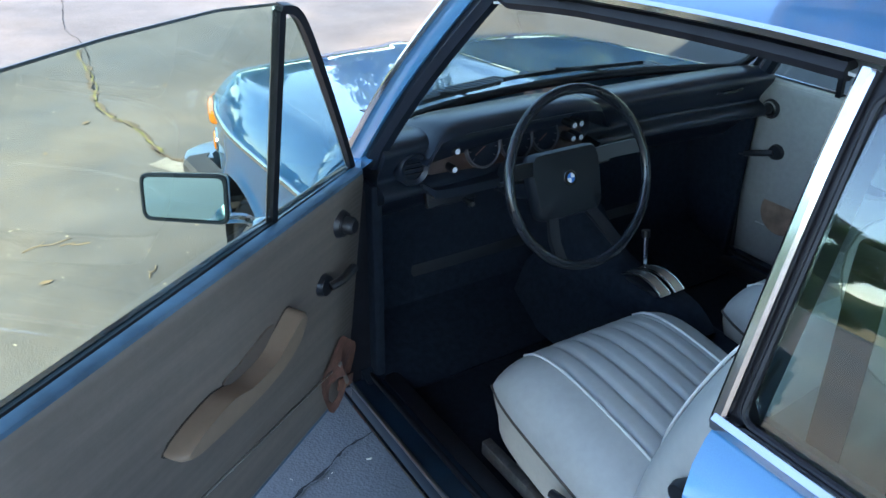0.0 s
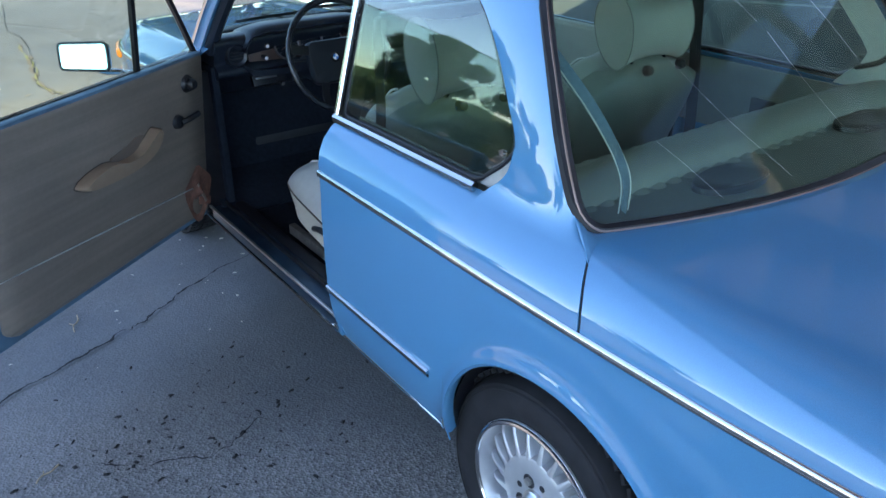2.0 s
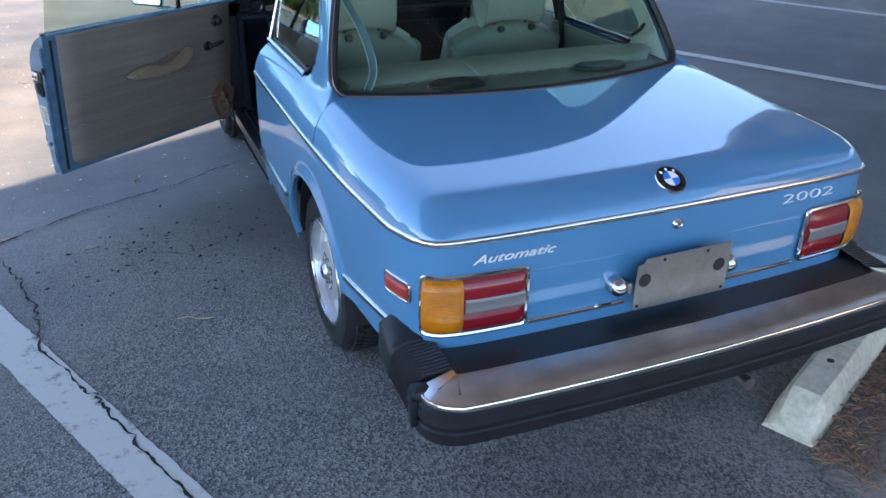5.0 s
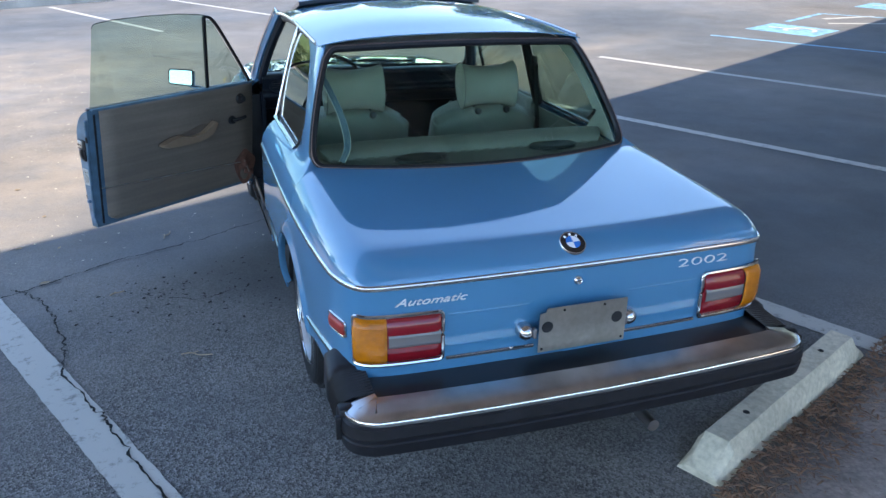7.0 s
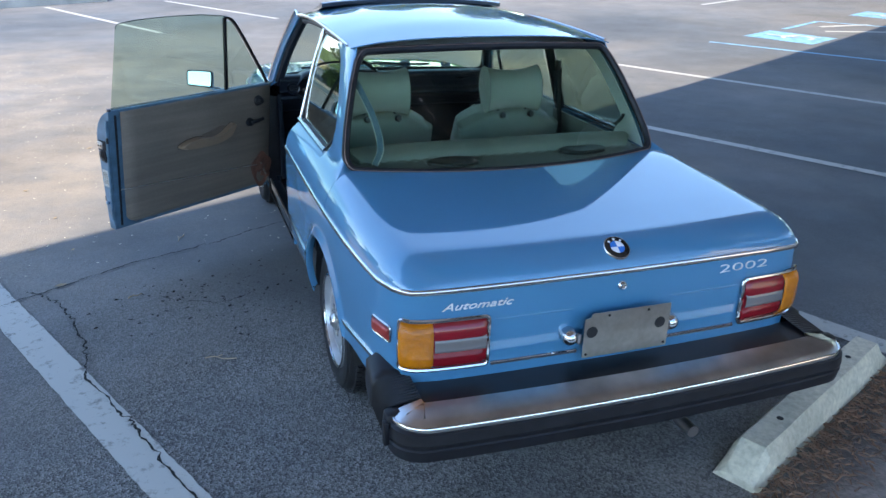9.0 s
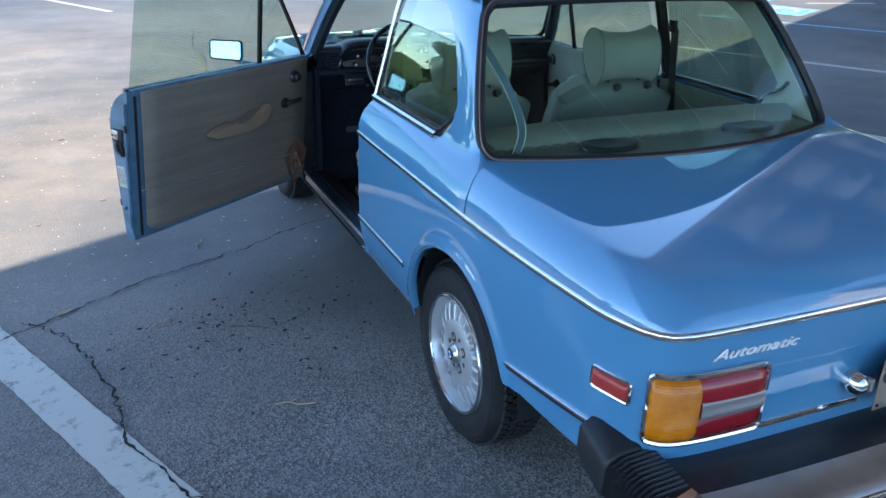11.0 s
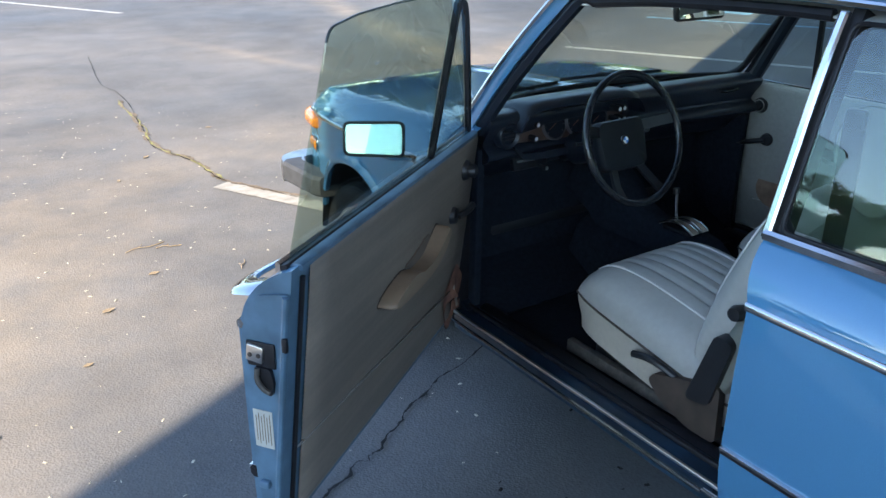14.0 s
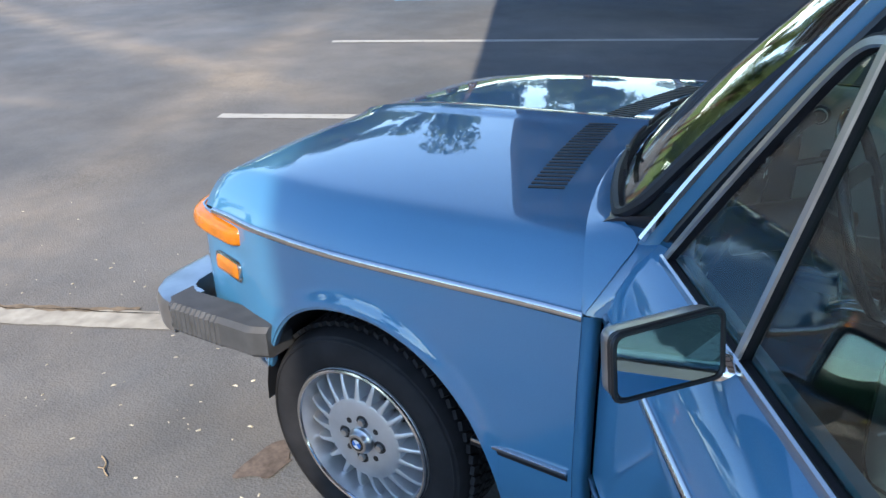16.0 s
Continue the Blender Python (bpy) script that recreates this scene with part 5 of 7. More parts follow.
for side in (-1, 1):
    tl = holder("tail_lamp", car)
    sa, sb, sc = REAR.where_y(-0.882), REAR.where_x(-0.628), REAR.where_x(-0.458)
    part("amber_lens", lens(REAR, sa, sb, 0.584, 0.736, 0.032, side, ends=(1, 0.25)), AMBER, tl, "ribbed amber indicator lens", smooth=180)
    part("red_lens", lens(REAR, sb, sc, 0.584, 0.736, 0.027, side, ends=(0.2, 1)), RED, tl, "deep red lens")
    part("reverse_lens", lens(REAR, sb + 0.004, sc - 0.010, 0.634, 0.692, 0.0300, side, ends=(0.1, 0.1)), CLEAR, tl, "smoky clear reversing lens")
    part("bezel", lamp_frame(REAR, sa, sc, 0.580, 0.741, 0.013, side, 0.0066), CHROME, tl, "chrome lamp bezel")
    sm = holder("side_marker", car)
    s0, s1 = REAR.where_y(-0.755), REAR.where_y(-0.850)
    part("red_lens", lens(REAR, s0, s1, 0.650, 0.694, 0.018, side), REFLECTOR, sm, "small red reflector", smooth=180)
    part("bezel", lamp_frame(REAR, s0, s1, 0.647, 0.697, 0.007, side, 0.0046), CHROME, sm, "chrome bezel")
    fl = holder("front_indicator", car)
    s0, s1 = FRONT.where_y(2.825), FRONT.where_x(-0.50)
    part("amber_lens", lens(FRONT, s0, s1, 0.725, 0.772, 0.032, side, 30), AMBER, fl, "amber wrap-round indicator lens", smooth=180)
    sm = holder("side_marker", car)
    s0, s1 = FRONT.where_y(2.835), FRONT.where_y(2.945)
    part("amber_lens", lens(FRONT, s0, s1, 0.634, 0.676, 0.020, side), AMBER, sm, "small amber reflector", smooth=180)
    part("bezel", lamp_frame(FRONT, s0, s1, 0.633, 0.677, 0.007, side, 0.006), CHROME, sm, "chrome bezel")
    part("panel_joint", tube([wall(REAR, REAR.where_x(-0.60), z, 0.0004, side) for z in lin(0.748, 0.815, 6)], 0.0011, 5, up=(1, 0, 0)), RUBBER, car, "fine dark panel joint")
    # crease and lower trim on the tail panel
    part("tail_crease", strip(REAR, REAR.where_x(-0.44), REAR.where_x(-0.175), 0.715, 0.729, 0.004, side, 8), PAINT, car)
    part("tail_trim", strip(REAR, REAR.where_x(-0.445), REAR.where_x(-0.155), 0.567, 0.582, 0.010, side, 8), CHROME, car, "thin chrome strip")

r0 = min(range(len(lid_rows)), key=lambda k: abs(lid_rows[k][30].y + 0.898))
along_y = (lid_rows[r0 - 1][30] - lid_rows[r0 + 1][30]).normalized()
badge_at = lid_rows[r0][30] + Vector((-0.014, 0, 0))
rd = holder("badge", car, Matrix.Translation(badge_at) @ Matrix.Rotation(math.atan2(along_y.z, along_y.y), 4, "X"), "round enamelled badge with a blue and white field")
part("rim", lathe([(0.0, 0.006), (0.0425, 0.006), (0.0445, 0.003), (0.0445, -0.010)], 40), CHROME, rd)
part("ring", lathe([(0.0, 0.0072), (0.025, 0.0072), (0.0405, 0.0064), (0.041, 0.004)], 40), ENAMEL_BLACK, rd)
for k in range(4):
    own = bmesh.new()
    c = own.verts.new((0, 0, 0.009))
    arc = [own.verts.new((0.0240 * math.cos(a), 0.0240 * math.sin(a), 0.0085)) for a in lin(k * math.pi / 2, (k + 1) * math.pi / 2, 10)]
    for i in range(9):
        own.faces.new((c, arc[i], arc[i + 1]))
    part("field", own, ENAMEL_BLUE if k % 2 else WHITE, rd)
for a in (50, 90, 130):
    p = Vector((0.031 * math.cos(radians(a)), 0.031 * math.sin(radians(a)), 0.0072))
    part("letter_bar", box(0.007, 0.009, 0.001, 0, p, rot=Matrix.Rotation(radians(a - 90), 3, "Z")), WHITE, rd)
part("lock", lathe([(0.0, -0.014), (0.004, -0.014), (0.005, -0.009), (0.010, -0.016), (0.015, -0.010), (0.018, 0.004)], 20, "y", (-0.012, -0.940, 0.782)), CHROME, car, "chrome boot lock")


def badge_text(name, text, size, at, shear, turn=0.0, material=CHROME, label="", weight=-0.0013):
    cu = bpy.data.curves.new(name, "FONT")
    cu.body, cu.size, cu.shear, cu.extrude, cu.bevel_depth, cu.align_x, cu.offset = text, size, shear, 0.0018, 0.0004, "CENTER", weight
    ob = bpy.data.objects.new(name, cu)
    scene.collection.objects.link(ob)
    me = bpy.data.meshes.new_from_object(ob.evaluated_get(bpy.context.evaluated_depsgraph_get()))
    bpy.data.objects.remove(ob)
    me.materials.clear()
    me.materials.append(material)
    o = new(name, me)
    o.parent = car
    o.matrix_basis = at
    if label:
        o["label"] = label
    return o


badge_text("model_badge", "2002", 0.040, pose(0.455, -0.938, 0.776, 90, 0, 1.5) @ Matrix.Diagonal((2.55, 1, 1, 1)), 0.0, material=BADGE_SHINE, label="chrome numerals on the tail, their shine painted pale")
badge_text("model_badge", "Automatic", 0.033, pose(-0.495, -0.938, 0.768, 90, 0, -2.5) @ Matrix.Diagonal((1.55, 1, 1, 1)), 0.42, material=BADGE_SHINE, label="chrome script on the tail, its shine painted pale", weight=-0.0004)

pl = holder("plate_holder", car, Matrix.Translation((-0.010, 0.014, -0.003)), label="bare unpainted plate bracket")
out = rounded_poly([(-0.152, 0.578), (0.152, 0.578), (0.152, 0.728), (-0.128, 0.728), (-0.131, 0.715), (-0.152, 0.712)], 0.004)
part("plate", prism(out, lambda u, v, d: Vector((u, -1.012 + d, v)), 0.002), PLATE, pl)
for x in (-0.125, 0.118):
    part("hole", lathe([(0.0, -1.0132), (0.0190, -1.0132), (0.0195, -1.010)], 20, "y", (x, 0, 0.665)), BLACK, pl, "dark round hole")
for x, z in ((-0.14, 0.59), (0.14, 0.59), (-0.07, 0.716), (0.07, 0.716)):
    part("bolt", lathe([(0.0, -1.0145), (0.004, -1.0145), (0.0045, -1.010)], 8, "y", (x, 0, z)), DIRT, pl)
part("bracket", box(0.22, 0.035, 0.05, 0.004, (0, -0.994, 0.65)), BLACK, pl)
for x in (-0.182, 0.182):
    lp = holder("plate_lamp", car, Matrix.Translation((-0.010, 0.030, -0.004)))
    part("housing", lathe([(0.0, -1.022), (0.012, -1.020), (0.024, -1.008), (0.028, -0.99), (0.028, -0.97)], 20, "y", (x, 0, 0.642)), CHROME, lp, "chrome plate lamp")
    part("lens", box(0.012, 0.02, 0.035, 0.005, (x * 0.88, -1.012, 0.642)), CLEAR, lp)


def half_path(pts):
    p = spline([(x, y, 0) for x, y in pts], 8)
    return p + [Vector((-q.x, q.y, 0)) for q in p[::-1][1:]]


rb = holder("rear_bumper", car)
path = half_path([(-0.785, -1.035), (-0.775, -1.085), (-0.735, -1.125), (-0.66, -1.142), (-0.35, -1.158), (0, -1.165)])
prof = [(-0.095, 0.545), (-0.03, 0.535), (-0.006, 0.527), (0.004, 0.519), (0.006, 0.510), (0.003, 0.500), (-0.09, 0.495)]
part("face_bar", sweep(path, prof, up=(0, 0, 1)), STEEL, rb, "worn bright metal bumper bar", smooth=35)
edge_path = [p + Vector((0, 0, 0.5215)) + Vector((0.0025 if p.x > 0.7 else (-0.0025 if p.x < -0.7 else 0), -0.0025 if abs(p.x) < 0.76 else 0, 0)) for p in path]
part("bar_edge", tube(edge_path, 0.0042, 8), CHROME, rb, "bright polished edge")
path2 = half_path([(-0.80, -0.99), (-0.803, -1.04), (-0.79, -1.10), (-0.745, -1.142), (-0.66, -1.158), (-0.35, -1.174), (0, -1.181)])
prof = [(-0.10, 0.506), (-0.012, 0.512), (-0.004, 0.506), (0.0, 0.474), (-0.004, 0.466), (-0.004, 0.458), (0.0, 0.454), (-0.006, 0.418), (-0.03, 0.408), (-0.10, 0.408)]
part("rubber_band", sweep(path2, prof), RUBBER, rb, "black rubber bumper band", smooth=30)
rows = [[Vector((x, -0.918 - 0.018 * (1 - (x / 0.7) ** 2), z)) for z in (0.50, 0.535)] + [Vector((x * 1.02, -1.02, 0.537)), Vector((x * 1.03, -1.09, 0.530))] for x in lin(-0.73, 0.73, 15)]
part("filler", grid(rows), BLACK, rb, "black rubber filler behind the bumper")
for side in (-1, 1):
    def section(y, grow, top):
        return [Vector((side * 0.69, y, top + 0.004)), Vector((side * (0.762 + grow), y, top + grow)), Vector((side * (0.790 + grow), y, top - 0.014 + grow)), Vector((side * (0.800 + grow), y, top - 0.032)), Vector((side * (0.803 + grow), y, top - 0.10)), Vector((side * 0.69, y, top - 0.105))]

    rows = []
    for k in range(45):
        f = k / 44
        groove = 0.0 if k in (0, 44) else -0.011 * (0.5 - 0.5 * math.cos(2 * math.pi * k / 4)) 
        rows.append(section(-0.885 - 0.135 * f, groove, 0.552 - 0.012 * f))
    part("bellows", grid(rows), RUBBER, rb, "finely ribbed black rubber bellows", smooth=80)
    rows = [section(y, g0, tp) for y, g0, tp in ((-0.762, -0.022, 0.578), (-0.768, -0.010, 0.582), (-0.80, -0.003, 0.576), (-0.86, 0.002, 0.562), (-0.882, 0.003, 0.557), (-0.887, 0.0, 0.553))]
    bm = grid(rows)
    bm.faces.new([bm.verts.new(p) for p in rows[0]])
    part("end_cap", bm, RUBBER, rb, "smooth black rubber cap", smooth=50)
    part("corner_block", box(0.075, 0.05, 0.105, 0.014, (side * 0.768, -1.035, 0.480)), RUBBER, rb)
    part("bar_clip", box(0.018, 0.022, 0.075, 0.004, (side * 0.806, -1.055, 0.475)), RUBBER, rb)

fb = holder("front_bumper", car)
path = half_path([(-0.79, 3.04), (-0.775, 3.10), (-0.73, 3.155), (-0.6, 3.19), (0, 3.22)])
prof = [(0.095, 0.545), (0.02, 0.550), (0.0, 0.545), (-0.008, 0.52), (-0.004, 0.46), (0.09, 0.455)]
part("face_bar", sweep(path, prof), STEEL, fb, "bright metal bumper bar")
for side in (-1, 1):
    rows = []
    for k in range(40):
        u = k / 39
        y = 2.715 + 0.35 * u
        rib = 0.004 * (1 if (k % 2 and 0.42 < u < 0.97) else 0)
        o = 0.800 + rib - 0.03 * max(0, u - 0.9) * 6 - 0.03 * max(0, 0.12 - u) * 5
        zt = 0.562 - 0.012 * u
        zb = 0.478 - 0.012 * u
        rows.append([Vector((side * (o - 0.085), y, zt)), Vector((side * (o - 0.012), y, zt)), Vector((side * o, y, zt - 0.012)), Vector((side * o, y, zb + 0.012)), Vector((side * (o - 0.012), y, zb)), Vector((side * (o - 0.085), y, zb))])
    b2 = grid(rows, wrap=True)
    for r in (rows[0], rows[-1]):
        b2.faces.new([b2.verts.new(p) for p in r])
    part("bumper_end", b2, mat("grey_rubber", (0.05, 0.05, 0.052), 0.6, grain=(20, 0.25), bump=(120, 0.2, 0.001)), fb, "weathered ribbed rubber bumper end", smooth=20)

# slots of the bonnet's air intake, and the wipers
vent = holder("air_intake", car, label="slotted intake at the rear of the bonnet")
for k in range(44):
    o = -1 if k < 22 else 1
    x = o * (0.034 + 0.472 * (k % 22) / 21)
    yb = 2.170 - 0.072 * (abs(x) / 0.5) ** 1.4
    a, b = Vector((x, yb, hood_z(x, yb) + 0.0035)), Vector((x + 0.018 * o, yb + 0.072, hood_z(x + 0.018 * o, yb + 0.072) + 0.0035))
    part("slot", sweep([a, b], [(-0.0058, -0.003), (0.0058, -0.003), (0.0060, 0.0004), (-0.0060, 0.0004)]), BLACK, vent)
for x0, x1 in ((-0.24, -0.50), (0.26, -0.16)):
    wp = holder("wiper", car, label="black windscreen wiper")
    y0 = 2.06 if x0 < 0 else 2.075
    arm = [Vector((x0, y0, 0.955)), Vector((x0 * 0.7 + x1 * 0.3, y0 - 0.02, 0.985)), ws_point(x0 / 0.65 * 0.45 + x1 / 0.65 * 0.55, 0.07, 0.022)]
    part("arm", tube(spline(arm, 6), 0.004, 6), BLACK, wp)
    blade = [ws_point(u, 0.04 + 0.05 * abs(u - x0 / 0.65), 0.016) for u in lin(x0 / 0.65 + 0.12, x1 / 0.65, 10)]
    part("blade", sweep(blade, [(-0.002, -0.006), (0.002, -0.006), (0.003, 0.005), (-0.003, 0.005)]), RUBBER, wp)


# ---- the doors ----
def door_outer(s, level, side=-1):
    """Points of a door's outside: level 0 at the sill, 1 at the trim, 2 at the window."""
    y = SIDE.at(s)[0].y
    if level <= 1:
        z = 0.322 + (T(y) - 0.322) * level
        return wall(SIDE, s, z, 0.006 + 0.8 * TUCK(T(y) - z) if side < 0 else 0, side)
    u = (level - 1) * (len(RISE) - 1)
    i = min(int(u), len(RISE) - 2)
    f = u - i
    up, inn = (RISE[i][k] * (1 - f) + RISE[i + 1][k] * f for k in (0, 1))
    q, n = SIDE.at(s)
    p = Vector((q.x - n.x * inn, q.y, T(y) + up))
    return p if side < 0 else mirrored(p)


def inner_x(z):
    return 0.728 - 0.115 * (z - 0.40)


HANDLE_Z = 0.872


def door(side, at):
    d = holder("door", car, at, "driver's door standing wide open" if side < 0 else "passenger door, shut")
    s0, s1 = 0.014, SIDE.len - 0.007
    levels = [k / 12 for k in range(13)] + [1 + k / 6 for k in range(1, 7)]
    rows = []
    for lv in levels:
        outer = [door_outer(s, lv, side) for s in lin(s0, s1, 18)]
        if side < 0 and lv > 1:
            for i, p in enumerate(outer[:5]):
                p.y += 0.036 * (lv - 1) * (1 - i / 5)
        z = outer[0].z
        xi = inner_x(z) + 0.006
        inn = [Vector((side * xi, y, z)) for y in lin(0.859, 1.895, 8)]
        rows.append(outer + inn)
    bm = grid(rows, wrap=True)
    for r in (rows[0], rows[-1]):
        bm.faces.new([bm.verts.new(p) for p in r])
    bmesh.ops.remove_doubles(bm, verts=bm.verts, dist=1e-5)
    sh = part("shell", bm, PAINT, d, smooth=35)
    sh.data.materials.append(SHADED_EDGE)                    # body blue darkened for the shade on shut edge and inner faces
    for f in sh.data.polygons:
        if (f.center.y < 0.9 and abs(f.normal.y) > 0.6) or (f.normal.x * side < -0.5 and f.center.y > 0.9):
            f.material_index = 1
    part("belt_trim", belt_trim(SIDE, s0, s1, side), CHROME, d, "narrow chrome belt trim")
    part("side_moulding", strip(SIDE, s0, s1, 0.466, 0.495, 0.011, side), RUBBER, d, "black rubber rubbing strip with bright edge")
    part("moulding_edge", strip(SIDE, s0, s1, 0.484, 0.496, 0.0130, side), CHROME, d, "thin chrome edge")
    # inner lining, ribbed lengthwise
    rows = []
    for k in range(97):
        z = (0.340 if side < 0 else 0.325) + (0.600 if side < 0 else 0.615) * k / 96
        rib = 0.0012 * (k % 2) if z > 0.53 else 0.0
        back = (0.918 if side < 0 else 0.905) + 0.030 * max(0.0, 1 - (z - 0.35) / 0.035) ** 2
        edge = 0.006 * max(0, 1 - min(k, 96 - k) / 2)
        dx = inner_x(z) - 0.004 - rib + edge
        rows.append([Vector((side * (dx + (0.006 if j in (0, 12) else 0)), y, z)) for j, y in enumerate([back, back + 0.004] + lin(1.0, 1.78, 9) + [1.889, 1.893])])
    panel = part("door_panel", thick(rows, -0.004 if side < 0 else 0.004), PANEL if side < 0 else VINYL_CARD, d, "grey-brown ribbed vinyl door lining" if side < 0 else "grey vinyl door lining", smooth=60)
    part("welt", tube([(side * (inner_x(0.5) - 0.007), y, 0.535 - 0.072 * (y - 0.89)) for y in lin(0.895, 1.79, 8)], 0.0022, 6), PIPING if side > 0 else STEEL, d, "thin bright welt")
    # arm rest with grip
    arm = holder("arm_rest", d)
    out = spline([(1.200, 0.692, 0), (1.255, 0.712, 0), (1.325, 0.722, 0), (1.365, 0.717, 0), (1.41, 0.706, 0), (1.49, 0.711, 0), (1.545, 0.738, 0), (1.590, 0.762, 0), (1.612, 0.746, 0), (1.585, 0.706, 0), (1.53, 0.680, 0), (1.46, 0.668, 0), (1.38, 0.666, 0), (1.30, 0.668, 0), (1.225, 0.675, 0)], 5, True)
    out = [Vector((1.612 - (1.612 - p.x) * 0.90, p.y, 0)) for p in out]
    mid = Vector((1.42, 0.71, 0))
    rows = [[Vector((side * (inner_x(p.y) - dx), mid.x + (p.x - mid.x) * k, (mid.y + 0.04 * (p.x - mid.x)) * (1 - k) + p.y * k)) for p in out] for k, dx in ((1.0, -0.004), (1.01, 0.022), (1.0, 0.040), (0.95, 0.050))]
    bm = grid(rows, wrap=True)
    bm.faces.new([bm.verts.new(p) for p in rows[-1]])
    bmesh.ops.remove_doubles(bm, verts=bm.verts, dist=1e-5)
    part("pad", bm, VINYL_TAN if side < 0 else VINYL_CARD, arm, "padded vinyl arm rest with a grip", smooth=50)
    out2 = rounded_poly([(1.385, 0.724), (1.45, 0.735), (1.53, 0.758), (1.560, 0.752), (1.50, 0.700), (1.43, 0.700)], 0.02, 3)
    part("grip_recess", prism(out2, lambda u, v, t: Vector((side * (inner_x(v) - 0.009 + t), u, v)), 0.006), mat("dark_brown_recess", (0.13, 0.10, 0.08), 0.6) if side < 0 else BLACK, arm, "dark recess behind the grip")
    part("pad_edge", tube([Vector((side * (inner_x(p.y) - 0.006), mid.x + (p.x - mid.x) * 1.012, p.y + (0.002 if p.y > 0.70 else -0.002))) for p in out], 0.0016, 5, True, up=(1, 0, 0)), DARK_TRIM, arm, "dark edge")
    # vent knob, latch lever, winder
    i = -side
    k1 = holder("vent_knob", d, Matrix.Translation((side * (inner_x(0.857) - 0.006), 1.797, 0.857)))
    part("base", lathe([(0.0, 0.012 * i), (0.026, 0.011 * i), (0.031, 0.0)], 24, "x"), BLACK, k1)
    tall = 0.034 if side < 0 else 0.017
    part("knob", lathe([(0.0, tall * i), (0.014, tall * i), (0.019, (tall - 0.006) * i), (0.019, 0.008 * i)], 16, "x"), BLACK, k1)
    part("ring", lathe([(0.020, 0.0135 * i), (0.023, 0.013 * i), (0.024, 0.010 * i)], 20, "x"), BLACK if side < 0 else STEEL, k1)
    k2 = holder("door_lever", d, Matrix.Translation((side * (inner_x(0.740) - 0.004), 1.735 if side < 0 else 1.755, 0.740 if side < 0 else 0.728)))
    part("boss", lathe([(0.0, 0.016 * i), (0.022, 0.014 * i), (0.026, 0.0)], 20, "x"), BLACK, k2)
    part("lever", tube(spline([(0.020 * i, 0, 0), (0.034 * i, 0.03, 0.006), (0.036 * i, 0.075, 0.012)] if side < 0 else [(0.020 * i, 0, 0), (0.034 * i, 0.05, -0.014), (0.036 * i, 0.10, -0.03)], 5), 0.010, 8), BLACK, k2)
    # broken lower corner with bare board
    if side < 0:
        n1 = 22
        pts = [(1.830 + 0.076 * math.cos(t) * (1 + 0.16 * math.sin(3 * t)), 0.435 + 0.102 * math.sin(t) * (1 + 0.12 * math.cos(4 * t))) for t in lin(0, 2 * math.pi, n1 + 1)[:-1]]
        rows = [[Vector((side * (inner_x(z) - 0.0105 + (0.0 if f > 0.9 else 0.004 - 0.012 * (f < 0.2))), 1.826 + (y - 1.830) * f, 0.435 + (z - 0.435) * f)) for y, z in pts] for f in (0.05, 0.35, 0.7, 1.0)]
        part("bare_board", grid(rows, wrap=True), RUST, d, "torn lining with bare rusty-brown board")
        part("torn_flap", box(0.006, 0.012, 0.09, 0.003, (side * (inner_x(0.44) - 0.018), 1.836, 0.437), rot=Matrix.Rotation(radians(22), 3, "X")), PANEL, d)
        part("torn_flap", box(0.006, 0.07, 0.03, 0.004, (side * (inner_x(0.40) - 0.018), 1.85, 0.40), rot=Matrix.Rotation(radians(-18), 3, "X")), RUST, d)
    else:
        part("speaker_mark", lathe([(0.0, 0.008 * i), (0.070, 0.008 * i), (0.074, 0.002 * i)], 28, "x", (side * (inner_x(0.52) - 0.001), 1.71, 0.53)), mat("faded_brown_patch", (0.25, 0.165, 0.115), 0.7, grain=(25, 0.3)), d, "round faded brown patch")
    # latch and stickers on the edge
    lt = holder("latch", d)
    part("pocket", box(0.060, 0.004, 0.052, 0.008, (side * 0.741, 0.8455, 0.768)), RUBBER, lt, "dark latch pocket")
    part("plate", box(0.036, 0.007, 0.036, 0.006, (side * 0.752, 0.8425, 0.770), rot=Matrix.Rotation(radians(-8 * side), 3, "Y")), STEEL, lt, "dull bolted plate")
    for dx in (0.743, 0.761):
        part("bolt", lathe([(0.0, 0.8365), (0.004, 0.8365), (0.005, 0.8395)], 10, "y", (side * dx, 0, 0.768)), DARK_TRIM, lt)
    part("claw", prism(rounded_poly([(0.722, 0.742), (0.757, 0.742), (0.754, 0.715), (0.742, 0.690), (0.722, 0.682), (0.716, 0.71)], 0.007), lambda u, v, t: Vector((side * u, 0.8405 + t, v)), 0.008), RUBBER, lt, "dark claw")
    part("lever", tube(spline([(side * 0.748, 0.838, 0.742), (side * 0.746, 0.834, 0.718), (side * 0.735, 0.836, 0.700), (side * 0.724, 0.838, 0.693)], 5), 0.0055, 7), RAIL_DUST, lt, "dull bent lever")
    face = [(inner_x(z) + 0.004, z) for z in (0.345, 0.62, 0.90)]
    # shut face coloured duller than the body to stand for its shade
    part("shut_face", prism(rounded_poly(face + [(0.740, 0.888), (0.772, 0.845), (0.784, 0.78), (0.779, 0.50), (0.765, 0.36)], 0.012), lambda u, v, t: Vector((side * u, 0.8490 + t, v)), 0.006), SHADED_EDGE, d, "blue shut face with its shade put into the colour")
    part("shut_lip", tube([(side * (inner_x(z) + 0.010), 0.8475, z) for z in lin(0.38, 0.895, 8)], 0.0065, 8, up=(1, 0, 0)), SHADED_EDGE, d, "raised lip")
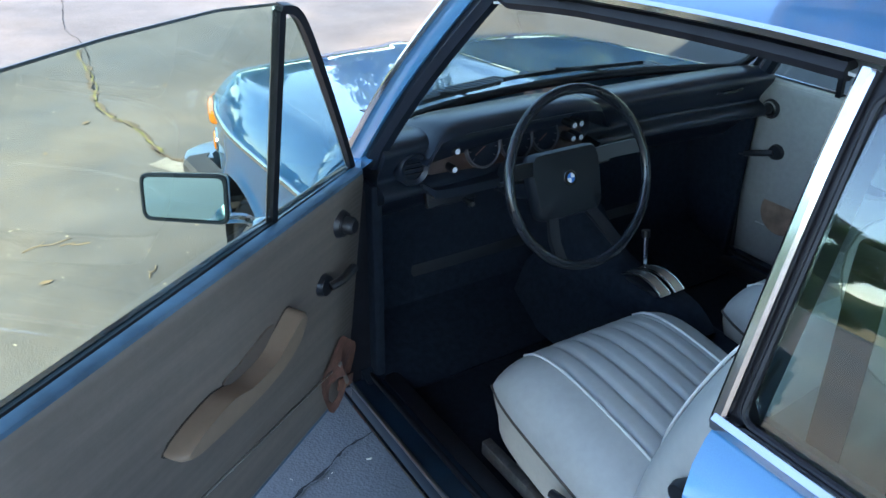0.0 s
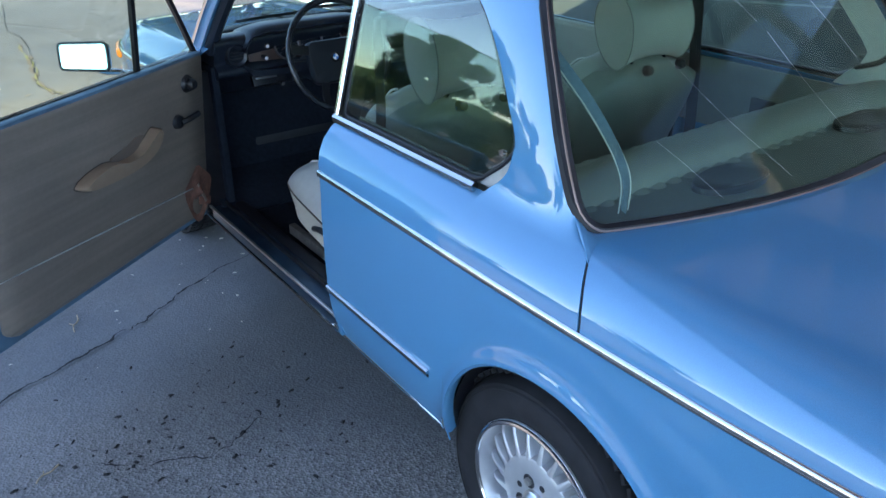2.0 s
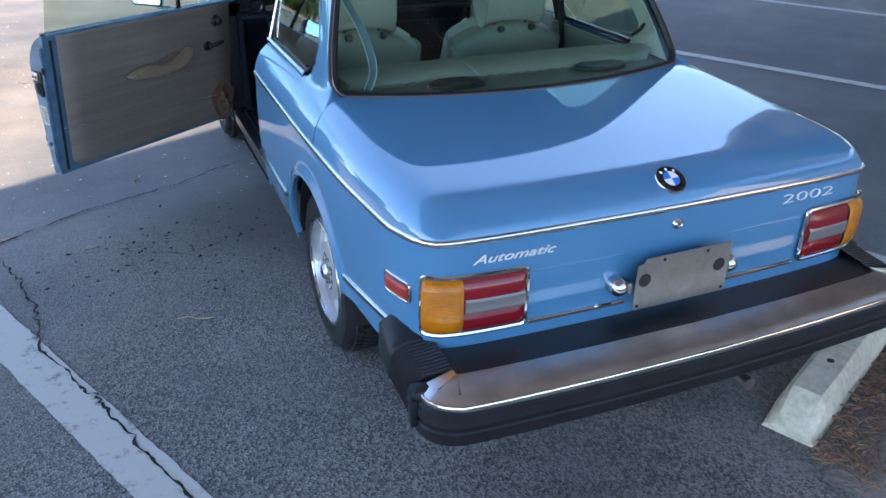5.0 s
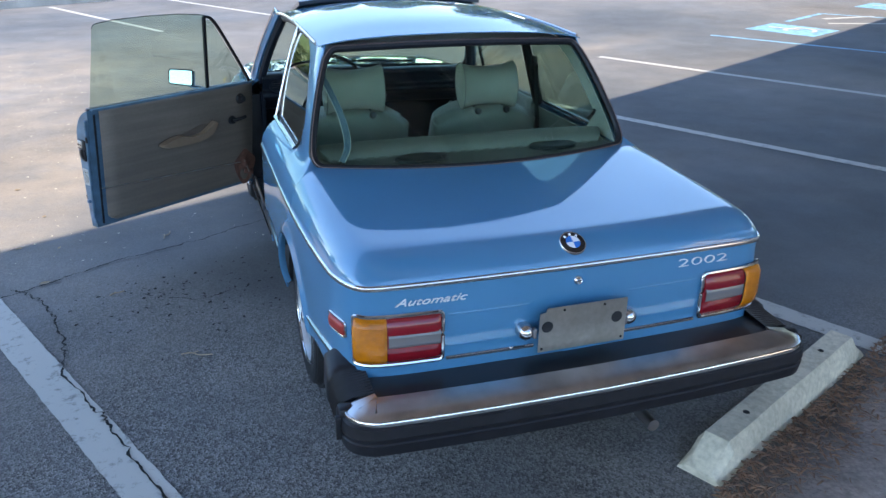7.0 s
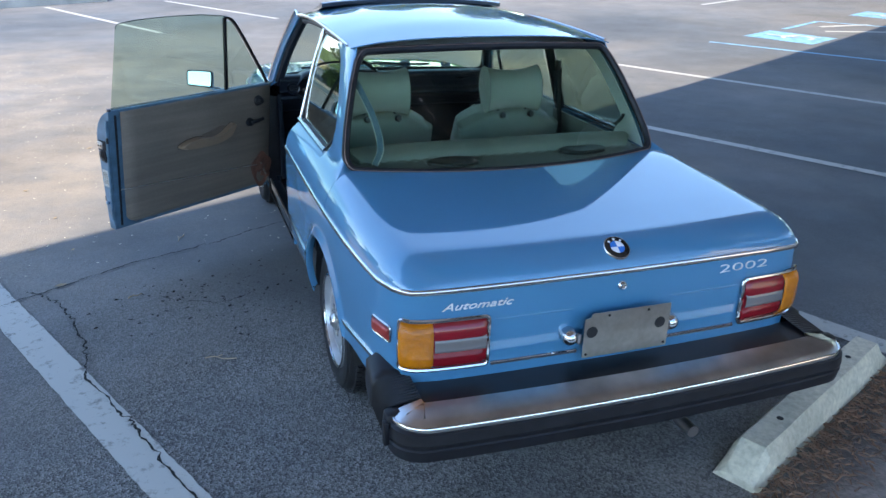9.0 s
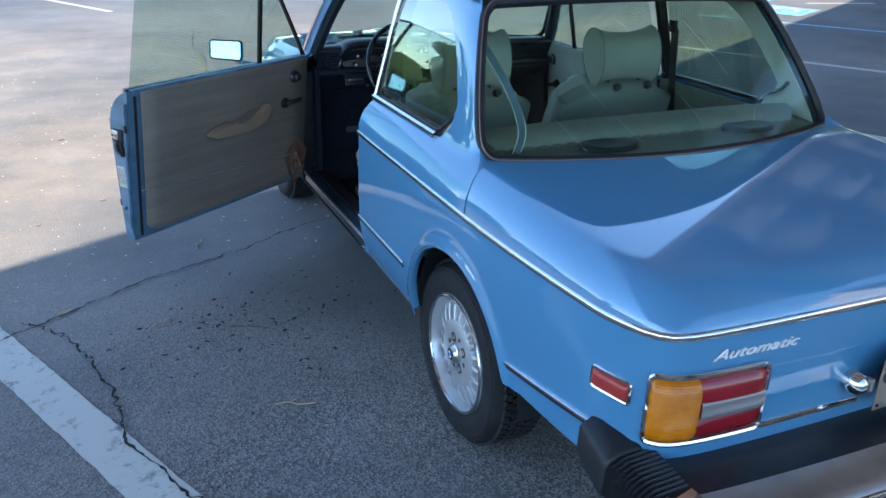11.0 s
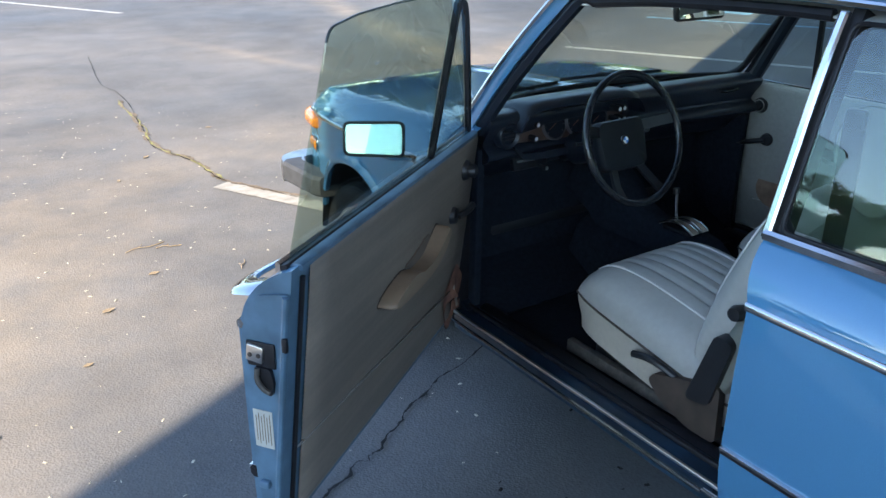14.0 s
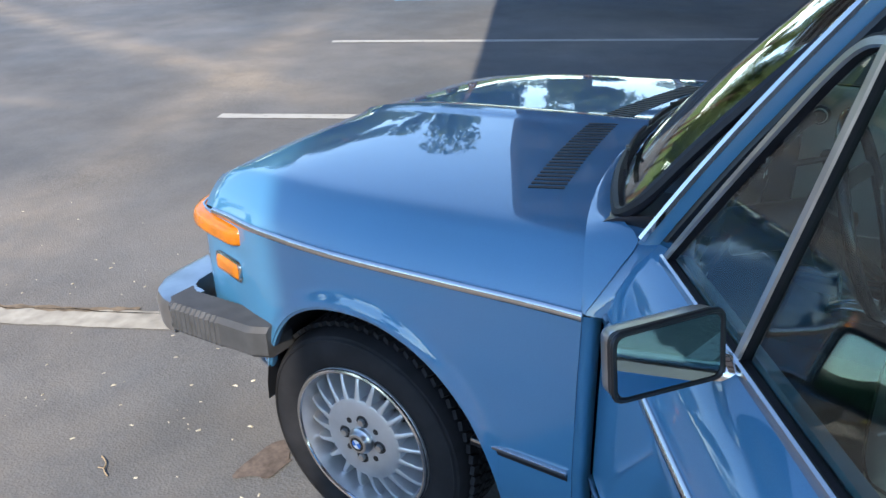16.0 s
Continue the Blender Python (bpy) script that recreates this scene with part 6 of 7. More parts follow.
    part("rubber_stop", box(0.012, 0.010, 0.030, 0.004, (side * (inner_x(0.80) + 0.004), 0.842, 0.80)), RUBBER, d)
    part("alignment_lug", box(0.022, 0.014, 0.016, 0.004, (side * 0.757, 0.843, 0.468)), SHADED_EDGE, d, "small striker lug")
    part("edge_sticker", box(0.042, 0.001, 0.086, 0, (side * 0.752, 0.8482, 0.598)), PAPER, d, "faded paper sticker")
    for k in range(6):
        part("sticker_bar", box(0.0016, 0.001, 0.070 - 0.012 * (k % 2), 0, (side * (0.737 + 0.006 * k), 0.8477, 0.598)), TAN_DIRT, d)
    edge_seal = [Vector((side * (inner_x(z) + 0.002), 0.892, z)) for z in lin(0.34, 0.92, 12)]
    part("edge_seal", tube(edge_seal, 0.0055, 7, up=(1, 0, 0)), RUBBER, d, "black door seal")
    # window: vent pane, main pane, channels
    fx = lambda z: side * (0.698 - 0.21 * (z - 0.94)) if side < 0 else side * (side_x(z) - 0.022)
    belt = [Vector((side * 0.697, y, 0.940)) for y in lin(0.875, 1.90, 14)]
    part("belt_seal", sweep(belt, [(-0.007, -0.012), (0.007, -0.012), (0.007, 0.001), (0.003, 0.004), (-0.007, 0.002)]), RUBBER, d, "black window seal")
    part("belt_chrome", sweep([p + Vector((side * 0.014, 0, 0.000)) for p in belt], [(-0.004, -0.012), (0.006, -0.010), (0.006, 0.004), (0, 0.008), (-0.004, 0.006)]), CHROME, d, "chrome window trim")
    part("inner_belt", sweep([Vector((side * 0.677, y, 0.946)) for y in lin(0.884, 1.89, 8)], [(-0.012, -0.012), (0.012, -0.012), (0.012, -0.003), (0.008, 0.0), (-0.008, 0.0), (-0.012, -0.004)]), SHADED_EDGE if side < 0 else VINYL, d)
    main = rounded_poly([(0.890, 0.930), (1.595, 0.930), (1.556, 1.345), (1.40, 1.362), (1.20, 1.366), (1.02, 1.362), (0.918, 1.350)], 0.022, 4)
    win = holder("door_window", d)
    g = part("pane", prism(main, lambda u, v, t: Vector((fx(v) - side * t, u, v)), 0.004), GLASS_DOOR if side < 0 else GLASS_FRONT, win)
    g.visible_shadow = False
    part("pane_edge", tube([Vector((fx(v) - side * 0.002, u, v)) for u, v in sorted((q for q in main if q[1] > 1.0 and q[0] < 1.55), key=lambda q: q[0])], 0.0024, 5, up=(1, 0, 0)), DARK_EDGE, win, "dark ground edge of the glass")
    vent_out = rounded_poly([(1.882, 0.945), (1.605, 0.945), (1.565, 1.318), (1.598, 1.318)], 0.012, 3)
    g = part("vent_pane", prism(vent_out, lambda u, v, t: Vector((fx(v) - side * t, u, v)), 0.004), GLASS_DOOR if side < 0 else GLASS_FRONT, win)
    g.visible_shadow = False
    bar = [Vector((fx(z), 1.600 - 0.043 * (z - 0.935) / 0.395, z)) for z in lin(0.935, 1.335, 8)]
    part("division_bar", sweep(bar, [(-0.008, -0.007), (0.008, -0.007), (0.008, 0.007), (-0.008, 0.007)], up=(side, 0, 0.3)), RUBBER, win, "black division bar")
    part("bar_edge", sweep([p + Vector((side * 0.0085, 0.0, 0)) for p in bar], [(-0.0075, -0.002), (0.0075, -0.002), (0.0055, 0.002), (-0.0055, 0.002)], up=(side, 0, 0.3)), STEEL, win)
    front = spline([(fx(0.94), 1.900, 0.94), (fx(1.06), 1.815, 1.06), (fx(1.2), 1.710, 1.2), (fx(1.29), 1.638, 1.29), (fx(1.328), 1.595, 1.328), (fx(1.338), 1.553, 1.338)], 5)
    part("vent_frame", sweep(front, [(-0.007, -0.007), (0.007, -0.007), (0.007, 0.007), (-0.007, 0.007)], up=(side, 0, 0.3)), RUBBER, win, "black vent window frame")
    part("vent_edge", sweep([p + Vector((side * 0.0085, 0.0, 0)) for p in front], [(-0.0065, -0.002), (0.0065, -0.002), (0.0045, 0.002), (-0.0045, 0.002)], up=(side, 0, 0.3)), STEEL, win)
    # outside handle
    h = holder("door_handle", d)
    outer = spline([(1.095, -0.012, 0), (1.06, 0.030, 0), (1.00, 0.052, 0), (0.935, 0.061, 0), (0.890, 0.050, 0), (0.872, -0.012, 0)], 5)
    inner = spline([(1.065, -0.012, 0), (1.042, 0.018, 0), (1.00, 0.031, 0), (0.965, 0.034, 0), (0.948, 0.020, 0), (0.950, -0.012, 0)], 5)
    rows = []
    for a, b in zip(outer, inner):
        m0 = a.lerp(b, 0.5)
        at = lambda p, dz: Vector((side * (0.778 + p.y), p.x, HANDLE_Z + dz - 0.25 * max(p.y, 0)))
        rows.append([at(a, -0.002), at(a.lerp(b, 0.10), 0.006), at(m0, 0.008), at(a.lerp(b, 0.90), 0.006), at(b, -0.002), at(a.lerp(b, 0.85), -0.005), at(a.lerp(b, 0.15), -0.005)])
    part("grip", grid(rows, wrap=True), CHROME, h, "chrome pull handle", smooth=60)
    for k in range(9):
        f = 0.52 + 0.034 * k
        p, q = outer[int(f * (len(outer) - 1))], inner[int(f * (len(inner) - 1))]
        part("grip_rib", tube([at(p.lerp(q, 0.22), 0.0062), at(p.lerp(q, 0.78), 0.0062)], 0.0016, 5), CHROME, h)
    return d


HINGE = Vector((-0.80, 1.885, 0))
OPEN = Matrix.Translation(HINGE) @ Matrix.Rotation(radians(-54.7), 4, "Z") @ Matrix.Translation(-HINGE)
left_door = door(-1, OPEN)
right_door = door(1, Matrix())

# the door mirror on its stalk
mw = holder("door_mirror", left_door, OPEN.inverted() @ Matrix.Translation((-1.103, 1.706, 0.997)) @ Matrix.Rotation(math.atan2(-0.082, 0.118), 4, "Z") @ Matrix.Rotation(radians(-9.25), 4, "X"), "rectangular door mirror in a black frame")
face = rounded_poly([(-0.072, -0.040), (0.078, -0.044), (0.078, 0.042), (-0.072, 0.040)], 0.014, 4)
part("glass", prism([(u * 0.94, v * 0.9) for u, v in face], lambda u, v, d: Vector((u, -0.0162 + d, v)), 0.002), BLUE_MIRROR, mw)
bm = prism(face, lambda u, v, d: Vector((u, -0.0155 + d, v)), 0.012)
part("frame", bm, BLACK, mw)
part("frame_edge", tube([Vector((u, -0.015, v)) for u, v in face], 0.0035, 6, True, up=(0, 1, 0)), BLACK, mw)
rows = [[Vector((u * k, y, v * k)) for u, v in face] for k, y in ((1.0, -0.004), (0.97, 0.012), (0.85, 0.026), (0.5, 0.036), (0.05, 0.038))]
part("shell", grid(rows, wrap=True), STEEL, mw, "bright metal shell")
foot_w = OPEN @ Vector((-0.722, 1.60, 0.925))
stalk = [mw.matrix_basis.inverted() @ OPEN.inverted() @ p for p in (foot_w, foot_w + Vector((-0.02, 0.03, 0.012)), Vector((-1.06, 1.70, 0.945)), Vector((-1.085, 1.715, 0.965)))]
part("stalk", tube(spline(stalk, 6), 0.010, 8), CHROME, mw, "chrome stalk")
part("foot", lathe([(0.0, 0.02), (0.012, 0.018), (0.024, 0.006), (0.027, -0.006)], 16, at=(0, 0, 0)), CHROME, mw, m=mw.matrix_basis.inverted() @ Matrix.Translation(OPEN.inverted() @ foot_w) @ Matrix.Rotation(radians(-60), 4, "Y"))


# ---- inside ----
part("floor_carpet", box(1.30, 1.75, 0.03, 0.01, (0, 1.10, 0.295)), CARPET, car, "black carpet")
part("tunnel", sweep([(0, 0.35, 0.31), (0, 1.2, 0.32), (0, 1.95, 0.36)], [(-0.17, -0.02), (-0.12, 0.12), (-0.06, 0.16), (0.06, 0.16), (0.12, 0.12), (0.17, -0.02)]), CARPET, car, "black carpeted tunnel")
rows = [[Vector((x, y, z)) for x in lin(-0.70, 0.70, 9)] for y, z in ((1.78, 0.30), (2.02, 0.40), (2.08, 0.60), (2.06, 0.90))]
part("firewall", thick(rows, 0.02), CARPET, car, "black footwell carpet")
for side in (-1, 1):
    part("sill", box(0.05, 1.10, 0.085, 0.012, (side * 0.632, 1.36, 0.300)), RUBBER, car, "black carpeted inner sill")
    part("step_strip", box(0.085, 1.02, 0.060, 0.008, (side * 0.693, 1.345, 0.308)), DULL_BLUE, car, "dark blue painted step")
    part("step_strip", box(0.012, 1.02, 0.016, 0.005, (side * 0.678, 1.345, 0.343)), RUBBER, car)
    part("step_trim", box(0.010, 1.06, 0.010, 0.003, (side * 0.735, 1.345, 0.338)), STEEL, car, "worn bright sill edge")
    part("kick_panel", box(0.03, 0.24, 0.54, 0.01, (side * 0.655, 1.955, 0.60)), CARPET, car, "black footwell side panel")
    part("hinge_post", box(0.085, 0.04, 0.54, 0.01, (side * 0.705, 1.885, 0.58)), RUBBER, car, "black front door post")
    part("lock_post", box(0.07, 0.03, 0.46, 0.008, (side * 0.735, 0.838 if side > 0 else 0.785, 0.56)), PAINT, car)
    part("lock_post_seal", tube([(side * 0.675, 0.852 if side > 0 else 0.805, z) for z in lin(0.33, 0.94, 8)], 0.012, 7, up=(1, 0, 0)), RUBBER, car)
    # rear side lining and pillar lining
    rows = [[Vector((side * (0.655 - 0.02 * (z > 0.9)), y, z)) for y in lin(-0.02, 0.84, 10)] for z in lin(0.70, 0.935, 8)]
    part("side_lining", thick(rows, 0.01 * side), VINYL_DARK, car, "grey vinyl rear side lining")
    part("arm_recess", box(0.012, 0.13, 0.075, 0.012, (side * 0.648, 0.46, 0.80)), BLACK, car, "black ashtray")
    rows = []
    for z in lin(0.935, 1.335, 12):
        a = Vector((side * (side_x(z) - 0.03), QW_REAR(z) + 0.02, z))
        b = Vector((side * (RW_X(z) - 0.022), RW_Y(z) + 0.03, z))
        c = Vector((side * (side_x(z) - 0.028), b.y + 0.05, z))
        rows.append([a * (1 - u) ** 2 + c * 2 * u * (1 - u) + b * u * u for u in lin(0, 1, 8)])
    part("pillar_lining", thick(rows, 0.004), HEADLINER, car, "pale pillar lining")

# parcel shelf and rear seat
rows = [[Vector((x, y - 0.10 * (1 - (x / 0.66) ** 2) * (y < 0.0), 0.918)) for x in lin(-0.63, 0.63, 11)] for y in (-0.035, -0.01, 0.08, 0.17)]
part("parcel_shelf", thick(rows, 0.012), SHELF, car, "dark grey vinyl parcel shelf")
for x, y in ((-0.24, -0.02), (0.36, 0.02)):
    sp = holder("shelf_speaker", car, Matrix.Translation((x, y, 0.932)))
    rows = [[Vector((0.11 * k * math.cos(t), 0.055 * k * math.sin(t), z)) for t in lin(0, 2 * math.pi, 25)[:-1]] for k, z in ((1.0, 0.0), (0.98, 0.012), (0.9, 0.016), (0.5, 0.013), (0.02, 0.013))]
    part("grille", grid(rows, wrap=True), BLACK, sp, "black oval loudspeaker")


def padded(w, d, h, pleats=0, p0=0.0, p1=1.0, crown=0.03, nu=61, nv=26, power=5.0, pleat_depth=0.006, skirted="all", corner=0.0):
    """A stuffed cushion, middle at its foot: w wide (x), d deep (y), h high, with lengthwise pleats in the middle."""
    rows = []
    for i in range(nv):
        v = -1 + 2 * i / (nv - 1)
        v = math.sin(v * math.pi / 2)
        row = []
        for j in range(nu):
            u = math.sin((-1 + 2 * j / (nu - 1)) * math.pi / 2 * 0.999)
            e = max(0.0, 1 - abs(u) ** power) ** (1 / 2.6) * max(0.0, 1 - abs(v) ** power) ** (1 / 2.6)
            z = h * 0.5 + (h * 0.5 + crown * (1 - u * u) * (1 - v * v)) * e
            f = (u + 1) / 2
            if pleats and p0 < f < p1:
                z -= pleat_depth * (1 - abs(math.sin(math.pi * pleats * (f - p0) / (p1 - p0)))) ** 2.6 * e
            row.append(Vector((u * w / 2 * (1 - corner * v ** 6), v * d / 2 * (1 - corner * u ** 6), z)))
        rows.append(row)
    bm = grid(rows)
    low = []
    edge = [rows[0][j] for j in range(nu)] + [rows[i][-1] for i in range(1, nv)] + [rows[-1][j] for j in range(nu - 2, -1, -1)] + [rows[i][0] for i in range(nv - 2, 0, -1)]
    skirt = [edge, [Vector((p.x * 0.995, p.y * 0.99, h * 0.25)) for p in edge], [Vector((p.x * 0.95, p.y * 0.93, 0)) for p in edge]]
    if skirted == "none":
        return bm
    if skirted == "only":
        bm.free()
        bm = bmesh.new()
        skirt = [edge, [Vector((p.x * 0.985, p.y * (0.965 if p.y > 0 else 0.99), h * 0.32)) for p in edge], [Vector((p.x * 0.965, p.y * (0.90 if p.y > 0 else 0.97), h * 0.12)) for p in edge], [Vector((p.x * 0.95, p.y * (0.87 if p.y > 0 else 0.96), -0.015)) for p in edge]]
    grid(skirt, bm, wrap=True)
    bm.faces.new([bm.verts.new(p) for p in skirt[-1]])
    bmesh.ops.remove_doubles(bm, verts=bm.verts, dist=1e-5)
    return bm


def seat_piping(w, d, h, f, crown):
    out = []
    for v in lin(-0.97, 0.97, 22):
        u = 2 * f - 1
        e = max(0.0, 1 - abs(u) ** 5) ** (1 / 2.6) * max(0.0, 1 - abs(v) ** 5) ** (1 / 2.6)
        out.append(Vector((u * w / 2, v * d / 2, h * 0.5 + (h * 0.5 + crown * (1 - u * u) * (1 - v * v)) * e + 0.001)))
    return out


def front_seat(x):
    st = holder("front_seat", car, Matrix.Translation((x, 1.20 if x < 0 else 1.15, 0.0)), "grey vinyl front seat with pleated middle and pale piping")
    tilt = Matrix.Translation((0, 0.008, 0.396)) @ Matrix.Rotation(radians(9.5), 4, "X")
    w, d, h, cr = 0.535, 0.585, 0.182, 0.034
    cu = part("cushion", padded(w, d, h, 6, 0.21, 0.79, cr, nu=141, skirted="none", corner=0.075, pleat_depth=0.010), VINYL, st, smooth=70, m=tilt)
    part("cushion_skirt", padded(w, d, h, 7, 0.21, 0.79, cr, skirted="only", corner=0.075), VINYL_SIDE, cu, "beige vinyl cushion side", smooth=70)
    for f in (0.20, 0.80):
        part("piping", tube(seat_piping(w, d, h, f, cr), 0.0032, 6), PIPING, cu, "pale piping")
    loop = []
    for t in lin(0, 2 * math.pi, 73)[:-1]:
        c, s = math.cos(t), math.sin(t)
        k = 1 / max(abs(c), abs(s))
        u, v = c * k, s * k
        loop.append(Vector((u * w / 2 * (1.002 - 0.075 * v ** 6), v * d / 2 * (1.002 - 0.075 * u ** 6), h * 0.5)))
    part("piping", tube(loop, 0.0038, 6, True), DARK_TRIM, cu, "dark edge piping")
    back_m = Matrix.Translation((0, -0.262, 0.755)) @ Matrix.Rotation(radians(113), 4, "X") @ Matrix.Translation((0, 0.0, -0.0)) @ Matrix.Rotation(math.pi, 4, "Y") @ Matrix.Translation((0, 0, -0.075))
    top_sign = 1 if (back_m @ Vector((0, 0.25, 0))).z > (back_m @ Vector((0, -0.25, 0))).z else -1

    def arched(bm):
        """Lets the top edge of a backrest fall towards its sides."""
        for v in bm.verts:
            f = v.co.y * top_sign / 0.25
            if f > 0:
                v.co.y -= top_sign * 0.075 * f * f * min(abs(v.co.x) / 0.25, 1) ** 2.2
        return bm

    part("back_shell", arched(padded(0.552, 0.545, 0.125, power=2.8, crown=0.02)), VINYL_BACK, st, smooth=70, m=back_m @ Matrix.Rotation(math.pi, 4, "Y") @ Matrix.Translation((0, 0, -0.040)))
    bk = part("backrest", arched(padded(0.51, 0.50, 0.15, 7, 0.22, 0.78, 0.03, power=3.2)), VINYL, st, smooth=70, m=back_m)
    for f in (0.2, 0.8):
        part("piping", arched(tube(seat_piping(0.50, 0.50, 0.15, f, 0.03), 0.003, 6)), PIPING, bk, "pale piping")
    hr = holder("head_rest", st, Matrix.Translation((0, -0.418, 1.066)) @ Matrix.Rotation(radians(-14), 4, "X"))
    rows = []
    for u in [-1, -0.985] + lin(-0.9, 0.9, 19) + [0.985, 1]:
        k = 0.93 if abs(u) > 0.999 else 1.0
        rows.append([Vector((u * 0.140, 0.074 * k * math.cos(t) * (0.90 + 0.14 * u * u) * (1 + 0.12 * math.sin(t)), 0.108 * k * math.sin(t) * (0.86 + 0.20 * abs(u) ** 2.5))) for t in lin(0, 2 * math.pi, 25)[:-1]])
    bm = grid(rows, wrap=True)
    for r in (rows[0], rows[-1]):
        bm.faces.new([bm.verts.new(p) for p in r])
    bmesh.ops.remove_doubles(bm, verts=bm.verts, dist=1e-4)
    pad = part("pad", bm, VINYL_REST, hr, "grey vinyl head rest roll", smooth=60)
    for r in (rows[1], rows[-2]):
        part("piping", tube([p * 1.006 for p in r], 0.0018, 6, True, up=(1, 0, 0)), VINYL_DARK, pad, "dark end piping")
    for xx in (-0.075, 0.075):
        part("post", tube([(xx, 0, -0.07), (xx, 0.0, -0.16)], 0.006, 8, up=(0, 1, 0)), BLACK, hr)
        part("collar", lathe([(0.0, -0.022), (0.013, -0.020), (0.017, -0.008), (0.017, 0.0)], 14, "y", (xx, -0.055, -0.128)), BLACK, hr, "round black knob")
    for xx, yy, zz in ((-0.185, -0.318, 0.80), (0.185, -0.318, 0.80)):
        part("back_button", lathe([(0.0, -0.014), (0.010, -0.012), (0.014, 0.0), (0.014, 0.02)], 14, "y", (xx, yy - 0.03, zz)), BLACK, st, "round black button")
    part("base", box(0.44, 0.42, 0.07, 0.012, (0, -0.01, 0.36)), BLACK, st)
    for xx in (-0.23, 0.23):
        part("rail", box(0.026, 0.58, 0.038, 0.005, (xx * 1.05, -0.01, 0.347)), RAIL_DUST, st, "dusty steel seat rail")
    return st


for x in (-0.335, 0.335):
    st = front_seat(x)
    o = -1 if x < 0 else 1
    rc = holder("recliner", st)
    part("side_plate", prism(rounded_poly([(-0.275, 0.345), (-0.19, 0.345), (-0.10, 0.375), (-0.055, 0.415), (-0.07, 0.440), (-0.15, 0.465), (-0.265, 0.50)], 0.02), lambda u, v, d: Vector((o * (0.262 + d), u, v)), 0.024), DARK_TRIM, rc, "worn brown recliner cover")
    part("lever", tube(spline([(o * 0.275, -0.13, 0.455), (o * 0.285, -0.09, 0.472), (o * 0.290, -0.045, 0.476), (o * 0.288, 0.0, 0.464)], 5), 0.010, 8), BLACK, rc, "black lever")
    part("arm", prism(rounded_poly([(-0.245, 0.44), (-0.175, 0.43), (-0.235, 0.635), (-0.285, 0.625)], 0.02), lambda u, v, d: Vector((o * (0.262 + d), u, v)), 0.032), BLACK, rc, "black backrest hinge cover")
    part("knob", lathe([(0.0, 0.05 * o), (0.016, 0.048 * o), (0.020, 0.035 * o), (0.012, 0.0)], 16, "x", (o * 0.245, -0.27, 0.70)), BLACK, rc)

rs = holder("rear_seat", car, label="grey vinyl rear bench with a pleated top roll")
part("cushion", padded(1.24, 0.48, 0.16, 14, 0.06, 0.94, 0.02, 121), VINYL_DARK, rs, smooth=70, m=Matrix.Translation((0, 0.40, 0.36)))
part("backrest", padded(1.26, 0.50, 0.14, 16, 0.05, 0.95, 0.01, 121), VINYL_DARK, rs, smooth=70, m=Matrix.Translation((0, 0.12, 0.72)) @ Matrix.Rotation(radians(-74), 4, "X"))
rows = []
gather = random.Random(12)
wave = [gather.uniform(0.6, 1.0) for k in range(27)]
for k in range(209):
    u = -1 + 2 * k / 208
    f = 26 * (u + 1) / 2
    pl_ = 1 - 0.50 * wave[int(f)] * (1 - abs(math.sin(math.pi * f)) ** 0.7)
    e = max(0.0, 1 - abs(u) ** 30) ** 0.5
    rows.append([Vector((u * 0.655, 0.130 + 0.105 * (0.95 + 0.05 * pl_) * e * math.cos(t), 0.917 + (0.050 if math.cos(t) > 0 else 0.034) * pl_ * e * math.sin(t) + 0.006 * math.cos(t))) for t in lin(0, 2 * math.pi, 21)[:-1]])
part("top_roll", grid(rows, wrap=True), VINYL_DARK, rs, "gathered vinyl roll", smooth=70)

# dashboard
dash = holder("dashboard", car, label="black padded dashboard")
prof = spline([(1.99, 0.925, 0), (1.93, 0.960, 0), (1.86, 0.975, 0), (1.815, 0.972, 0), (1.796, 0.956, 0), (1.802, 0.935, 0), (1.822, 0.905, 0), (1.834, 0.878, 0), (1.818, 0.868, 0), (1.802, 0.855, 0), (1.803, 0.838, 0), (1.822, 0.826, 0), (1.87, 0.80, 0), (1.93, 0.74, 0)], 3)
prof = [(p.x, p.y) for p in prof] + [(2.03, 0.72), (2.05, 0.90)]
rows = []
for x in lin(-0.655, 0.655, 21):
    rows.append([Vector((x, y + 0.035 * (1 - (x / 0.66) ** 2), z)) for y, z in prof])
bm = grid(rows, wrap=True)
for r in (rows[0], rows[-1]):
    bm.faces.new([bm.verts.new(p) for p in r])
bmesh.ops.remove_doubles(bm, verts=bm.verts, dist=1e-5)
part("pad", bm, DASH, dash, smooth=50)
rows = []
for u in lin(-1, 1, 17):
    k = max(0.0, 1 - abs(u) ** 6) ** 0.4
    rows.append([Vector((-0.285 + u * 0.27, y, 0.885 + (z - 0.885) * (0.35 + 0.65 * k))) for y, z in ((1.95, 0.98), (1.88, 1.000), (1.82, 1.003), (1.785, 0.996), (1.775, 0.98), (1.80, 0.968), (1.85, 0.96), (1.86, 0.85), (1.80, 0.838), (1.80, 0.815), (1.90, 0.80))])
part("instrument_hood", thick(rows, -0.006), DASH, dash, "hooded instrument panel", smooth=50)
part("fascia", box(0.47, 0.012, 0.095, 0.004, (-0.285, 1.850, 0.905), rot=Matrix.Rotation(radians(-14), 3, "X")), WOOD_DASH, dash, "dark brown instrument fascia")
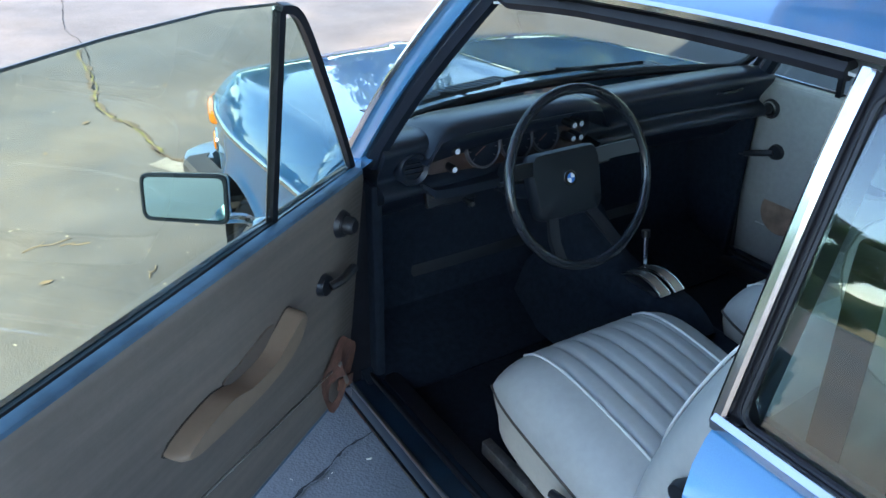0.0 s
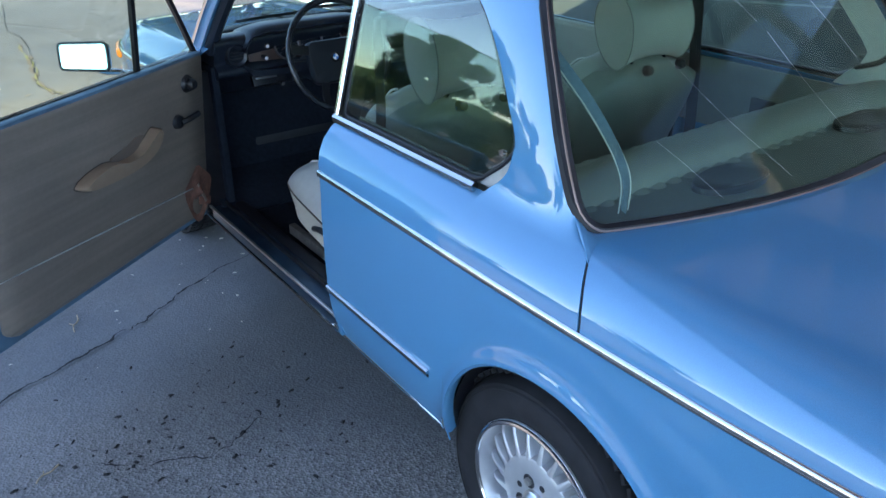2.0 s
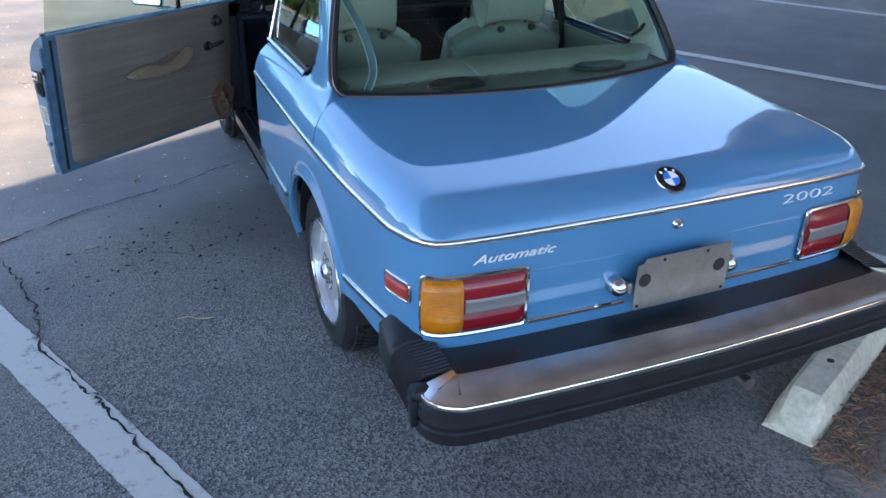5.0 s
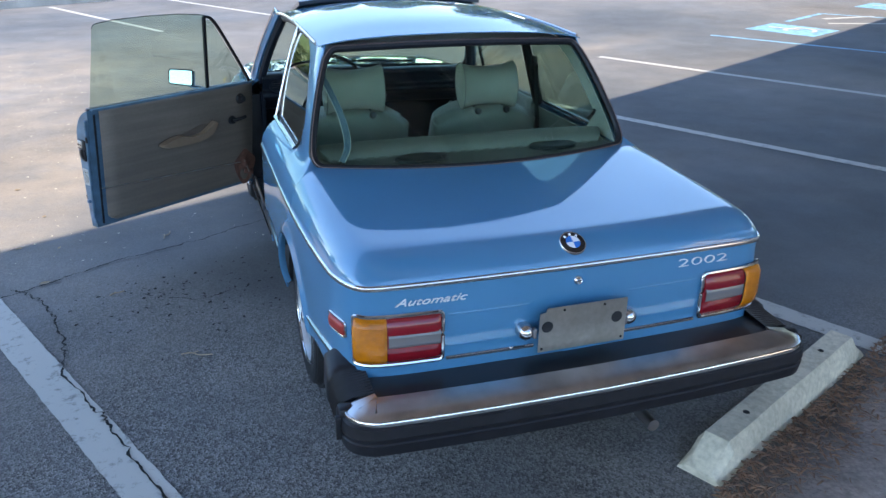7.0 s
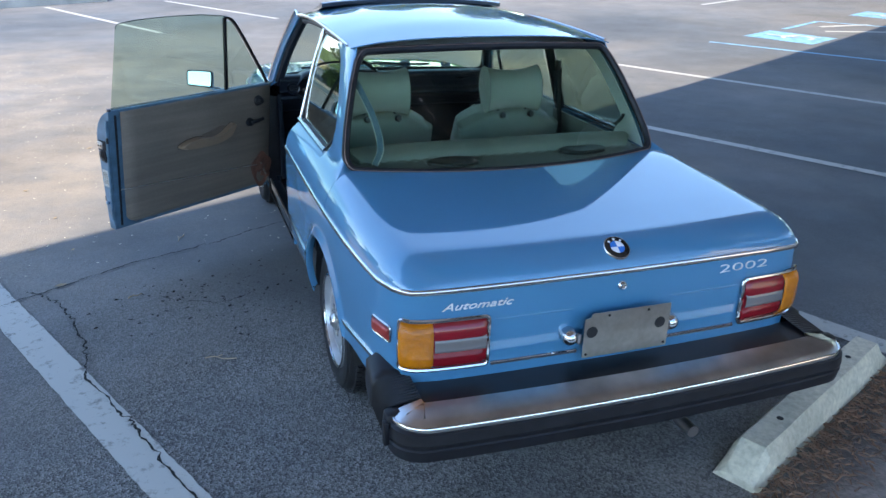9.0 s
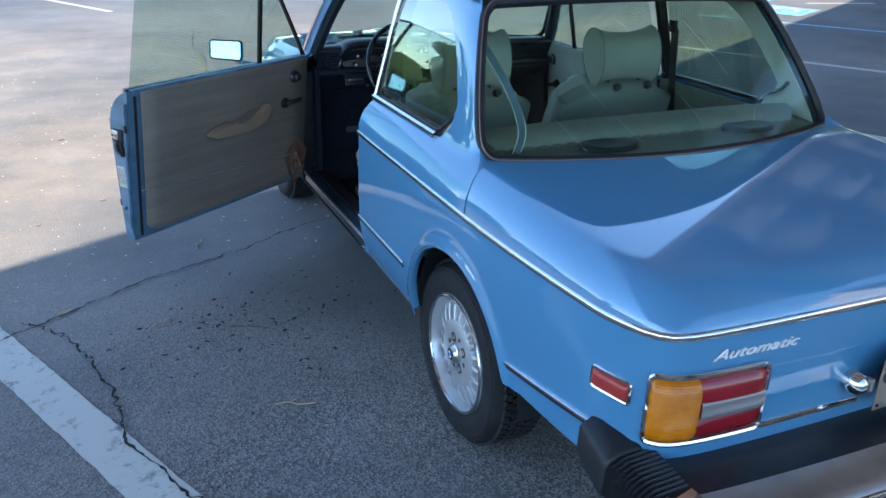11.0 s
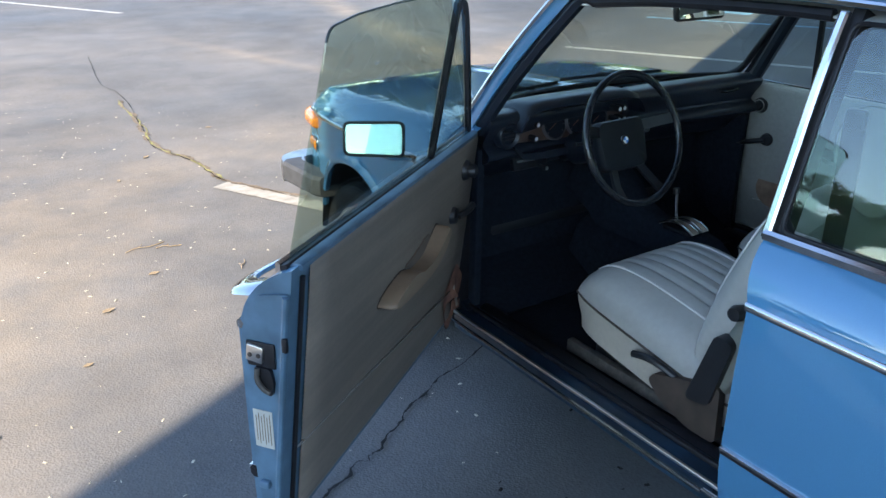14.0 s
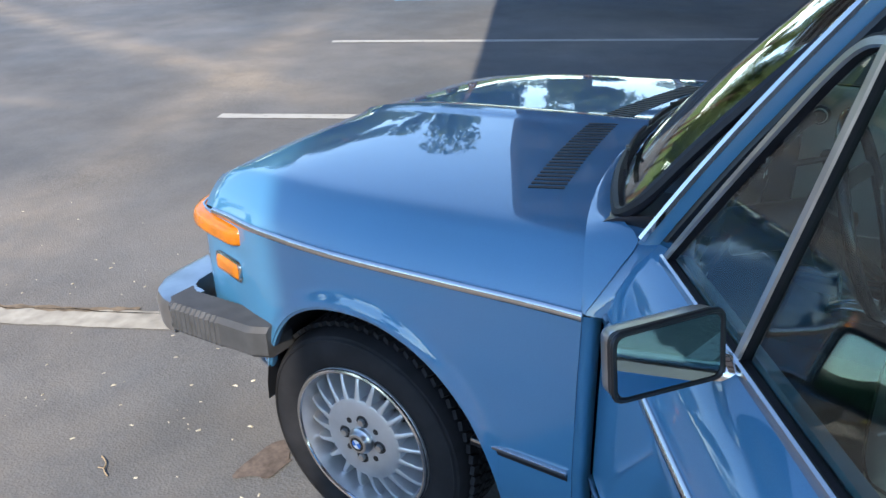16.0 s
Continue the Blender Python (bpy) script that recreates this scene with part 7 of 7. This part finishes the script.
for x, r in ((-0.365, 0.048), (-0.265, 0.048), (-0.175, 0.042)):
    gz = holder("gauge", dash, Matrix.Translation((x, 1.842, 0.908)) @ Matrix.Rotation(radians(-14), 4, "X"), "round black gauge")
    part("bezel", lathe([(r - 0.004, -0.006), (r, -0.008), (r + 0.003, -0.004), (r + 0.003, 0.006)], 32, "y"), GAUGE_RIM, gz)
    part("dial", lathe([(0.0, -0.003), (r - 0.003, -0.003)], 32, "y"), CARPET, gz)
    for k in range(9):
        a = radians(-130 + 32 * k)
        part("tick", box(0.0022, 0.001, 0.007, 0, (0.8 * r * math.sin(a), -0.004, 0.8 * r * math.cos(a)), rot=Matrix.Rotation(a, 3, "Y")), GAUGE_RIM, gz)
    part("needle", box(0.002, 0.001, r * 0.7, 0, (0.25 * r * math.sin(-2.1), -0.006, 0.25 * r * math.cos(-2.1)), rot=Matrix.Rotation(-2.1, 3, "Y")), RUST, gz)
for x, y, z in ((-0.451, 1.838, 0.921), (-0.463, 1.830, 0.880), (-0.095, 1.815, 0.937), (-0.095, 1.812, 0.902), (-0.12, 1.812, 0.937), (-0.12, 1.812, 0.902)):
    kn = holder("switch_knob", dash, Matrix.Translation((x, y, z)))
    part("knob", lathe([(0.0, -0.020), (0.008, -0.020), (0.010, -0.015), (0.010, 0.02)], 16, "y"), BLACK, kn)
    part("cap", lathe([(0.0, -0.0215), (0.0065, -0.0212), (0.007, -0.019)], 14, "y"), WHITE, kn, "pale symbol disc")
ra = holder("heater_panel", dash)
part("plate", box(0.14, 0.02, 0.05, 0.004, (-0.435, 1.875, 0.79), rot=Matrix.Rotation(radians(-20), 3, "X")), BLACK, ra)
part("strip", box(0.085, 0.006, 0.008, 0.002, (-0.45, 1.862, 0.797)), STEEL, ra, "bright strip")
vn = holder("side_vent", dash, Matrix.Translation((-0.575, 1.812, 0.905)), "round black air vent")
part("bezel", lathe([(0.026, -0.004), (0.036, -0.010), (0.041, -0.004), (0.042, 0.02)], 24, "y"), DASH, vn)
part("grille", lathe([(0.0, 0.002), (0.027, 0.002)], 20, "y"), CARPET, vn)
for z in (-0.012, 0.0, 0.012):
    part("slat", box(0.046, 0.006, 0.004, 0.001, (0, -0.002, z)), BLACK, vn)
hd = holder("glove_handle", dash, Matrix.Translation((0.50, 1.830, 0.928)), "small dark dash handle")
part("grip", tube(spline([(-0.05, 0.01, 0.0), (-0.04, -0.012, 0.0), (0.04, -0.012, 0.004), (0.05, 0.01, 0.004)], 5), 0.006, 8), GLOSS_BLACK, hd)
part("defrost_slot", box(0.16, 0.03, 0.006, 0.002, (-0.06, 1.93, 0.972), rot=Matrix.Rotation(radians(-14), 3, "X")), CARPET, dash)
# switches, key and column shroud below the instruments
part("column_shroud", lathe([(0.0, 0.05), (0.042, 0.05), (0.050, 0.07), (0.052, 0.22), (0.0, 0.22)], 20), DASH, dash, m=Matrix.Translation((-0.286, 1.605, 0.899)) @ Matrix.Rotation(radians(70), 4, "X") @ Matrix.Rotation(math.pi, 4, "X"))
kl = holder("ignition_lock", dash, Matrix.Translation((-0.20, 1.80, 0.775)))
part("barrel", lathe([(0.0, -0.022), (0.010, -0.022), (0.013, -0.016), (0.013, 0.02)], 16, "y"), STEEL, kl, "bright key barrel")
part("key", box(0.003, 0.02, 0.024, 0.001, (0, -0.03, -0.004)), STEEL, kl)
for x, z in ((-0.13, 0.770), (-0.40, 0.772)):
    kn = holder("pull_knob", dash, Matrix.Translation((x, 1.845, z)))
    part("knob", lathe([(0.0, -0.022), (0.007, -0.021), (0.010, -0.014), (0.006, 0.0), (0.006, 0.03)], 14, "y"), BLACK, kn)
    part("cap", lathe([(0.0, -0.0235), (0.006, -0.023), (0.0065, -0.021)], 12, "y"), STEEL, kn)

# steering wheel
SW = Matrix.Translation((-0.286, 1.605, 0.899)) @ Matrix.Rotation(radians(70), 4, "X")
sw = holder("steering_wheel", car, SW, "black four-spoke steering wheel with a square padded hub")
part("rim", tube([(0.194 * math.cos(t), 0.194 * math.sin(t), 0.036) for t in lin(0, 2 * math.pi, 65)[:-1]], 0.0115, 10, True), GLOSS_BLACK, sw)
out = rounded_poly([(-0.092, -0.088), (0.092, -0.088), (0.100, 0.02), (0.094, 0.066), (-0.094, 0.066), (-0.100, 0.02)], 0.03, 5)
rows = [[Vector((u * k, v * k, z)) for u, v in out] for k, z in ((0.86, -0.055), (1.0, -0.04), (1.0, -0.018), (0.94, -0.008), (0.6, -0.004), (0.02, -0.003))]
part("hub_pad", grid(rows, wrap=True), HUB, sw, "square black padded hub", smooth=50)
for sx in (-1, 1):
    part("spoke", sweep([(sx * 0.08, 0.035, -0.022), (sx * 0.14, 0.040, 0.006), (sx * 0.188, 0.042, 0.034)], [(-0.016, -0.005), (0.016, -0.005), (0.016, 0.005), (-0.016, 0.005)]), BLACK, sw)
    part("spoke", sweep([(sx * 0.05, -0.07, -0.022), (sx * 0.075, -0.13, 0.006), (sx * 0.085, -0.172, 0.034)], [(-0.014, -0.005), (0.014, -0.005), (0.014, 0.005), (-0.014, 0.005)]), BLACK, sw)
bd = part("badge", lathe([(0.0, 0.0), (0.017, 0.0), (0.0185, -0.003)], 24, at=(0, 0, 0)), ENAMEL_BLACK, sw)
for k in range(4):
    own = bmesh.new()
    c = own.verts.new((0, 0, 0.0012))
    arc = [own.verts.new((0.011 * math.cos(a), 0.011 * math.sin(a), 0.001)) for a in lin(k * math.pi / 2, (k + 1) * math.pi / 2, 6)]
    for i in range(5):
        own.faces.new((c, arc[i], arc[i + 1]))
    part("badge_field", own, ENAMEL_BLUE if k % 2 else WHITE, bd)
part("column", tube([(0, 0, -0.03), (0, 0.0, -0.28)], 0.035, 14, up=(0, 1, 0)), BLACK, sw)
for sx in (-1, 1):
    part("stalk", tube(spline([(sx * 0.03, 0, -0.07), (sx * 0.10, 0.01, -0.06), (sx * 0.16, 0.015, -0.05)], 4), 0.006, 6), BLACK, sw)

# console and gear selector
part("console", sweep(spline([(-0.018, 2.0, 0.72), (-0.018, 1.86, 0.66), (-0.018, 1.74, 0.565), (-0.018, 1.62, 0.530), (-0.018, 1.47, 0.524), (-0.018, 1.40, 0.48)], 5), [(-0.075, -0.14), (-0.065, 0.02), (-0.045, 0.040), (0.045, 0.040), (0.065, 0.02), (0.075, -0.14)]), CARPET, car, "black centre console", smooth=50)
gs = holder("gear_selector", car, Matrix.Translation((-0.018, 1.555, 0.572)), "automatic gear selector with chrome gate")
part("gate_plate", box(0.085, 0.11, 0.012, 0.004, (0, 0, 0)), BLACK, gs)
for xx in (-0.024, 0.024):
    arc = [(xx, y, 0.004 + 0.022 * (1 - (y / 0.068) ** 2)) for y in lin(-0.068, 0.068, 12)]
    strip_ = part("gate_strip", sweep(arc, [(-0.017, -0.002), (0.017, -0.002), (0.017, 0.002), (-0.017, 0.002)]), STEEL, gs, "curved dull metal gate strip")
    for e in (-0.016, 0.016):
        part("gate_edge", tube([(p[0] + e, p[1], p[2] + 0.002) for p in arc], 0.0018, 6), CHROME, strip_)
part("lever", tube([(0.018, 0.045, 0.0), (0.018, 0.055, 0.06), (0.018, 0.060, 0.105)], 0.0055, 8), CHROME, gs, "chrome lever")
part("handle", tube([(0.018, 0.060, 0.10), (0.018, 0.064, 0.118)], 0.011, 10, up=(1, 0, 0)), BLACK, gs, "small black grip")
rm = holder("rear_view_mirror", car, Matrix.Translation((-0.03, 1.60, 1.265)) @ Matrix.Rotation(radians(-12), 4, "X"))
part("housing", box(0.22, 0.022, 0.058, 0.010, (0, 0, 0)), BLACK, rm)
part("glass", box(0.205, 0.002, 0.046, 0.004, (0, -0.0115, 0)), MIRROR, rm)
part("stem", tube([(0.0, 0.01, 0.02), (0, 0.03, 0.075)], 0.008, 8), BLACK, rm)
# belts
for side in (-1, 1):
    bp = [Vector((side * 0.615, 0.76, 1.16)), Vector((side * 0.622, 0.75, 0.98)), Vector((side * 0.64, 0.74, 0.70)), Vector((side * 0.65, 0.76, 0.38))]
    part("seat_belt", sweep(spline(bp, 6), [(-0.022, -0.001), (0.022, -0.001), (0.022, 0.001), (-0.022, 0.001)], up=(1, 0, 0)), BLACK, car, "black seat belt")
    part("belt_anchor", box(0.02, 0.04, 0.05, 0.006, (side * 0.605, 0.765, 1.17)), BLACK, car)
bp = spline([(-0.583, 0.219, 1.238), (-0.554, 0.149, 1.161), (-0.534, 0.096, 1.097), (-0.527, 0.041, 1.032), (-0.533, 0.011, 0.989), (-0.560, -0.012, 0.945)], 6)
part("hanging_belt", sweep(bp, [(-0.013, -0.001), (0.013, -0.001), (0.013, 0.001), (-0.013, 0.001)], up=(0, 1, 0.3)), mat("blue_grey_webbing", (0.10, 0.15, 0.20), 0.6, grain=(80, 0.2)), car, "blue-grey seat belt hanging behind the rear window")
for e in (-0.013, 0.013):
    part("belt_edge", tube([p + Vector((e, 0, 0.0)) for p in bp], 0.0016, 5), PIPING, car, "pale belt edge")
part("window_lever", tube(spline([(0.625, 0.20, 1.0), (0.60, 0.13, 1.03), (0.595, 0.10, 1.06)], 5), 0.008, 7), BLACK, car, "black hinged-window catch")


# ---- the far edge of the lot: kerb, verge, shrubs and trees ----
def lot(along, ahead, z=0.0):
    """A place given along the canopy's edge and ahead of it."""
    p = Vector((-0.70, 2.62, 0)) + EDGE * along + OUT * ahead
    return Vector((p.x, p.y, z + lie(p.x, p.y)))


def verge(name, a0, a1, b0, b1, label, height=0.16, material=GRASS):
    """A raised planted strip with a kerb along its near edge."""
    rows = []
    for b in lin(b0 + 0.15, b1, 10):
        rows.append([lot(a, b, height + 0.25 * (noise.noise(lot(a, b) * 0.12) + 0.4) * (b - b0) / max(b1 - b0, 1)) for a in lin(a0, a1, 30)])
    v = tagged(part(name, grid(rows), material), label, "verge", kind="structure")
    kb = sweep([lot(a, b0 + 0.075) for a in lin(a0, a1, 40)], [(-0.075, 0.0), (-0.070, 0.14), (-0.055, 0.155), (0.075, 0.158), (0.075, 0.0)])
    tagged(part("kerb", kb, KERB), "pale concrete kerb along the verge", "kerb", kind="structure")
    return v


verge("verge", -60, 70, 26.0, 60.0, "dry yellowish grass verge beyond the car park")
verge("planting_island", -9.5, 5.0, 13.6, 15.6, "planting island with brown bark soil", material=SOIL)


def leaves(n, centre, radius, size, rnd):
    verts, faces = [], []
    for _ in range(n):
        while True:
            d = Vector((rnd.uniform(-1, 1), rnd.uniform(-1, 1), rnd.uniform(-1, 1)))
            if 0.25 < d.length < 1:
                break
        p = Vector(centre) + Vector((d.x * radius[0], d.y * radius[1], d.z * radius[2]))
        r = Euler((rnd.uniform(0, 6.3), rnd.uniform(0, 6.3), rnd.uniform(0, 6.3))).to_matrix()
        s = size * rnd.uniform(0.6, 1.4)
        k = len(verts)
        for c in ((-s, 0, 0), (0, -s * 0.45, 0.1 * s), (s, 0, 0), (0, s * 0.45, 0.1 * s)):
            verts.append(p + r @ Vector(c))
        faces.append((k, k + 1, k + 2, k + 3))
    return verts, faces


def from_lists(name, verts, faces, material, parent=None):
    me = bpy.data.meshes.new(name)
    me.from_pydata([tuple(v) for v in verts], [], faces)
    me.materials.append(material)
    o = new(name, me)
    if parent is not None:
        o.parent = parent
    return o


def tree(at, height, spread, seed):
    rnd = random.Random(seed)
    t = thing("tree", "broad green tree with an open uneven crown", "tree", "trees beyond the lot", at=Matrix.Translation(at))
    trunk = spline([(0, 0, -0.1), (rnd.uniform(-0.2, 0.2), rnd.uniform(-0.2, 0.2), height * 0.3), (rnd.uniform(-0.4, 0.4), rnd.uniform(-0.4, 0.4), height * 0.75)], 6)
    bm = tube(trunk, 0.035 * height, 9, scale=lambda u: 1.2 - 0.85 * u, up=(0, 1, 0))
    verts, faces = [], []
    for k in range(10):
        a = rnd.uniform(0, 6.28)
        base = trunk[rnd.randrange(5, len(trunk))]
        tip = base + Vector((math.cos(a) * spread * rnd.uniform(0.4, 0.9), math.sin(a) * spread * rnd.uniform(0.4, 0.9), height * rnd.uniform(0.02, 0.28)))
        tube([base, base.lerp(tip, 0.5) + Vector((0, 0, 0.2)), tip], 0.012 * height, 6, bm=bm, scale=lambda u: 1.1 - 0.8 * u)
        for q, f in ((tip, 1.0), (base.lerp(tip, 0.6), 0.8)):
            r = spread * rnd.uniform(0.25, 0.42) * f
            v, fc = leaves(420, q, (r, r, r * 0.75), 0.16, rnd)
            n0 = len(verts)
            verts += v
            faces += [tuple(i + n0 for i in f4) for f4 in fc]
    part("trunk", bm, TRUNK_BARK, t)
    from_lists("crown", verts, faces, FOLIAGE, t)
    return t


rnd = random.Random(21)
for k, (a, b, h, s) in enumerate([(-34, 44, 6, 3.4), (-26, 30, 8, 3.8), (-17, 46, 6, 3.4), (-10, 48, 7, 3.6), (-2, 45, 6, 3.2), (7, 46, 6, 3.4), (15, 42, 7, 3.6), (24, 38, 8, 4.0), (33, 33, 8, 3.8), (-56, 30, 5, 3.4), (-60, 12, 5, 3.4), (-55, 2, 4.6, 3.0), (34, 4, 7, 3.6), (36, 11, 7.5, 4.0), (33, 18, 6, 3.4), (37, 25, 7, 3.8), (42, 7, 8, 4.0), (43, 16, 8, 4.2), (40, -3, 7, 3.6), (35, -9, 6.5, 3.4)]):
    tree(lot(a, b, 0.2 if b > 26 else 0), h * (1.35 if a > 30 else 1), s, 100 + k)
tree(Vector((-22.0, 28.5, 0)), 7.0, 2.6, 131)
for k, (az, dist, h) in enumerate([(36, 34, 7), (43, 31, 5), (50, 33, 5.5), (56, 30, 6), (63, 33, 9), (70, 31, 7.5), (78, 35, 8)]):
    x, y = dist * math.cos(radians(az)), dist * math.sin(radians(az))
    tree(Vector((x, y, lie(x, y))), h, 3.4, 160 + k)


def street_lamp(at, turn, height, reach):
    """A tall lamp post with one long curved arm."""
    t = thing("street_lamp", "tall grey lamp post with a long curved arm", "lamp post", at=Matrix.Translation(at) @ Matrix.Rotation(turn, 4, "Z"))
    part("post", tube([(0, 0, -0.1), (0, 0, height * 0.5), (0, 0, height)], 0.09, 10, up=(0, 1, 0), scale=lambda u: 1.2 - 0.5 * u), BEAM, t)
    part("arm", tube(spline([(0, 0, height - 0.05), (0.2, 0, height + 0.25), (reach * 0.5, 0, height + 0.45), (reach, 0, height + 0.5)], 6), 0.05, 8), BEAM, t)
    part("head", box(0.55, 0.24, 0.12, 0.04, (reach + 0.2, 0, height + 0.48)), BEAM, t)


street_lamp(Vector((-39.4, 24.2, 0)), radians(55), 6.3, 2.6)


def shrub(at, r, h, seed):
    rnd = random.Random(seed)
    t = thing("shrub", "low dense green shrub on the verge", "shrub", "shrubs on the verge", at=Matrix.Translation(at))
    bm = bmesh.new()
    for k in range(6):
        a = 6.28 * k / 6
        tube([(0, 0, -0.05), (0.3 * r * math.cos(a), 0.3 * r * math.sin(a), h * 0.4), (0.7 * r * math.cos(a), 0.7 * r * math.sin(a), h * 0.75)], 0.025, 5, bm=bm)
    part("stem", bm, TRUNK_BARK, t)
    verts, faces = [], []
    for k in range(7):
        a = rnd.uniform(0, 6.28)
        q = (math.cos(a) * r * 0.5, math.sin(a) * r * 0.5, h * rnd.uniform(0.35, 0.7))
        v, fc = leaves(240, q, (r * 0.55, r * 0.55, h * 0.42), 0.09, rnd)
        n0 = len(verts)
        verts += v
        faces += [tuple(i + n0 for i in f4) for f4 in fc]
    from_lists("foliage", verts, faces, FOLIAGE, t)


for k in range(26):
    shrub(lot(-50 + k * 4.4 + rnd.uniform(-1, 1), 28 + rnd.uniform(-0.8, 2.5), 0.2), rnd.uniform(1.0, 1.7), rnd.uniform(0.9, 1.7), 300 + k)

for k in range(9):
    shrub(lot(-9 + k * 1.6 + rnd.uniform(-0.3, 0.3), 14.7 + rnd.uniform(-0.2, 0.3), 0.12), rnd.uniform(0.7, 1.0), rnd.uniform(0.8, 1.3), 400 + k)
for k in range(14):
    shrub(lot(-52 + rnd.uniform(-1.5, 1.5), -14 + k * 3.1, 0.0), rnd.uniform(1.6, 2.3), rnd.uniform(1.6, 2.6), 450 + k)

# the wooded rise far round the lot
rows = []
for k in range(361):
    a = 2 * math.pi * (k % 360) / 360
    d = Vector((math.cos(a), math.sin(a), 0))
    h = 6.5 + 2.2 * noise.noise(d * 5) + 2.2 * noise.noise(d * 22) + 1.2 * noise.noise(d * 70)
    rows.append([d * 150 + Vector((0, 0, -0.3)), d * 152 + Vector((0, 0, h * 0.55)), d * 156 + Vector((0, 0, h)), d * 170 + Vector((0, 0, h * 0.9))])
tagged(part("backdrop", grid(rows), FOLIAGE, smooth=180), "distant dark green wooded rise round the car park", "woods", kind="structure")

# painted wheelchair bay sign on the asphalt, far off: a blue square with a plain white figure of bars
SQ = Vector((9.12, 8.38, 0))
u_, v_ = Vector((0.918, 0.396, 0)), Vector((-0.396, 0.918, 0))


def bay_patch(name, c, w, h, material, z, label, turn=0.0):
    ca, sa = math.cos(turn), math.sin(turn)
    p = []
    for i, j in ((-1, -1), (1, -1), (1, 1), (-1, 1)):
        a, b = i * w / 2, j * h / 2
        p.append(SQ + u_ * (c[0] + a * ca - b * sa) + v_ * (c[1] + a * sa + b * ca))
    tagged(part(name, flat(p, z), material), label, "bay marking", kind="structure")


def bay_sign():
    """A blue square with a plain white sign: a broken ring and three bars, top towards the bay's right."""
    bay_patch("bay_marking", (0, 0), 1.0, 1.22, BLUE_PAINT, 0.005, "faded blue painted square on asphalt")
    rows = []
    for t in lin(radians(-60), radians(200), 22):
        d = u_ * math.sin(t) + v_ * math.cos(t)
        q = [SQ + v_ * -0.14 + d * r for r in (0.20, 0.28)]
        rows.append([Vector((p.x, p.y, lie(p.x, p.y) + 0.010)) for p in q])
    tagged(part("bay_marking", grid(rows), ROAD_PAINT), "white painted ring on the blue square", "bay marking", kind="structure")
    for c, w, h, turn in (((0.02, 0.16), 0.10, 0.55, 0.1), ((0.14, 0.02), 0.30, 0.08, 0.0), ((0.26, -0.20), 0.08, 0.42, 0.25)):
        bay_patch("bay_marking", c, w, h, ROAD_PAINT, 0.012, "white painted bar on the blue square", turn)


bay_sign()
SQ = Vector((13.2, 10.1, 0))
bay_sign()
